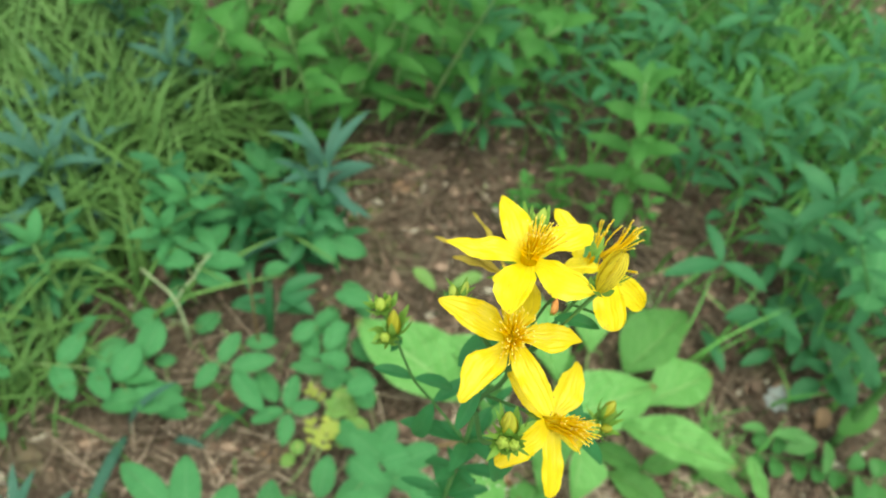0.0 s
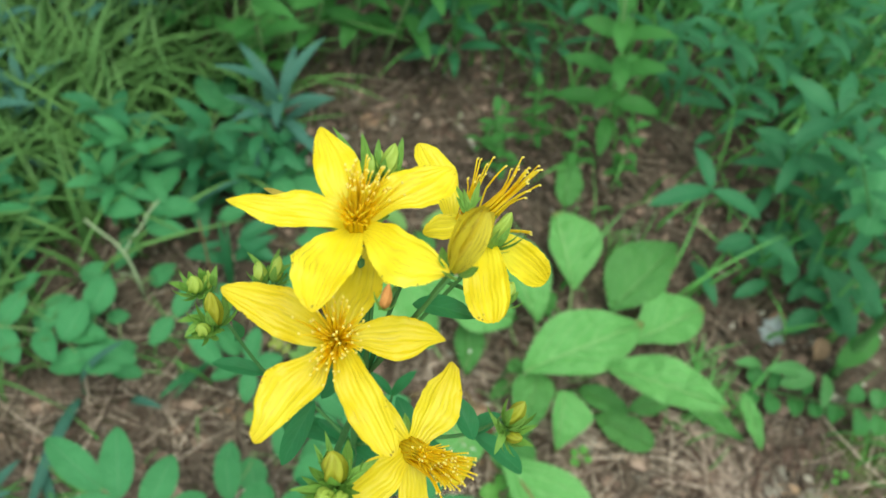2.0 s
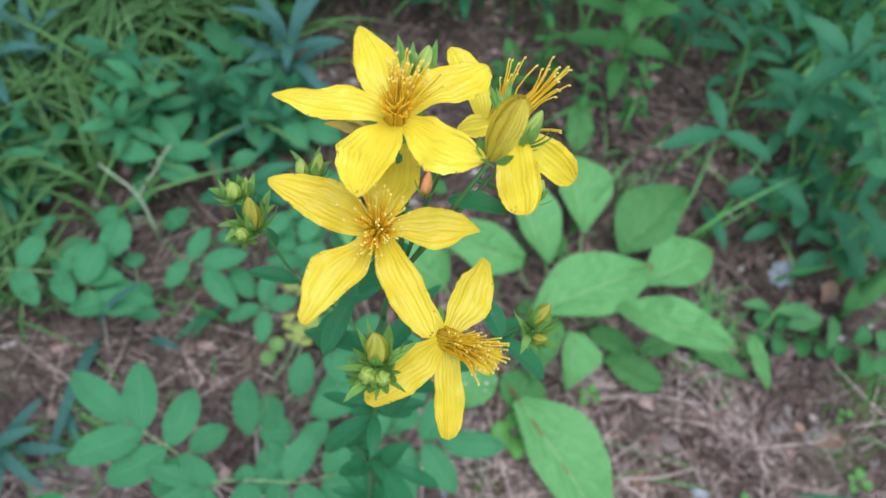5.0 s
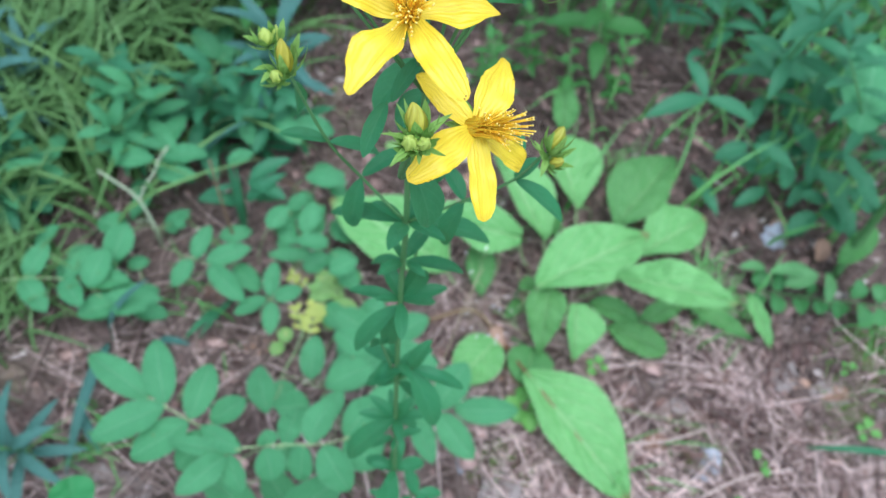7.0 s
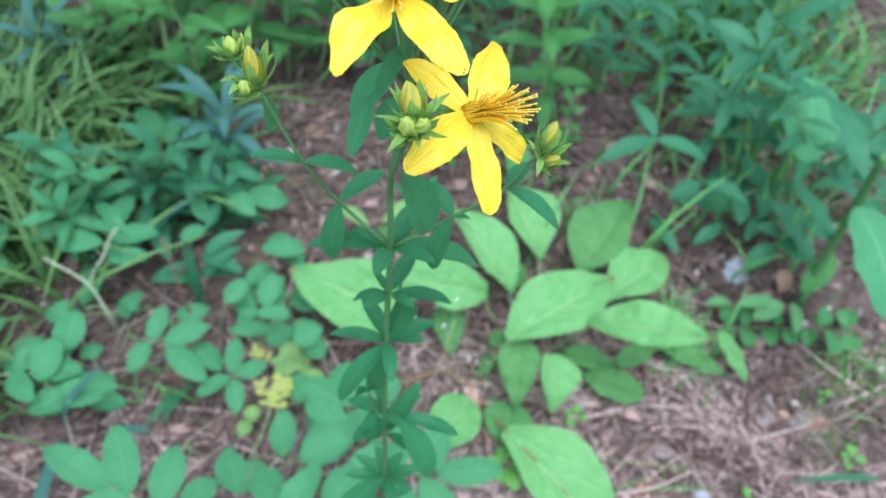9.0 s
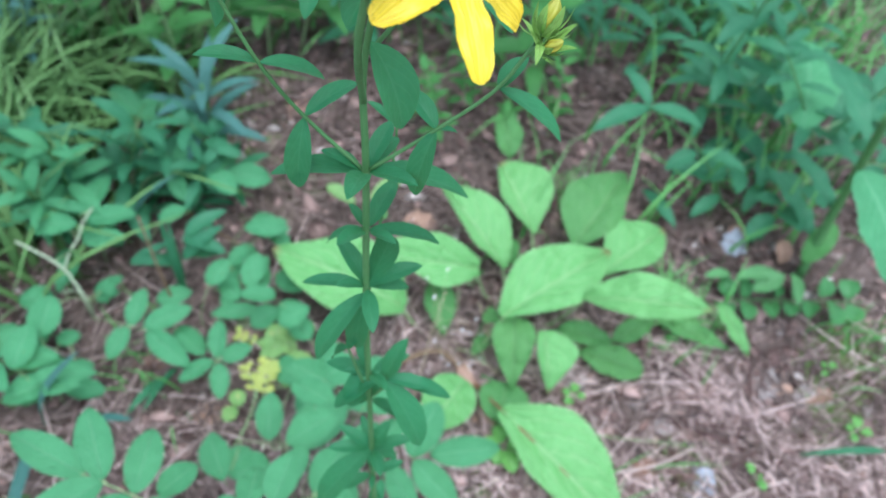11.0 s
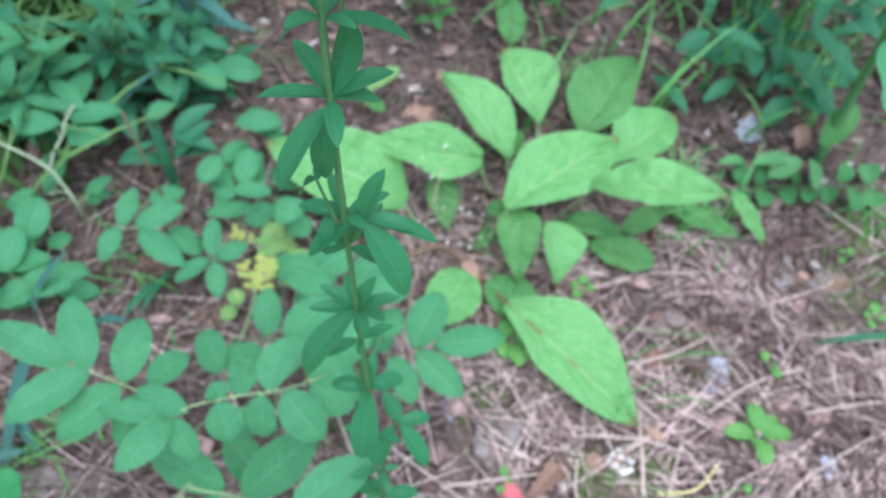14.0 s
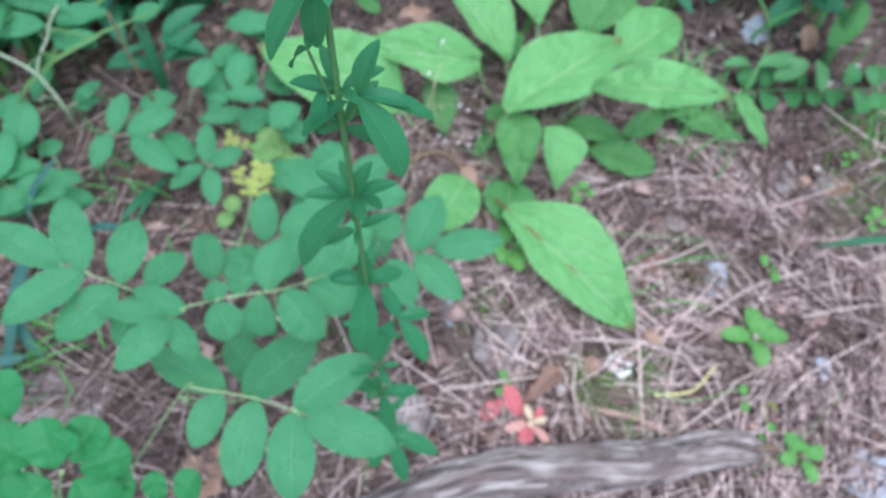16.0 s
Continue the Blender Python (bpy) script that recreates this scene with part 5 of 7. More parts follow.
for row in (
    ((-0.2684, 0.1447, 0.0460), (-0.2714, 0.1745, 0.0520), 0.0209),
    ((-0.2709, 0.1177, 0.0520), (-0.2716, 0.1488, 0.0580), 0.0195),
    ((-0.2541, 0.1148, 0.0580), (-0.2142, 0.1254, 0.0640), 0.0117),
    ((-0.2765, 0.2392, 0.0460), (-0.2469, 0.2532, 0.0520), 0.0177),
    ((-0.2713, 0.2201, 0.0520), (-0.2422, 0.2290, 0.0580), 0.0135),
    ((-0.3086, 0.2168, 0.0580), (-0.2744, 0.2261, 0.0640), 0.0171),
    ((-0.3004, 0.2376, 0.0460), (-0.2906, 0.2597, 0.0520), 0.0177),
    ((-0.1677, 0.2639, 0.0520), (-0.1340, 0.2675, 0.0580), 0.0140),
    ((-0.1266, 0.2112, 0.0580), (-0.1497, 0.2023, 0.0640), 0.0134),
    ((-0.1508, 0.2189, 0.0460), (-0.1506, 0.2456, 0.0520), 0.0160),
    ((-0.1759, 0.2104, 0.0520), (-0.1681, 0.2311, 0.0580), 0.0143),
    ((-0.1173, 0.1908, 0.0580), (-0.1009, 0.2069, 0.0640), 0.0154),
    ((-0.2463, 0.1899, 0.0460), (-0.2322, 0.1977, 0.0520), 0.0082),
    ((-0.2390, 0.1977, 0.0520), (-0.2336, 0.1812, 0.0580), 0.0074),
    ((-0.2440, 0.1067, 0.0580), (-0.2204, 0.1157, 0.0640), 0.0110),
    ((-0.2302, 0.2551, 0.0460), (-0.2130, 0.2672, 0.0520), 0.0140),
):
    leaflet(p, *row)

p = shrub((-0.1477, 0.1955, 0.0000), "low green shoot with oval leaflets among needles")
rachis(p, [(-0.1509, 0.1994, 0.0000), (-0.1524, 0.2032, 0.0250), (-0.1577, 0.2172, 0.0300)], 0.0008, 0.0005)
for row in (
    ((-0.1412, 0.1976, 0.0300), (-0.1272, 0.2144, 0.0350), 0.0177),
    ((-0.1276, 0.2082, 0.0300), (-0.1086, 0.2218, 0.0350), 0.0178),
    ((-0.1710, 0.2883, 0.0300), (-0.1428, 0.2789, 0.0350), 0.0146),
    ((-0.1719, 0.2611, 0.0300), (-0.1550, 0.2500, 0.0300), 0.0120),
    ((-0.2124, 0.1989, 0.0300), (-0.1912, 0.2134, 0.0300), 0.0139),
    ((-0.1915, 0.1808, 0.0300), (-0.1638, 0.1717, 0.0300), 0.0159),
    ((-0.1828, 0.2252, 0.0350), (-0.1610, 0.2426, 0.0350), 0.0140),
    ((-0.1736, 0.2285, 0.0350), (-0.1549, 0.2129, 0.0350), 0.0155),
):
    leaflet(p, *row)
for row in (
    ((-0.1598, 0.2481, 0.0350), (-0.1389, 0.2317, 0.0350), 0.0165),
    ((-0.1377, 0.2458, 0.0300), (-0.1147, 0.2350, 0.0300), 0.0174),
    ((-0.1135, 0.1734, 0.0400), (-0.0916, 0.1617, 0.0400), 0.0185),
    ((-0.0961, 0.1950, 0.0400), (-0.1144, 0.2060, 0.0400), 0.0167),
    ((-0.0761, 0.1446, 0.0400), (-0.0931, 0.1530, 0.0400), 0.0183),
    ((-0.2586, 0.1990, 0.0200), (-0.2477, 0.2116, 0.0250), 0.0086),
    ((-0.2562, 0.1978, 0.0200), (-0.2433, 0.2038, 0.0200), 0.0086),
):
    leaflet(p, *row)

# low clover-like plant beside the shoots
p = root("clover_plant", (-0.1824, -0.0581, 0.0000), "fresh green clover-like plant with rounded leaflets", "plant")


def clover_leaflet(row):
    part("leaflet", blade(*row, a=0.75, b=0.38, arch=0.08, fold=0.3, nl=22, wave=0.08, nw=6, pucker=0.035, twist=random.uniform(-0.4, 0.4)), CLOVER, p)


for row in (
    ((-0.1401, -0.0428, 0.1500), (-0.1507, -0.0244, 0.1600), 0.0234),
    ((-0.1340, -0.0392, 0.1500), (-0.1283, -0.0189, 0.1550), 0.0188),
    ((-0.1304, -0.0421, 0.1500), (-0.1116, -0.0298, 0.1500), 0.0178),
    ((-0.1501, -0.0424, 0.1500), (-0.1707, -0.0358, 0.1600), 0.0218),
    ((-0.1443, -0.0475, 0.1400), (-0.1541, -0.0616, 0.1400), 0.0273),
    ((-0.1349, -0.0457, 0.1400), (-0.1192, -0.0554, 0.1300), 0.0253),
    ((-0.1578, -0.0276, 0.1700), (-0.1690, -0.0127, 0.1800), 0.0211),
):
    clover_leaflet(row)
for row in (
    ((-0.0906, -0.0455, 0.1200), (-0.0851, -0.0311, 0.1300), 0.0158),
    ((-0.0995, -0.0472, 0.1200), (-0.1055, -0.0351, 0.1300), 0.0115),
    ((-0.1605, -0.0344, 0.1300), (-0.1679, -0.0322, 0.1400), 0.0154),
    ((-0.1367, -0.0361, 0.1600), (-0.1332, -0.0277, 0.1650), 0.0115),
    ((-0.1268, -0.0482, 0.1300), (-0.1105, -0.0425, 0.1300), 0.0170),
    ((-0.1497, -0.0535, 0.1400), (-0.1701, -0.0526, 0.1400), 0.0174),
    ((-0.1685, -0.0135, 0.1500), (-0.1742, -0.0250, 0.1500), 0.0140),
):
    clover_leaflet(row)
part("stem", tube([(-0.1824, -0.0581, 0.0000), (-0.1608, -0.0478, 0.0800), (-0.1374, -0.0435, 0.1500)], 0.0012, 0.0009), STEM_PALE, p)
part("stem", tube([(-0.1824, -0.0581, 0.0000), (-0.1774, -0.0337, 0.1000), (-0.1609, -0.0258, 0.1700)], 0.0012, 0.0009), STEM_PALE, p)

# yellowing lobed seedlings
def lobed_leaf(plant, base, tip, width, material, pairs):
    """A small leaf cut into blunt, rounded lobes."""
    b, t = np.array(base), np.array(tip)
    d = t - b
    side = unit(np.cross(d, (0, 0, 1)))
    part("leaf_stalk", tube([b - d * 0.25, b + d * 0.4, b + d * 0.9], 0.0005, 0.0003, 5, 4), STEM_PALE, plant)
    for k in range(pairs):
        s = 0.12 + 0.68 * k / max(1, pairs - 1)
        for e in (-1, 1):
            c = b + d * s
            reach = width * (0.42 + 0.16 * math.sin(3.0 * s)) * random.uniform(0.85, 1.1)
            end = c + e * side * reach + d * random.uniform(0.12, 0.25) + np.array((0, 0, random.uniform(-0.001, 0.0025)))
            part("leaf_lobe", blade(c, end, reach * random.uniform(0.75, 0.95), (random.uniform(-0.3, 0.3), random.uniform(-0.3, 0.3), 1), a=0.6, b=0.28, arch=0.1, fold=0.25, teeth=0.07, nl=12, wave=0.06, nw=2), material, plant)
    part("leaf_lobe", blade(b + d * 0.68, t, width * 0.42, a=0.55, b=0.28, arch=0.1, fold=0.25, teeth=0.07, nl=12, wave=0.06, nw=2), material, plant)


p = root("yellowing_plant", (-0.1282, 0.1331, 0.0000), "small plant with yellowing lobed leaves", "plant")
part("stem", tube([(-0.1285, 0.1203, 0.0000), (-0.1222, 0.1345, 0.0200), (-0.1187, 0.1466, 0.0450)], 0.001, 0.0006), STEM_PALE, p)
lobed_leaf(p, (-0.1143, 0.1454, 0.0400), (-0.1180, 0.1708, 0.0430), 0.0135, YELLOWING, 4)
lobed_leaf(p, (-0.1212, 0.1481, 0.0360), (-0.1334, 0.1648, 0.0390), 0.009, YELLOWING, 3)
lobed_leaf(p, (-0.1110, 0.1904, 0.0340), (-0.1269, 0.1787, 0.0370), 0.014, PALE_YELLOW, 4)
lobed_leaf(p, (-0.1069, 0.1856, 0.0300), (-0.1145, 0.1932, 0.0330), 0.011, PALE_YELLOW, 3)
lobed_leaf(p, (-0.1332, 0.1882, 0.0280), (-0.1491, 0.1889, 0.0310), 0.009, YELLOWING, 3)
lobed_leaf(p, (-0.1077, 0.1593, 0.0300), (-0.1031, 0.1718, 0.0330), 0.012, PALE_YELLOW, 3)
for row in (((-0.1283, 0.1891, 0.0300), (-0.1162, 0.2024, 0.0300), 0.0154), ((-0.1127, 0.1965, 0.0300), (-0.0988, 0.2112, 0.0300), 0.0155), ((-0.1296, 0.1380, 0.0300), (-0.1346, 0.1485, 0.0320), 0.0115), ((-0.1321, 0.1375, 0.0300), (-0.1341, 0.1250, 0.0320), 0.0105), ((-0.1113, 0.1801, 0.0300), (-0.0899, 0.1808, 0.0320), 0.013)):
    part("leaf", blade(*row, a=0.6, b=0.55, teeth=0.04, nl=16, wave=0.04, pucker=0.02), MOTTLED, p)

p = root("yellowing_plant", (-0.0963, 0.3371, 0.0000), "small plant with two pale yellow-green leaves", "plant")
part("stem", tube([(-0.0955, 0.3343, 0.0000), (-0.0951, 0.3323, 0.0150), (-0.0937, 0.3267, 0.0300)], 0.0008, 0.0005), STEM_PALE, p)
part("leaf", blade((-0.0986, 0.3229, 0.0300), (-0.1241, 0.3290, 0.0360), 0.0125, a=0.7, b=0.5, nl=12, fold=0.3), PALE_YELLOW, p)
part("leaf", blade((-0.0887, 0.3305, 0.0300), (-0.0679, 0.3553, 0.0360), 0.0125, a=0.7, b=0.5, nl=12, fold=0.3), PALE_YELLOW, p)
part("leaf", blade((-0.0921, 0.3263, 0.0280), (-0.0715, 0.3168, 0.0300), 0.0116, a=0.7, b=0.4, nl=12), SHADED_GREEN, p)


# ---- undergrowth behind: one plant of each sort is built, then copied ----
def lance_herb(at, tall, n, length, width, material, stem, label, name, category="plant", group="", a=0.75, b=0.9, droop=0.1, three=False, teeth=0.0, spiral=2.4):
    p = root(name, at, label, category, group)
    o = np.array(at, float)
    bend = np.array((random.uniform(-0.25, 0.25), random.uniform(-0.25, 0.25), 0)) * tall
    line = [o, o + bend * 0.3 + np.array((0, 0, tall * 0.5)), o + bend + np.array((0, 0, tall))]
    part("stem", tube(line, 0.0013, 0.0007, 10, 5), stem, p)
    places = spline(line, 40)
    for k in range(n):
        s = 0.25 + 0.75 * k / max(1, n - 1)
        c = places[int(s * 40)]
        w0 = spiral * k + random.uniform(-0.3, 0.3)
        for j in range(3 if three else 2):
            w = w0 + j * (1.25 if three else 3.1416)
            ln = length * random.uniform(0.75, 1.1) * (1.05 - 0.25 * s)
            d = np.array((math.cos(w), math.sin(w), random.uniform(-0.15, 0.55) + (0.35 if k == n - 1 else 0)))
            e = c + unit(d) * ln
            part("leaf", blade(c + unit(d) * ln * 0.06, e, width * random.uniform(0.85, 1.15), a=a, b=b, arch=droop, fold=0.2, nl=12 if teeth else 8, nw=2, teeth=teeth, twist=random.uniform(-0.4, 0.4), wave=0.015), material, p)
    return p


def spread_copies(protos, spots, turn=9.0, size=(0.8, 1.15)):
    for k, (x, y) in enumerate(spots):
        q = protos[k % len(protos)]
        s = random.uniform(*size)
        m = pose(x, y, height(x, y) - 0.002, random.uniform(-turn, turn), random.uniform(-turn, turn), random.uniform(0, 360))
        copy_thing(q, m @ Matrix.Diagonal((s, s, s, 1)))


VETCH_LABEL = "dark green herb with narrow lance-shaped leaflets"
vetches = [lance_herb((x, y, 0.0), 0.19, 6, 0.049, 0.0108, VETCH, STEM, VETCH_LABEL, "vetch_plant", "plant", "dark green herbs", three=k != 1) for k, (x, y) in enumerate(((0.065, 0.563), (0.134, 0.652), (-0.028, 0.615)))]
spread_copies(vetches, [(-0.065, 0.527), (0.118, 0.533), (0.164, 0.586), (0.221, 0.631), (0.174, 0.745), (0.099, 0.764), (0.056, 0.645), (-0.079, 0.637), (-0.109, 0.567), (0.221, 0.728), (0.223, 0.532), (0.181, 0.521), (-0.130, 0.513), (0.271, 0.492), (-0.053, 0.717), (0.046, 0.768), (0.148, 0.866), (-0.165, 0.614), (0.035, 0.585), (0.270, 0.614), (0.121, 0.599), (-0.175, 0.521)], 12)

HERB_LABEL = "fresh green herb with paired pointed leaves"
herbs = [lance_herb((x, y, 0.0), 0.2, 8, 0.046, 0.0145, HERB, STEM_PALE, HERB_LABEL, "leafy_herb", "plant", "fresh green herbs", a=0.6, b=0.85, teeth=0.04, spiral=1.57) for x, y in ((-0.272, 0.409), (-0.222, 0.478), (-0.349, 0.417))]
spread_copies(herbs, [(-0.274, 0.498), (-0.201, 0.542), (-0.336, 0.481), (-0.376, 0.451), (-0.199, 0.496), (-0.156, 0.562), (-0.128, 0.634), (-0.265, 0.465), (-0.011, 0.685), (-0.291, 0.583), (-0.205, 0.647), (0.013, 0.789), (-0.431, 0.458), (-0.354, 0.556), (-0.119, 0.735), (0.178, 0.681), (0.023, 0.517), (-0.480, 0.440)], 10)

spread_copies(herbs, [(-0.079, 0.439), (-0.034, 0.478), (0.009, 0.433), (0.046, 0.467), (-0.047, 0.430)], 14, (0.35, 0.5))

DARK_LABEL = "bushy green herb with spread oval leaflets"
darks = [lance_herb((x, y, 0.0), 0.1, 5, 0.045, 0.0105, mat, STEM, DARK_LABEL, "bushy_herb", "plant", "bushy green herbs", a=0.7, b=0.8, three=True) for x, y, mat in ((-0.274, 0.287, VETCH), (-0.299, 0.260, ROSE), (-0.318, 0.272, VETCH))]
spread_copies(darks, [(-0.244, 0.301), (-0.305, 0.280), (-0.198, 0.329), (-0.250, 0.272), (-0.363, 0.162), (-0.374, 0.127), (-0.365, 0.191), (-0.394, 0.180), (-0.408, 0.135), (-0.258, 0.313), (-0.312, 0.262), (-0.225, 0.300)], 20, (0.7, 0.95))

PINNATE_LABEL = "low shoot with paired oval leaflets on thin stalks"
pinnates = []
for x, y, mat in ((0.261, 0.490, VETCH), (-0.267, 0.283, ROSE)):
    g = root("rose_shoot", (x, y, 0.0), PINNATE_LABEL, "plant", "leafy shoots with paired leaflets")
    for k in range(3):
        w = 2.1 * k + random.uniform(-0.6, 0.6)
        d = np.array((math.cos(w), math.sin(w), 0))
        o, top = np.array((x, y, 0.0)), random.uniform(0.03, 0.085)
        line = [o, o + d * 0.012 + np.array((0, 0, top * 0.7)), o + d * 0.045 + np.array((0, 0, top)), o + d * 0.075 + np.array((0, 0, top * 0.9))]
        part("leaf_stalk", tube(line, 0.0008, 0.0004, 10, 5), STEM_PALE, g)
        pts = spline(line, 30)
        side = np.array((-d[1], d[0], 0))
        for q, at in ((-1, 17), (1, 18), (-1, 26), (1, 27)):
            c, ln = pts[at], random.uniform(0.026, 0.036)
            e = c + unit(side * q + d * random.uniform(0.2, 0.9) + np.array((0, 0, random.uniform(-0.5, 0.5)))) * ln
            leaflet(g, c, e, ln * random.uniform(0.48, 0.62), mat)
        leaflet(g, pts[30], pts[30] + unit(d + np.array((0, 0, random.uniform(-0.4, 0.2)))) * 0.034, 0.019, mat)
    pinnates.append(g)
spread_copies(pinnates, [(-0.415, 0.193), (-0.352, 0.107), (0.297, 0.482), (-0.363, 0.151), (0.237, 0.540), (-0.391, 0.112)], 16, (0.8, 1.1))

GREY_LABEL = "blue-grey herb with long narrow leaves in a star"
greys = []
for x, y in ((-0.226, 0.346), (-0.414, 0.229)):
    g = root("grey_herb", (x, y, 0.0), GREY_LABEL, "plant", "blue-grey herbs")
    part("stem", tube([(x, y, 0), (x + 0.004, y, 0.05), (x, y, 0.1)], 0.0017, 0.0012), STEM, g)
    for k in range(13):
        w, z = 2.4 * k, 0.045 + 0.0045 * k
        d = unit((math.cos(w), math.sin(w), 0.15 + 0.05 * k))
        e = np.array((x, y, z)) + d * random.uniform(0.048, 0.062)
        part("leaf", blade((x, y, z), e, 0.0095, a=0.6, b=0.75, arch=0.14, fold=0.25, nl=9, nw=2, twist=random.uniform(-0.3, 0.3)), BLUE, g)
    greys.append(g)
spread_copies(greys, [(-0.405, 0.275), (-0.387, 0.385), (-0.450, 0.329), (-0.468, 0.263), (-0.438, 0.424), (-0.416, 0.164), (-0.254, 0.010), (-0.469, 0.392)], 12, (0.65, 0.9))

# long dark blades by the shoots
p = root("grass_tuft", (-0.2476, 0.0810, 0.0000), "tuft of long dark bluish grass blades", "grass")
for row in (((-0.2513, 0.1007, 0.0100), (-0.2206, 0.1269, 0.0900), 0.0077), ((-0.2533, 0.0962, 0.0100), (-0.2249, -0.0005, 0.0300), 0.0084), ((-0.2173, 0.1084, 0.0200), (-0.1892, 0.1088, 0.0400), 0.0065), ((-0.2564, 0.2562, 0.0200), (-0.2198, 0.2759, 0.0800), 0.0062), ((-0.2443, 0.0441, 0.0200), (-0.2148, 0.0213, 0.0200), 0.0069)):
    part("grass_blade", blade(*row, a=0.3, b=0.6, arch=0.12, fold=0.3, nl=12, nw=2), BLUE, p)
p = root("grass_tuft", (-0.2056, 0.2240, 0.0000), "tuft of flat green grass blades", "grass")
for row in (((-0.2375, 0.2171, 0.0400), (-0.2117, 0.2381, 0.0500), 0.0076), ((-0.2074, 0.2439, 0.0500), (-0.1727, 0.2394, 0.0500), 0.0130), ((-0.2062, 0.2451, 0.0500), (-0.1822, 0.2695, 0.0600), 0.0130), ((-0.2630, 0.2687, 0.0400), (-0.2347, 0.2418, 0.0300), 0.0142), ((-0.2052, 0.2233, 0.0050), (-0.2220, 0.2428, 0.0800), 0.0054), ((-0.2037, 0.2237, 0.0050), (-0.2200, 0.2499, 0.0600), 0.0047), ((-0.2060, 0.2330, 0.0300), (-0.2330, 0.2123, 0.0500), 0.0115), ((-0.2034, 0.2315, 0.0400), (-0.1797, 0.2559, 0.0600), 0.0122), ((-0.2011, 0.2368, 0.0400), (-0.1762, 0.2456, 0.0400), 0.0116), ((-0.1910, 0.1553, 0.0050), (-0.2013, 0.1162, 0.0200), 0.0068), ((-0.1862, 0.1653, 0.0050), (-0.1934, 0.1223, 0.0150), 0.0046)):
    part("grass_blade", blade(*row, a=0.5, b=0.8, arch=0.1, fold=0.3, nl=12, nw=2), VETCH, p)


def meadow(name, label, spots, reach, tall, seed, width=0.003, material=None):
    """Many arching blades in tufts: one mesh."""
    rnd, g = random.Random(seed), Geo()
    for x, y, n in spots:
        sway = rnd.uniform(0, 6.283)
        for _ in range(n):
            bx, by = x + rnd.gauss(0, reach), y + rnd.gauss(0, reach)
            w, ln = rnd.gauss(sway, 1.0), tall * rnd.uniform(0.45, 1.15)
            lean = rnd.uniform(0.2, 0.9)
            d, side = np.array((math.cos(w), math.sin(w), 0)), np.array((-math.sin(w), math.cos(w), 0))
            v, f = [], []
            for k in range(6):
                s = k / 5
                c = np.array((bx, by, height(bx, by))) + d * ln * lean * s * s + np.array((0, 0, ln * (s - 0.55 * lean * s * s)))
                hw = width * (1 - s) ** 0.6 / 2 + 0.0001
                v += [c - side * hw, c + side * hw]
            f = [(2 * k, 2 * k + 1, 2 * k + 3, 2 * k + 2) for k in range(5)]
            g.add(v, f)
    thing(name, g, material or GRASS, (0, 0, 0), label, "grass", kind="stuff")


meadow("meadow_grass", "bright green arching grass in loose tufts", [(-0.434, 0.332, 150), (-0.388, 0.317, 120), (-0.417, 0.247, 120), (-0.392, 0.271, 120), (-0.420, 0.192, 90), (-0.377, 0.362, 120), (-0.469, 0.301, 110), (-0.546, 0.367, 120), (-0.498, 0.401, 120), (-0.347, 0.399, 90), (-0.333, 0.437, 70), (-0.508, 0.237, 100), (-0.561, 0.433, 110), (-0.612, 0.415, 110), (-0.365, 0.255, 45), (-0.385, 0.225, 45), (-0.350, 0.225, 35)], 0.04, 0.14, 5, 0.006)
meadow("woodland_grass", "pale green grass among dark herbs", [(0.027, 0.777, 90), (0.093, 0.825, 110), (0.177, 0.753, 100), (0.189, 0.893, 110), (0.009, 0.690, 70), (0.012, 0.528, 40), (-0.037, 0.776, 90), (-0.119, 0.705, 80), (-0.237, 0.652, 80), (0.148, 0.797, 120), (0.092, 0.768, 110), (0.226, 0.737, 90), (0.104, 0.955, 120), (0.001, 0.904, 120), (0.233, 0.889, 110), (-0.313, 0.664, 100), (-0.178, 0.767, 100), (-0.407, 0.581, 100), (0.223, 0.486, 40), (0.143, 0.386, 9), (0.27, 0.56, 50), (0.18, 0.6, 50), (0.25, 0.66, 60), (0.11, 0.66, 50), (0.3, 0.72, 60), (-0.16, 0.6, 40)], 0.05, 0.12, 6, 0.0036, GRASS_PALE)
meadow("low_grass", "short green grass beside the shoots", [(-0.341, 0.102, 90), (-0.370, 0.113, 70), (-0.357, 0.068, 80)], 0.022, 0.08, 8)
meadow("sparse_grass", "few thin grass blades between needles", [(0.174, 0.296, 46), (0.160, 0.300, 40), (0.320, 0.325, 22), (0.053, 0.395, 20), (0.016, 0.327, 20), (0.135, 0.145, 8), (-0.240, 0.021, 20), (-0.209, 0.035, 16), (-0.203, 0.142, 18), (0.280, 0.458, 24), (0.245, 0.486, 22)], 0.018, 0.055, 7, 0.0019, GRASS_PALE)

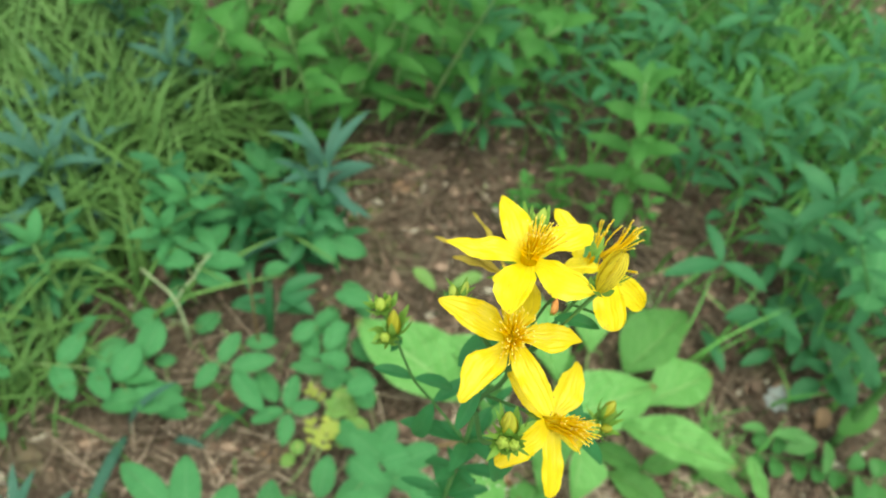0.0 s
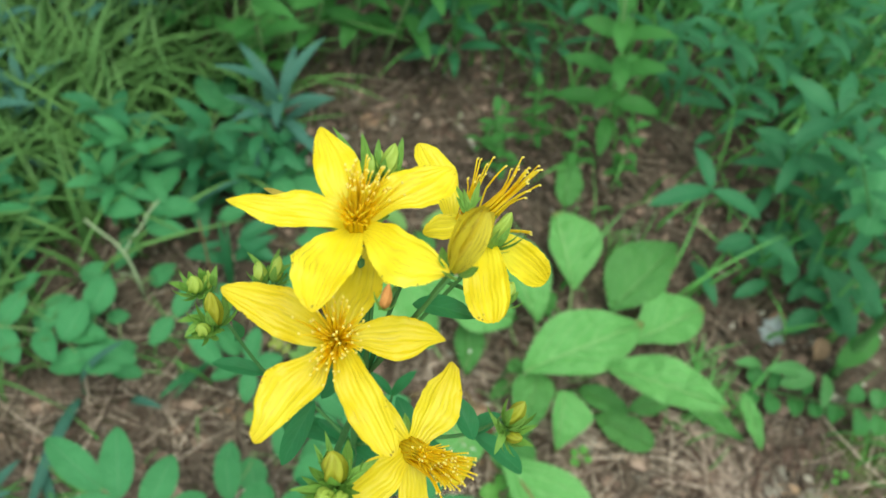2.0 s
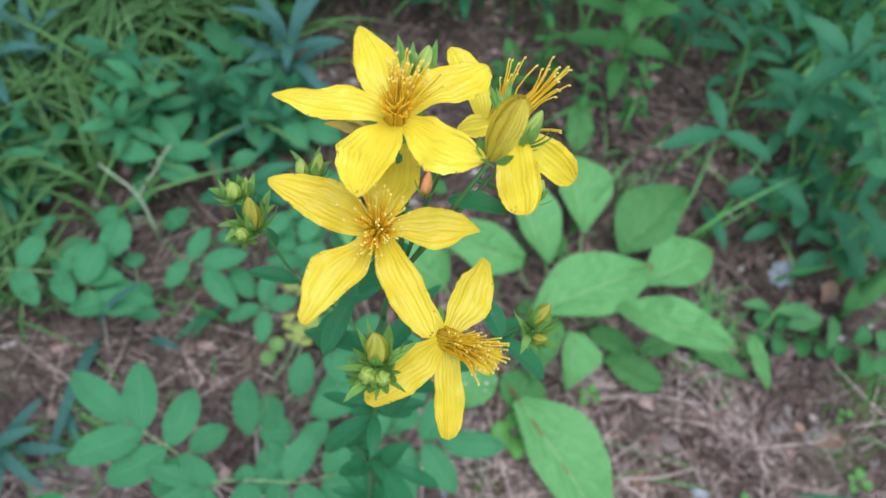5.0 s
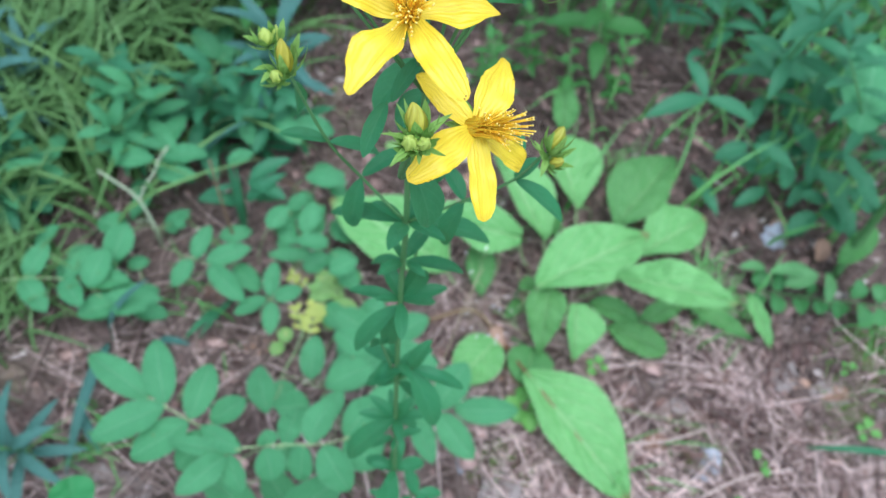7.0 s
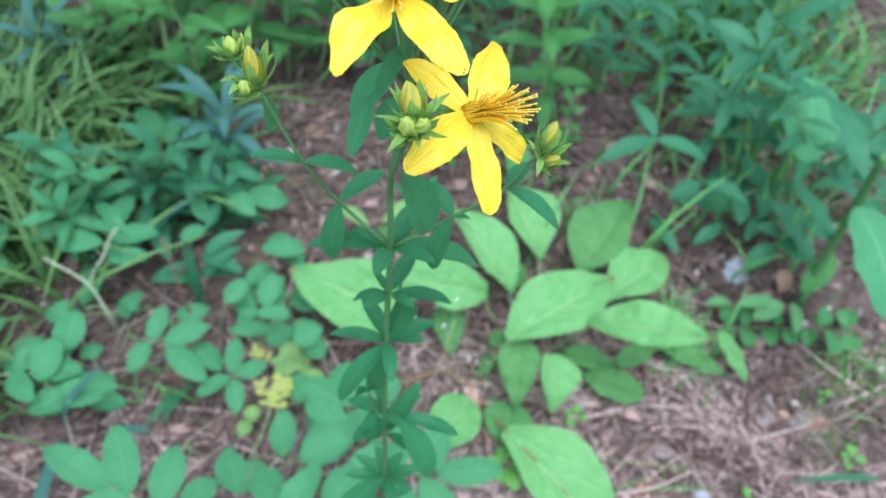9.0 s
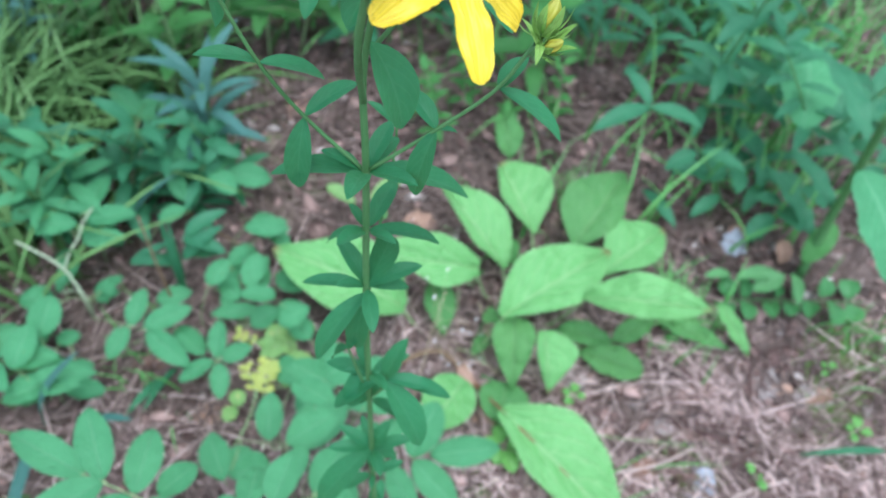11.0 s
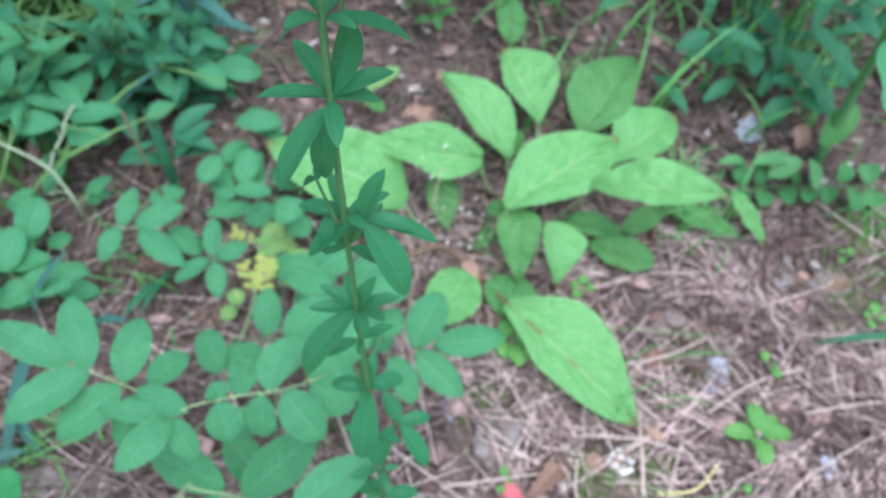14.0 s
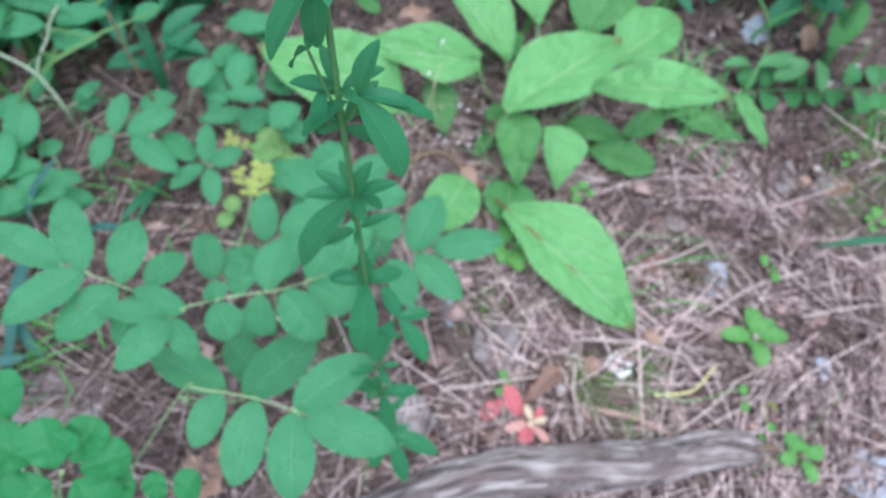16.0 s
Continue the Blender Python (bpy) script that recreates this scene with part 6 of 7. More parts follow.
# tall coarse herb at the edge of the clearing
p = root("coarse_herb", (0.3020, 0.3909, 0.0000), "coarse herb with a thick green stem and broad leaves", "plant")
part("stem", tube([(0.2818, 0.3793, 0.0000), (0.2740, 0.3932, 0.0700), (0.2521, 0.3802, 0.1600), (0.2288, 0.3532, 0.2200)], 0.0042, 0.003, 14, 8), STEM, p)
for row, mat in ((((0.2514, 0.3729, 0.1500), (0.2925, 0.2993, 0.1200), 0.0502), ROSE), (((0.2379, 0.4519, 0.1000), (0.2354, 0.5355, 0.1200), 0.0505), ROSE), (((0.2462, 0.3800, 0.1700), (0.2191, 0.4607, 0.1700), 0.0198), VETCH), (((0.2730, 0.3912, 0.0800), (0.2280, 0.4276, 0.1000), 0.0176), VETCH), (((0.2761, 0.3922, 0.0400), (0.2293, 0.4408, 0.0600), 0.0186), VETCH), (((0.2711, 0.3746, 0.0300), (0.2904, 0.4068, 0.0500), 0.0203), HERB)):
    part("leaf", blade(*row, a=0.6, b=0.6, arch=0.08, fold=0.15, wave=0.05, teeth=0.02, nl=22), mat, p)

p = root("vetch_plant", (0.2009, 0.4482, 0.0000), VETCH_LABEL, "plant", "dark green herbs")
part("stem", tube([(0.2167, 0.4336, 0.0000), (0.1654, 0.4310, 0.0700), (0.1071, 0.4170, 0.1180)], 0.0013, 0.0008), STEM, p)
for row in (((0.1071, 0.4170, 0.1180), (0.0651, 0.3800, 0.1150), 0.0152), ((0.1071, 0.4170, 0.1180), (0.1520, 0.4165, 0.1100), 0.0154), ((0.1071, 0.4170, 0.1180), (0.0828, 0.4447, 0.1250), 0.0129), ((0.1654, 0.4310, 0.0700), (0.2055, 0.4191, 0.0700), 0.0137), ((0.1631, 0.4303, 0.0700), (0.1396, 0.4100, 0.0600), 0.0147), ((0.1990, 0.4245, 0.0300), (0.1768, 0.4008, 0.0200), 0.0125), ((0.1338, 0.4187, 0.0200), (0.1653, 0.3853, 0.0200), 0.0134), ((0.1895, 0.4419, 0.0400), (0.1509, 0.4256, 0.0400), 0.0163), ((0.2233, 0.4207, 0.0200), (0.2388, 0.4556, 0.0300), 0.0127)):
    part("leaf", blade(*row, a=0.75, b=0.85, arch=0.1, fold=0.2, nl=12), VETCH, p)

p = root("vetch_plant", (0.3116, 0.5156, 0.0000), "dark green sprig of narrow leaflets over a broad leaf", "plant", "dark green herbs")
part("stem", tube([(0.3116, 0.5156, 0.0000), (0.2908, 0.5007, 0.0300), (0.2494, 0.4708, 0.0900), (0.2157, 0.4670, 0.1350), (0.1980, 0.4883, 0.1500), (0.1909, 0.5075, 0.1550)], 0.0013, 0.0007, 14, 5), STEM, p)
for row in (
    ((0.2073, 0.4792, 0.1388), (0.1798, 0.4815, 0.1448), 0.0101),
    ((0.2110, 0.4797, 0.1370), (0.2408, 0.4994, 0.1430), 0.0102),
    ((0.2174, 0.4776, 0.1280), (0.1899, 0.4516, 0.1340), 0.0093),
    ((0.2235, 0.4766, 0.1217), (0.2536, 0.4676, 0.1277), 0.0103),
    ((0.2318, 0.4737, 0.1109), (0.2056, 0.4361, 0.1169), 0.0104),
    ((0.2379, 0.4724, 0.1046), (0.2704, 0.4618, 0.1106), 0.0096),
    ((0.1987, 0.4814, 0.1505), (0.2185, 0.5041, 0.1565), 0.0091),
    ((0.2454, 0.4688, 0.0938), (0.2281, 0.4225, 0.0998), 0.0116),
    ((0.2536, 0.4678, 0.0875), (0.2801, 0.4453, 0.0935), 0.0107),
    ((0.1937, 0.4881, 0.1550), (0.1749, 0.4975, 0.1610), 0.0082),
    ((0.1928, 0.4945, 0.1550), (0.2061, 0.5178, 0.1610), 0.0082),
):
    part("leaf", blade(*row, a=0.75, b=0.85, arch=0.1, fold=0.2, nl=12), VETCH, p)

# creeping plant with small round leaves at the edge of the needles
p = root("creeping_plant", (0.2106, 0.3445, 0.0000), "creeping plant with small round paired leaves", "plant")
part("runner", tube([(0.2054, 0.3298, 0.0080), (0.2396, 0.3392, 0.0120), (0.2806, 0.3497, 0.0120), (0.3330, 0.3645, 0.0100)], 0.0008, 0.0006, 16, 5), STEM, p)
for row in (
    ((0.2174, 0.3352, 0.0110), (0.2090, 0.3499, 0.0160), 0.0150),
    ((0.2318, 0.3400, 0.0110), (0.2221, 0.3523, 0.0190), 0.0159),
    ((0.2499, 0.3489, 0.0110), (0.2394, 0.3634, 0.0220), 0.0178),
    ((0.2573, 0.3465, 0.0110), (0.2535, 0.3604, 0.0160), 0.0142),
    ((0.2729, 0.3505, 0.0110), (0.2665, 0.3650, 0.0190), 0.0152),
    ((0.2988, 0.3593, 0.0110), (0.2924, 0.3708, 0.0220), 0.0170),
    ((0.3193, 0.3625, 0.0110), (0.3184, 0.3795, 0.0160), 0.0171),
    ((0.2301, 0.3353, 0.0110), (0.2288, 0.3134, 0.0190), 0.0150),
    ((0.2501, 0.3404, 0.0110), (0.2494, 0.3188, 0.0220), 0.0133),
    ((0.2665, 0.3446, 0.0110), (0.2676, 0.3292, 0.0160), 0.0133),
    ((0.2858, 0.3506, 0.0110), (0.2804, 0.3285, 0.0190), 0.0143),
    ((0.3052, 0.3556, 0.0110), (0.2984, 0.3261, 0.0220), 0.0188),
    ((0.3211, 0.3586, 0.0110), (0.3203, 0.3374, 0.0160), 0.0161),
    ((0.2176, 0.3310, 0.0110), (0.2120, 0.3122, 0.0190), 0.0114),
):
    part("leaf", blade(*row, (random.uniform(-0.3, 0.3), random.uniform(-0.3, 0.3), 1), a=random.uniform(0.45, 0.7), b=random.uniform(0.35, 0.75), arch=0.1, fold=0.28, nl=14, nw=3, twist=random.uniform(-0.5, 0.5)), CREEPER, p)
for row in (((0.2327, 0.3413, 0.0200), (0.2552, 0.3573, 0.0300), 0.0165), ((0.2673, 0.3690, 0.0200), (0.2653, 0.3307, 0.0300), 0.0105), ((0.2550, 0.3631, 0.0200), (0.2139, 0.3433, 0.0300), 0.0135), ((0.2142, 0.3513, 0.0200), (0.1880, 0.3365, 0.0300), 0.0095)):
    part("leaf", blade(*row, a=0.7, b=0.75, arch=0.1, fold=0.25, nl=14), LOOSE, p)


# airy grass panicle
p = root("grass_panicle", (-0.0225, 0.1258, 0.0000), "thin dry grass stalk with tiny pale seed heads", "grass")
TOP = [(-0.0172, 0.1116, 0.1000), (-0.0162, 0.1167, 0.1700), (-0.0153, 0.1332, 0.2150), (-0.0133, 0.1486, 0.2300)]
part("stalk", tube([(-0.0225, 0.1258, 0.0000), *TOP], 0.00035, 0.0002, 20, 4), STRAW, p)
HEADS = Geo()
THREADS = Geo()
A, B = np.array((-0.0153, 0.1332, 0.2150)), np.array((-0.0133, 0.1486, 0.2300))
for ex, ey in ((-0.0095, 0.0276), (0.0000, 0.0289), (-0.0032, 0.0171), (0.0122, -0.0057), (0.0151, -0.0175), (0.0200, -0.0156), (0.0067, -0.0175), (0.0202, -0.0251), (0.0126, -0.0047), (0.0235, 0.0027), (0.0021, -0.0118), (0.0189, 0.0091), (0.0097, -0.0257), (0.0206, -0.0209), (0.0053, 0.0000), (0.0242, -0.0133), (0.0168, -0.0010)):
    e = A + (B - A) * 0.3 + np.array((ex, ey, random.uniform(-0.012, 0.012)))
    s = A + (B - A) * random.uniform(-0.4, 0.8)
    tube([s, (s + e) / 2 + np.array((0, 0, 0.003)), e], 0.00009, 0.00007, 4, 3, THREADS)
    pod(e, e + np.array((random.uniform(-0.0015, 0.0015), random.uniform(-0.003, 0.003), -0.001)), 0.00045, HEADS, 4, 5)
part("threads", THREADS, STRAW, p)
tagged(part("seed_spray", HEADS, WHITE, p, "tiny whitish seed heads"), kind="stuff")


# ---- things lying on the forest floor ----
def log_piece():
    pts = [(-0.0289, -0.0534, 0.0100), (0.0119, -0.0206, 0.0120), (0.0596, 0.0053, 0.0150), (0.1109, 0.0209, 0.0160), (0.1639, 0.0349, 0.0160), (0.2034, 0.0506, 0.0160), (0.2394, 0.0591, 0.0120)]
    line, v, f, n, sides = spline(pts, 110), [], [], 110, 52
    for k, c in enumerate(line):
        d = unit(line[min(k + 1, n)] - line[max(k - 1, 0)])
        a = unit(np.cross(d, (0, 0, 1)))
        b = np.cross(a, d)
        s = k / n
        r = (0.0108 + 0.0024 * math.sin(3.0 * s + 0.3)) * (0.5 + 0.5 * min(1, (1 - s) * 9) ** 0.6) * (1 + 0.1 * noise.noise((s * 9, 0, 0)))
        for j in range(sides):
            w = 2 * math.pi * j / sides + 0.25 * math.sin(s * 5)
            facet = 0.0016 * max(-0.6, math.cos(3 * w + 1.2 + 2 * s)) + 0.0008 * math.cos(5 * w + 6 * s)
            groove = -0.0026 * max(0.0, noise.noise((math.cos(w) * 4.5, math.sin(w) * 4.5, s * 7)) - 0.12) * 2.5
            split = -0.0016 * max(0.0, 1 - 6 * abs(noise.noise((math.cos(w) * 3.2 + 5, math.sin(w) * 3.2, s * 3.2)))) - 0.001 * max(0.0, 1 - 5 * abs(noise.noise((math.cos(w) * 8, math.sin(w) * 8 + 3, s * 9))))
            rr = r + facet + groove + split + 0.0008 * noise.noise((math.cos(w) * 6, math.sin(w) * 6, s * 60))
            v.append(c + rr * (math.cos(w) * a * 1.1 + math.sin(w) * b * 0.85))
    for k in range(n):
        for j in range(sides):
            f.append((k * sides + j, k * sides + (j + 1) % sides, (k + 1) * sides + (j + 1) % sides, (k + 1) * sides + j))
    f += [tuple(range(sides))[::-1], tuple(n * sides + j for j in range(sides))]
    uv = [(k / n, j / sides) for k in range(n + 1) for j in range(sides)]
    log = thing("fallen_branch", Geo().add(v, f, uv), WOOD, tuple(pts[3]), "weathered grey bare branch lying on needles", "branch")
    for k0, k1, w0, w1 in ((11, 27, 1.1, 1.9), (40, 56, 0.5, 1.2), (70, 80, 1.5, 2.2)):
        sv, su = [], []
        for k in range(k0, k1 + 1):
            d = unit(line[min(k + 1, n)] - line[max(k - 1, 0)])
            a = unit(np.cross(d, (0, 0, 1)))
            b = np.cross(a, d)
            ease = math.sin(math.pi * (k - k0) / (k1 - k0)) ** 0.5
            for j in range(6):
                w = (w0 + w1) / 2 + (j / 5 - 0.5) * (w1 - w0) * (0.25 + 0.75 * ease) + 0.06 * random.uniform(-1, 1)
                rr = 0.0136 + 0.0006 * random.uniform(-1, 1)
                sv.append(line[k] + rr * (math.cos(w) * a * 1.1 + math.sin(w) * b * 0.85))
                su.append((k / n, j / 6))
        sf = [(i * 6 + j, i * 6 + j + 1, i * 6 + j + 7, i * 6 + j + 6) for i in range(k1 - k0) for j in range(5)]
        part("bark_strip", Geo().add(sv, sf, su), BARK_DARK, log, "thin strip of dark bark")
    end, d = line[-1], unit(line[-1] - line[-3])
    a = unit(np.cross(d, (0, 0, 1)))
    for q in range(5):
        o = end + a * random.uniform(-0.006, 0.006) + np.array((0, 0, random.uniform(-0.003, 0.005)))
        part("splinter", pod(o - d * 0.012, o + d * random.uniform(0.003, 0.01), random.uniform(0.0015, 0.003), n=5, sides=5), STEM_BROWN, log, "broken brown wood splinter")


log_piece()


def flake(name, at, size, material, label, category, long=1.0, turn=0.0, thick=0.0016, curl=0.25, jag=0.3, group=""):
    """A ragged, curled chip lying on the ground."""
    n, v, f = 17, [], []
    x0, y0 = at[0], at[1]
    z0 = height(x0, y0) + 0.003
    rad = [size / 2 * (1 + random.uniform(-jag, jag)) for _ in range(n)]
    for lay in (0.0, thick):
        for ring in (0.5, 1.0):
            for k in range(n):
                w = 6.283 * k / n
                px, py = rad[k] * ring * math.cos(w) * long, rad[k] * ring * math.sin(w)
                rz = curl * (py * py) / size * 2 + random.uniform(-0.0004, 0.0004)
                v.append((x0 + px * math.cos(turn) - py * math.sin(turn), y0 + px * math.sin(turn) + py * math.cos(turn), z0 + rz + lay))
        v.append((x0, y0, z0 + lay))
    m = 2 * n + 1
    for k in range(n):
        q = (k + 1) % n
        f += [(m + k, m + n + k, m + n + q, m + q), (m + k, m + q, m + 2 * n), (k, q, n + q, n + k), (k, 2 * n, q), (n + k, n + q, m + n + q, m + n + k)]
    return thing(name, Geo().add(v, f), material, (x0, y0, z0), label, category, group)


def dead_leaf(at, size, turn, material=BROWN, label="curled brown dead leaf on the needles", width=0.5):
    x, y = at[0], at[1]
    d = np.array((math.cos(turn), math.sin(turn), 0.12)) * size / 2
    c = np.array((x, y, height(x, y) + 0.003))
    g = blade(c - d, c + d, size * width, (random.uniform(-0.4, 0.4), random.uniform(-0.4, 0.4), 1), random.uniform(0.4, 0.7), random.uniform(0.35, 0.8), 0.07, random.uniform(-0.1, 0.4), 0.09, 0.1, 20, random.uniform(-0.5, 0.5), random.uniform(-0.35, 0.35), nw=4, pucker=0.06, ragged=0.6)
    thing("dead_leaf", g, material, tuple(c), label, "leaf", "dead leaves")


flake("white_chip", (0.1401, 0.0981, 0.0000), 0.016, WHITE, "small ragged white chip of bark", "chip", 1.0, 1.2, curl=0.6)
flake("white_chip", (0.1050, 0.0724, 0.0000), 0.008, WHITE, "tiny pale chip on the needles", "chip")
flake("white_chip", (0.2792, 0.1234, 0.0000), 0.013, LICHEN, "small blue-white chip on the needles", "chip", 1.3, 0.8)
flake("lichen_chip", (0.2019, 0.1709, 0.0000), 0.026, LICHEN, "grey-blue flake covered in lichen", "chip", jag=0.4)
flake("lichen_chip", (0.0235, 0.1085, 0.0000), 0.017, LICHEN, "pale grey-blue flake on the needles", "chip", 0.7)
flake("lichen_chip", (0.3181, 0.0562, 0.0000), 0.034, LICHEN, "large grey lichen-covered flake", "chip", jag=0.35)
flake("lichen_chip", (0.2232, 0.3964, 0.0000), 0.028, LICHEN, "grey-blue lichen flake beside a brown leaf", "chip", 0.8)
flake("bark_flake", (-0.2129, 0.0017, 0.0000), 0.034, BARK, "grey flake of bark among needles", "bark", 1.6, 0.2)
flake("bark_flake", (-0.1899, 0.0021, 0.0000), 0.026, BARK, "small grey flake of bark", "bark", 1.3, 0.7)
flake("bark_flake", (0.0091, 0.0349, 0.0000), 0.028, BARK, "narrow grey bark flake", "bark", 1.6, 2.0)
flake("bark_flake", (0.0558, 0.0913, 0.0000), 0.028, BARK, "mossy grey bark flake", "bark", 1.4, 1.9)
flake("bark_flake", (0.2477, 0.2657, 0.0000), 0.024, BARK, "grey flake of bark on needles", "bark", 1.3, 0.2)
flake("bark_flake", (0.2898, 0.2669, 0.0000), 0.02, BARK, "grey flake of bark on needles", "bark", 1.8, 0.4)
flake("bark_flake", (0.1706, 0.2107, 0.0000), 0.014, BARK, "grey flake of bark on needles", "bark")
flake("bark_flake", (0.1003, 0.2306, 0.0000), 0.018, BARK, "grey flake of bark on needles", "bark")
dead_leaf((0.1249, 0.0941, 0.0000), 0.02, 0.3, width=0.8)
thing("dead_leaf", blade((0.0786, 0.0572, 0.0090), (0.0974, 0.0838, 0.0160), 0.0139, a=0.9, b=0.16, arch=0.08, fold=0.35, teeth=0.05, nl=20, skew=0.2, twist=0.4, nw=4, pucker=0.05, ragged=0.5), BROWN, (0.0889, 0.0721, 0.0090), "long reddish brown folded dead leaf", "leaf", "dead leaves")
thing("dead_leaf", blade((0.1200, 0.0860, 0.0070), (0.1247, 0.0979, 0.0100), 0.0105, a=0.35, b=0.2, arch=0.05, fold=0.1, teeth=0.06, nl=18, skew=-0.2, nw=4, pucker=0.05, ragged=0.6), BROWN, (0.1229, 0.0918, 0.0080), "small reddish brown leaf beside white chip", "leaf", "dead leaves")
thing("dead_leaf", blade((0.1537, 0.1252, 0.0060), (0.1657, 0.1162, 0.0100), 0.0077, a=0.6, b=0.3, arch=0.06, fold=0.3, teeth=0.05, nl=16, nw=4, pucker=0.05, ragged=0.6), ORANGE, (0.1593, 0.1208, 0.0070), "pinkish tan dead leaf at leaf tip", "leaf", "dead leaves")
thing("dead_leaf", blade((0.0119, 0.2150, 0.0140), (0.0233, 0.1965, 0.0200), 0.0103, a=0.5, b=0.7, arch=0.06, fold=0.3, nl=16, nw=4, pucker=0.05, ragged=0.6), ORANGE, (0.0173, 0.2066, 0.0150), "orange tan leaf by reddish leaf stalk", "leaf", "dead leaves")
thing("dead_leaf", blade((0.2503, 0.2605, 0.0040), (0.2715, 0.2693, 0.0060), 0.0085, a=0.5, b=0.5, arch=0.03, fold=0.5, teeth=0.06, nl=16, nw=4, pucker=0.05, ragged=0.6), ORANGE, (0.2591, 0.2630, 0.0080), "pinkish torn dead leaf on needles", "leaf", "dead leaves")
thing("dead_leaf", blade((0.2810, 0.2605, 0.0040), (0.3041, 0.2703, 0.0060), 0.0064, a=0.5, b=0.5, arch=0.03, fold=0.5, teeth=0.06, nl=16, nw=4, pucker=0.05, ragged=0.6), BROWN, (0.2897, 0.2631, 0.0080), "pinkish torn dead leaf on needles", "leaf", "dead leaves")
thing("dead_leaf", blade((0.1483, 0.1689, 0.0050), (0.1614, 0.1755, 0.0080), 0.0080, a=0.6, b=0.5, arch=0.04, fold=0.5, teeth=0.06, nl=16, nw=4, pucker=0.05, ragged=0.6), BROWN, (0.1543, 0.1717, 0.0080), "brown torn dead leaf on needles", "leaf", "dead leaves")
dead_leaf((0.1587, 0.1766, 0.0000), 0.024, 0.2, width=0.7)
dead_leaf((-0.1019, -0.0239, 0.0000), 0.05, 0.9, ORANGE, "tan dead leaf below the shoots", 0.6)
dead_leaf((0.0395, 0.1858, 0.0000), 0.032, 0.1, ORANGE, "pale tan dead leaf under the rosette", 0.5)
dead_leaf((0.0145, 0.2149, 0.0000), 0.024, 1.9, ORANGE, "orange tan dead leaf on needles", 0.5)
dead_leaf((-0.0451, 0.3377, 0.0000), 0.03, 0.4, ORANGE, "orange brown dead leaf on needles", 0.7)
thing("dead_leaf", blade((0.2643, 0.3860, 0.0080), (0.2562, 0.3982, 0.0220), 0.0175, a=0.3, b=0.25, arch=0.1, fold=0.3, teeth=0.04, nl=16, nw=4, pucker=0.05, ragged=0.4), ORANGE, (0.2643, 0.3860, 0.0080), "orange brown dead leaf under the herbs", "leaf", "dead leaves")
dead_leaf((-0.1502, 0.1409, 0.0000), 0.034, 0.5, ORANGE, "tan dead leaf on the needles", 0.5)
dead_leaf((-0.0109, 0.0045, 0.0000), 0.03, 0.1, ORANGE, "tan dead leaf beside the branch", 0.5)
dead_leaf((0.2002, 0.2482, 0.0000), 0.026, 0.6)
dead_leaf((0.2943, 0.2704, 0.0000), 0.024, 0.2)
dead_leaf((-0.2052, 0.1588, 0.0000), 0.03, 0.5)
dead_leaf((0.3125, 0.0802, 0.0000), 0.026, 0.9, width=0.7)
dead_leaf((-0.1774, 0.4264, 0.0000), 0.03, 0.8)
dead_leaf((0.2132, 0.5583, 0.0000), 0.03, 0.2)
dead_leaf((0.2239, 0.4068, 0.0000), 0.03, 1.2)

p = root("red_leaves", (0.0864, 0.0496, 0.0000), "small bright red and orange fallen leaves", "leaf")
for row, mat in (
    (((0.0800, 0.0495, 0.0080), (0.0656, 0.0664, 0.0130), 0.0109), RED),
    (((0.0678, 0.0568, 0.0070), (0.0536, 0.0444, 0.0060), 0.0102), RED),
    (((0.0847, 0.0466, 0.0090), (0.0704, 0.0383, 0.0110), 0.0069), PINK),
    (((0.0879, 0.0451, 0.0090), (0.0993, 0.0363, 0.0100), 0.0061), PINK),
    (((0.0885, 0.0494, 0.0100), (0.0918, 0.0568, 0.0140), 0.0058), RED),
    (((0.0851, 0.0454, 0.0080), (0.0847, 0.0329, 0.0080), 0.0094), RED),
    (((0.0863, 0.0477, 0.0110), (0.0804, 0.0559, 0.0160), 0.0047), CREAM),
    (((0.0872, 0.0468, 0.0110), (0.0955, 0.0500, 0.0150), 0.0047), CREAM),
    (((0.0845, 0.0448, 0.0110), (0.0880, 0.0453, 0.0120), 0.0043), CREAM),
):
    part("leaflet", blade(*row, a=0.55, b=0.4, arch=0.06, fold=0.2, nl=12, wave=0.05, twist=random.uniform(-0.4, 0.4), pucker=0.03), mat, p)


def seedling(at, rows, label="small bright green seedling on the needles"):
    s = root("seedling", at, label, "plant", "seedlings")
    o = np.array(at, float)
    part("stem", tube([o, o + np.array((0, 0, 0.007)), o + np.array((0.001, 0, 0.013))], 0.0007, 0.0005, 4, 5), STEM_PALE, s)
    for w, ln, wd in rows:
        d = np.array((math.cos(w), math.sin(w), 0.15))
        c = o + np.array((0, 0, 0.012))
        part("leaf", blade(c + d * 0.0025, c + d * ln * 1.0, wd * 0.92, a=0.7, b=0.55, arch=0.14, fold=0.25, nl=14, wave=0.04, twist=random.uniform(-0.4, 0.4)), SEEDLING, s)


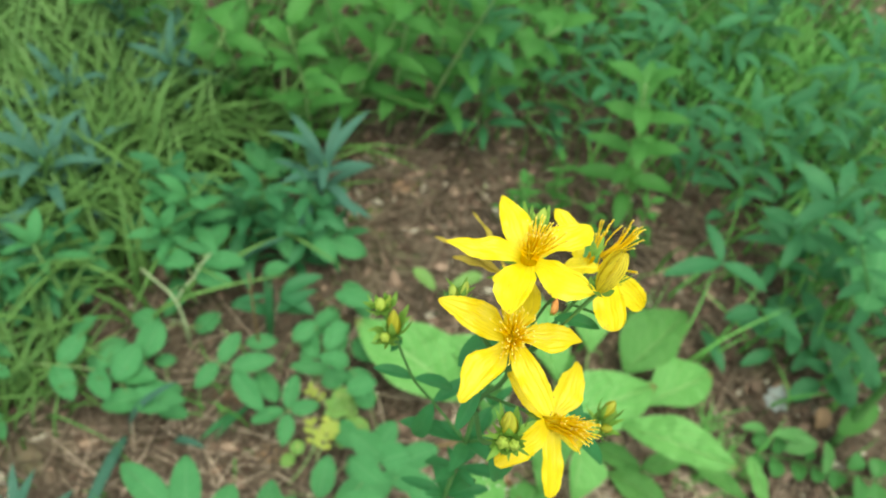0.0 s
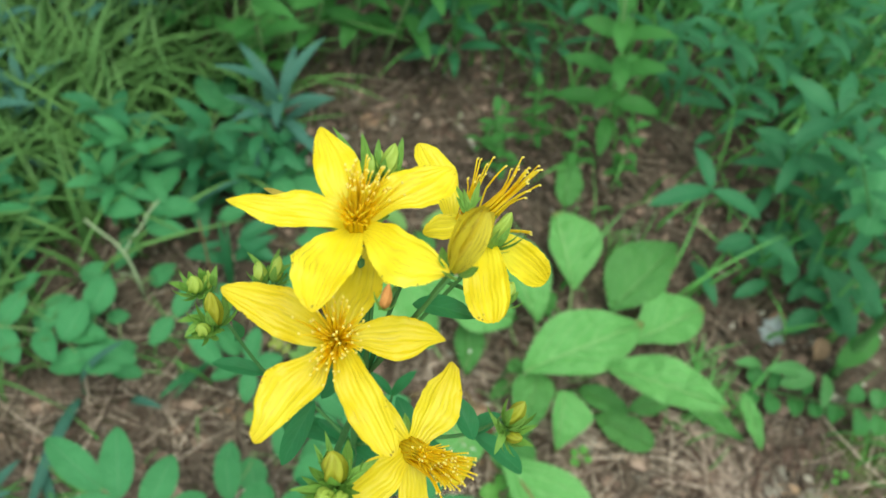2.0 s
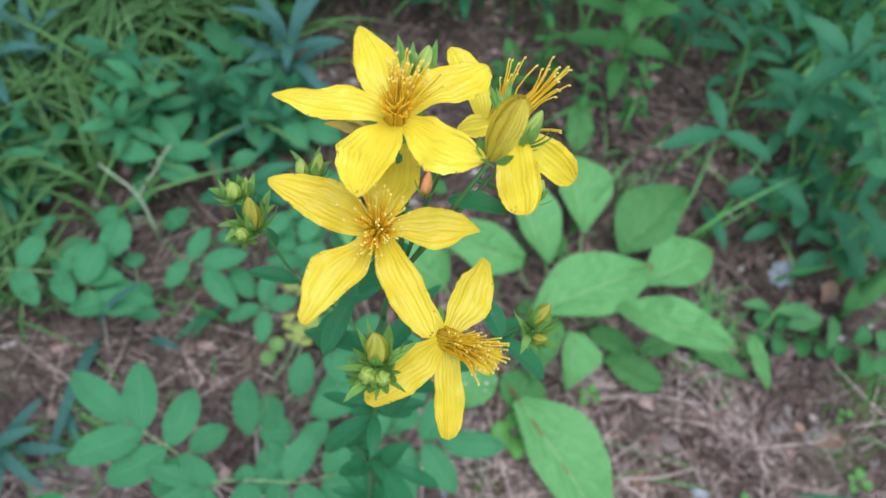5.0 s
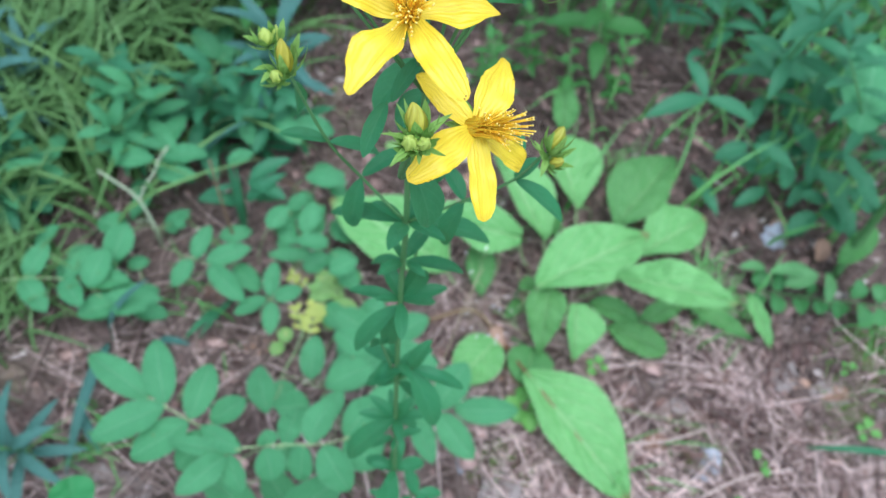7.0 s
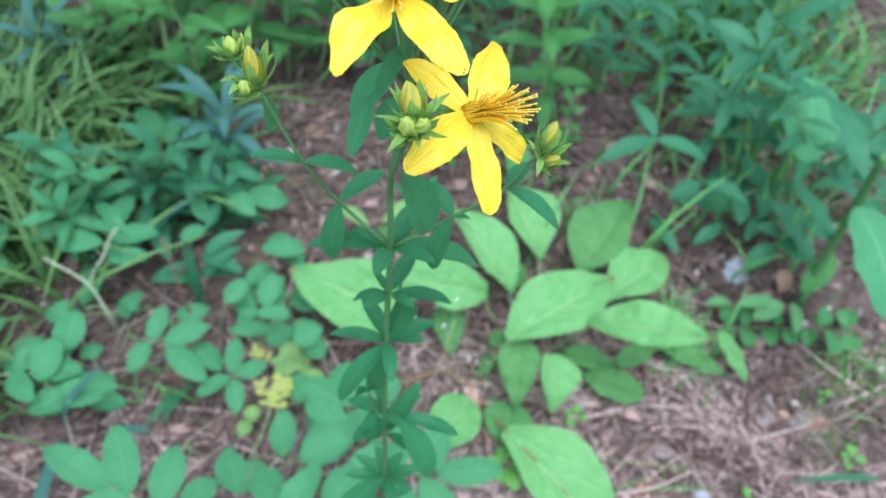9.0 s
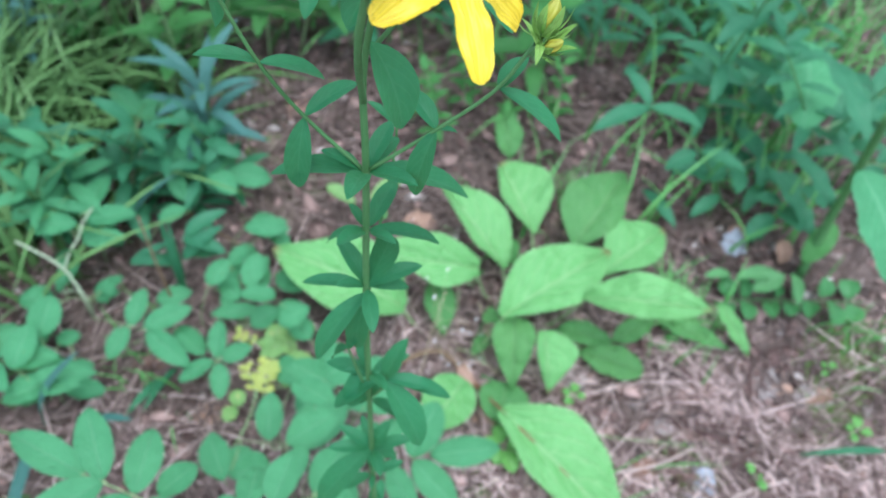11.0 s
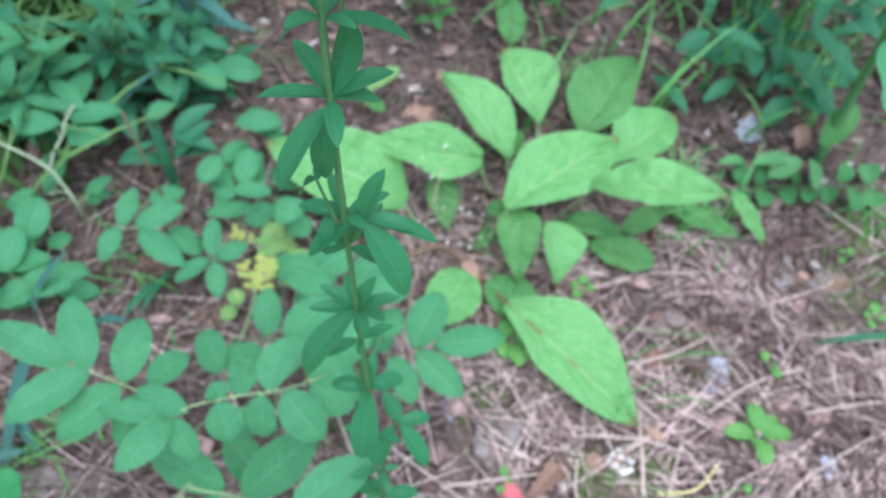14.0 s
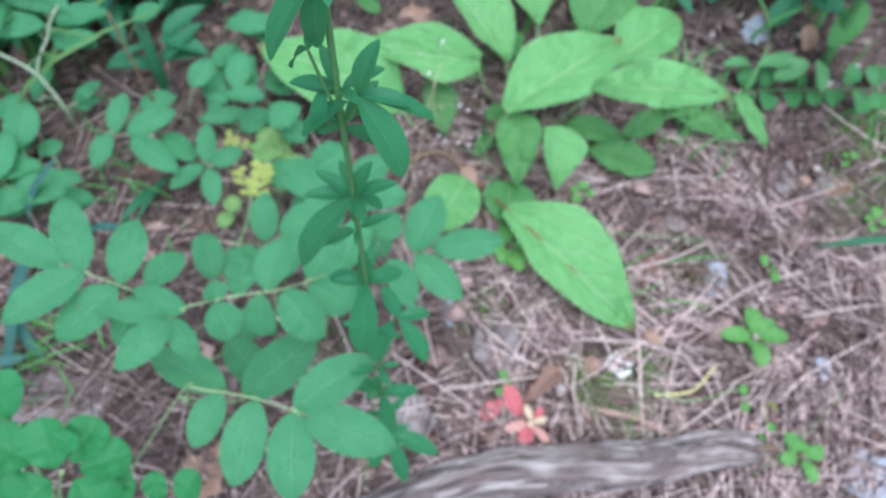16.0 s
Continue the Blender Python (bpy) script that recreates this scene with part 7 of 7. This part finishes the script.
seedling((0.2302, 0.1343, 0.0000), ((1.9, 0.021, 0.014), (3.3, 0.026, 0.012), (4.9, 0.021, 0.014), (0.2, 0.022, 0.012), (0.9, 0.018, 0.011), (4.3, 0.009, 0.008)))
seedling((0.2637, 0.0603, 0.0000), ((2.3, 0.017, 0.011), (3.5, 0.016, 0.01), (5.2, 0.018, 0.01), (0.4, 0.016, 0.011), (1.4, 0.01, 0.008)))
seedling((0.2375, 0.1863, 0.0000), ((2.2, 0.011, 0.008), (5.4, 0.011, 0.008), (0.3, 0.006, 0.005)))
seedling((0.2254, 0.0907, 0.0000), ((2.0, 0.009, 0.007), (4.6, 0.009, 0.007)))
seedling((0.0636, 0.0672, 0.0000), ((1.6, 0.009, 0.006), (4.6, 0.008, 0.006), (0.1, 0.006, 0.005)))
seedling((0.0989, 0.2144, 0.0000), ((1.6, 0.01, 0.008), (4.2, 0.01, 0.008), (0.1, 0.009, 0.007), (3.0, 0.009, 0.007)))
seedling((0.3171, 0.2422, 0.0000), ((1.6, 0.012, 0.009), (4.2, 0.01, 0.008), (0.1, 0.012, 0.008), (3.0, 0.009, 0.007)))
seedling((0.0539, 0.1625, 0.0000), ((0.4, 0.017, 0.014), (2.1, 0.016, 0.013), (3.4, 0.018, 0.014), (5.2, 0.02, 0.015), (4.4, 0.015, 0.013)), "cluster of round green seedling leaves")
seedling((0.2401, 0.0706, 0.0000), ((1.0, 0.008, 0.007), (4.0, 0.007, 0.006)))
seedling((0.2978, 0.2895, 0.0000), ((1.0, 0.009, 0.007), (4.0, 0.009, 0.006), (2.5, 0.008, 0.006)))
flake("round_leaf", (0.2441, 0.0875, 0.0000), 0.012, YELLOWING, "small round yellow-green leaf", "leaf", jag=0.08)

# single needles and stalks that stand out
thing("yellow_needle", tube([(0.1649, 0.0809, 0.0100), (0.1893, 0.0886, 0.0120), (0.2031, 0.1081, 0.0140)], 0.001, 0.0007, 10, 5), YELLOW_STRAW, (0.1862, 0.0891, 0.0100), "fresh yellow pine needle", "needle")
thing("orange_needle", tube([(0.1275, 0.0641, 0.0100), (0.1517, 0.0636, 0.0110), (0.1798, 0.0572, 0.0080)], 0.001, 0.0006, 8, 5), PINK, (0.1520, 0.0639, 0.0100), "orange pine needle on the ground", "needle")
thing("orange_needle", tube([(0.1304, 0.0617, 0.0100), (0.1525, 0.0626, 0.0090), (0.1718, 0.0630, 0.0080)], 0.0008, 0.0005, 8, 5), ORANGE, (0.1522, 0.0624, 0.0100), "orange pine needle on the ground", "needle")
thing("grass_stalk", tube([(0.1577, 0.0847, 0.0100), (0.1856, 0.0808, 0.0130), (0.2212, 0.0965, 0.0130)], 0.0007, 0.0004, 10, 4), STEM_PALE, (0.1867, 0.0816, 0.0100), "thin green grass stalk on needles", "grass")
thing("grass_stalk", tube([(0.1517, 0.0492, 0.0040), (0.1502, 0.0621, 0.0140), (0.1536, 0.0721, 0.0200)], 0.0006, 0.0003, 10, 4), GRASS_PALE, (0.1517, 0.0492, 0.0040), "fine green grass shoot in moss", "grass")
for a, b in (((0.1126, 0.1088, 0.0100), (0.1870, 0.1102, 0.0140)), ((0.0258, 0.0557, 0.0100), (0.1038, 0.0830, 0.0120)), ((0.1100, 0.0925, 0.0100), (0.1180, 0.0518, 0.0100)), ((0.1791, 0.0575, 0.0100), (0.2213, 0.1038, 0.0120)), ((0.1902, 0.0598, 0.0100), (0.2373, 0.0955, 0.0120)), ((0.1045, 0.0349, 0.0120), (0.1282, 0.0418, 0.0100)), ((0.2318, 0.0645, 0.0100), (0.2373, 0.0955, 0.0120)), ((0.1303, 0.1622, 0.0100), (0.1920, 0.1971, 0.0120)), ((0.2498, 0.0985, 0.0100), (0.3121, 0.1511, 0.0120)), ((0.1963, 0.1431, 0.0100), (0.2627, 0.1911, 0.0120)), ((0.2644, 0.1580, 0.0100), (0.3207, 0.1781, 0.0120))):
    a, b = np.array(a), np.array(b)
    thing("long_needle", tube([a, (a + b) / 2 + np.array((random.uniform(-0.004, 0.004), random.uniform(-0.004, 0.004), 0.001)), b], 0.0009, 0.0006, 8, 5), STRAW_PINK, tuple(a), "long pale dry pine needle on the litter", "needle", "long needles")
thing("green_grass_blade", blade((0.3336, 0.2285, 0.0200), (0.2708, 0.2115, 0.0120), 0.0057, a=0.3, b=0.7, nl=14), VETCH, (0.3028, 0.2203, 0.0150), "flat green grass blade over the needles", "grass")
thing("grass_stalk", tube([(0.0472, 0.1813, 0.0300), (0.1076, 0.1820, 0.0250), (0.1888, 0.1953, 0.0200)], 0.0005, 0.0003, 10, 4), STEM_PALE, (0.1087, 0.1843, 0.0200), "thin green grass stalk across the leaf", "grass")
thing("grass_stalk", tube([(0.2210, 0.0303, 0.0040), (0.2534, 0.0637, 0.0200), (0.2911, 0.1089, 0.0200)], 0.0005, 0.0003, 10, 4), STEM, (0.2584, 0.0661, 0.0100), "thin green grass stalk", "grass")
thing("grass_stalk", tube([(-0.0091, -0.0244, 0.1200), (-0.0112, -0.0041, 0.1800), (-0.0120, 0.0087, 0.2000)], 0.0005, 0.0003, 10, 4), STEM, (-0.0101, -0.0095, 0.1500), "thin dark grass stalk beside the stem", "grass")
thing("dark_twig", tube([(-0.1972, 0.1998, 0.0040), (-0.2112, 0.2111, 0.0600), (-0.2222, 0.2225, 0.1000)], 0.0012, 0.0008, 10, 5), STEM_BROWN, (-0.1987, 0.2017, 0.0000), "thin dark standing twig", "twig")
thing("fallen_twig", tube([(-0.0386, 0.2026, 0.0100), (-0.0059, 0.2233, 0.0120), (0.0270, 0.2023, 0.0100)], 0.0022, 0.0016, 10, 6), STEM_BROWN, (-0.0051, 0.2200, 0.0100), "brown twig lying under the rosette", "twig")
thing("fallen_twig", tube([(-0.2176, 0.3473, 0.0060), (-0.2300, 0.2927, 0.0100), (-0.1526, 0.2670, 0.0080)], 0.0012, 0.0009, 10, 5), STEM_BROWN, (-0.2042, 0.3078, 0.0000), "thin brown twig on the needles", "twig")


# ---- needle litter, crumbs and moss: nobody could count them ----
def needle_litter(name, label, n, box, seed, thin=0.00058, far=None, material=None):
    rnd, verts, faces = random.Random(seed), [], []
    x0, x1, y0, y1 = box
    for _ in range(n):
        x, y = (rnd.uniform(x0, x1) + rnd.gauss(0, 0.04), rnd.uniform(y0, y1) + rnd.gauss(0, 0.04)) if far is None else (rnd.gauss((x0 + x1) / 2, far), rnd.gauss((y0 + y1) / 2, far))
        if far is None and noise.noise((x * 17, y * 17, 7.0)) < rnd.uniform(-0.45, -0.05):
            continue
        w, ln = rnd.gauss(5.0 * noise.noise((x * 9, y * 9, 2.0)), 0.75), rnd.uniform(0.03, 0.1)
        bow = rnd.gauss(0, 0.03) * ln
        z0 = rnd.uniform(0.0006, 0.009)
        tilt = rnd.gauss(0, 0.035)
        r = thin * rnd.uniform(0.8, 1.35)
        cx, sx = math.cos(w), math.sin(w)
        b = len(verts)
        for k in range(4):
            s = k / 3 - 0.5
            px, py = x + cx * ln * s - sx * bow * (1 - 4 * s * s), y + sx * ln * s + cx * bow * (1 - 4 * s * s)
            pz = height(px, py) + z0 + tilt * ln * s
            rr = r * (1 - 0.45 * abs(2 * s) ** 3)
            verts += [(px - sx * rr, py + cx * rr, pz), (px + sx * rr, py - cx * rr, pz), (px, py, pz + 1.5 * rr)]
        for k in range(3):
            for j in range(3):
                q = (j + 1) % 3
                faces.append((b + 3 * k + j, b + 3 * k + q, b + 3 * k + 3 + q, b + 3 * k + 3 + j))
    thing(name, Geo().add(verts, faces), material or NEEDLE, (0, 0, 0), label, "pine needles", kind="stuff")


needle_litter("pine_needles", "dense mat of dry brown pine needles", 5900, (-0.02, 0.48, -0.12, 0.29), 11, 0.00043)
needle_litter("pine_needles", "thin dry needles under the leafy shoots", 1000, (-0.26, -0.04, -0.12, 0.26), 14, 0.00043)
# The shoots' shade on the litter is painted here with darker needles.
needle_litter("pine_needles", "needles coloured dark for the shade under the leafy shoots", 1500, (-0.26, -0.02, -0.12, 0.26), 15, 0.0005, None, NEEDLE_DARK)
needle_litter("pine_needles", "dry brown pine needles under the herbs", 11000, (-0.75, 0.75, 0.0, 1.15), 12, 0.0007, 0.45, NEEDLE_DARK)


needle_litter("pine_needles", "scattered dry needles on the open soil", 9000, (-0.75, 0.75, 0.0, 1.15), 13, 0.0008, 0.95, NEEDLE_DARK)


def crumbs(name, label, n, box, size, material, seed, lift=0.004, long=1.4, thick=0.0012, least=0.6):
    rnd, g = random.Random(seed), Geo()
    for _ in range(n):
        x, y = rnd.gauss((box[0] + box[1]) / 2, (box[1] - box[0]) * 0.3), rnd.gauss((box[2] + box[3]) / 2, (box[3] - box[2]) * 0.3)
        z, s, w = height(x, y) + rnd.uniform(0.0, lift), size * rnd.uniform(0.4, 1.4), rnd.uniform(0, 6.283)
        k = rnd.randint(4, 7)
        tx, ty = rnd.gauss(0, 0.35), rnd.gauss(0, 0.35)
        turn = rnd.uniform(0, 6.283)
        rim = [(s * rnd.uniform(least, 1) * math.cos(w + 6.283 * j / k) * long, s * rnd.uniform(least, 1) * math.sin(w + 6.283 * j / k)) for j in range(k)]
        top = [(a * math.cos(turn) - b * math.sin(turn), a * math.sin(turn) + b * math.cos(turn)) for a, b in rim]
        v = [(x + a, y + b, z + a * tx + b * ty + thick) for a, b in top] + [(x + a * 0.9, y + b * 0.9, z + a * tx + b * ty) for a, b in top]
        g.add(v, [tuple(range(k))] + [(j, k + j, k + (j + 1) % k, (j + 1) % k) for j in range(k)])
    thing(name, g, material, (0, 0, 0), label, "litter", kind="stuff")


crumbs("leaf_crumbs", "brown crumbs of leaf and bark", 5200, (-0.7, 0.7, -0.12, 1.1), 0.0042, LITTER, 21)
crumbs("leaf_fragments", "larger brown leaf fragments", 1100, (-0.7, 0.7, -0.12, 1.1), 0.009, LITTER, 22, 0.006)


crumbs("leaf_fragments", "torn reddish brown leaf pieces on needles", 330, (-0.2, 0.4, -0.12, 0.3), 0.0065, FRAGMENT, 23, 0.006, 2.0, 0.0004, 0.25)

crumbs("leaf_scraps", "pale dry scraps of leaf on the soil", 420, (-0.45, 0.5, 0.05, 0.75), 0.0055, PALE_LITTER, 24, 0.005, 1.9, 0.0005, 0.3)


def moss(spots, seed):
    rnd, g = random.Random(seed), Geo()
    for x, y, r, n in spots:
        for _ in range(n):
            a, b = rnd.gauss(x, r), rnd.gauss(y, r)
            z, s, w = height(a, b), rnd.uniform(0.005, 0.012), rnd.uniform(0, 6.283)
            tip = (a + s * 0.5 * math.cos(w), b + s * 0.5 * math.sin(w), z + s)
            q = 0.0009
            g.add([(a - q, b, z), (a + q, b - q, z), (a, b + q, z), tip], [(0, 1, 3), (1, 2, 3), (2, 0, 3)])
    thing("moss", g, MOSS, (0, 0, 0), "low green moss between the needles", "moss", kind="stuff")


moss([(0.133, 0.076, 0.009, 520), (0.118, 0.085, 0.008, 260), (0.151, 0.065, 0.011, 420), (0.156, 0.101, 0.008, 200), (0.322, 0.314, 0.02, 400), (0.303, 0.260, 0.014, 240), (0.189, 0.183, 0.014, 180), (0.051, 0.115, 0.012, 160), (-0.053, 0.076, 0.014, 200), (-0.280, 0.435, 0.06, 700), (-0.354, 0.321, 0.06, 700), (-0.055, 0.574, 0.06, 500)], 31)
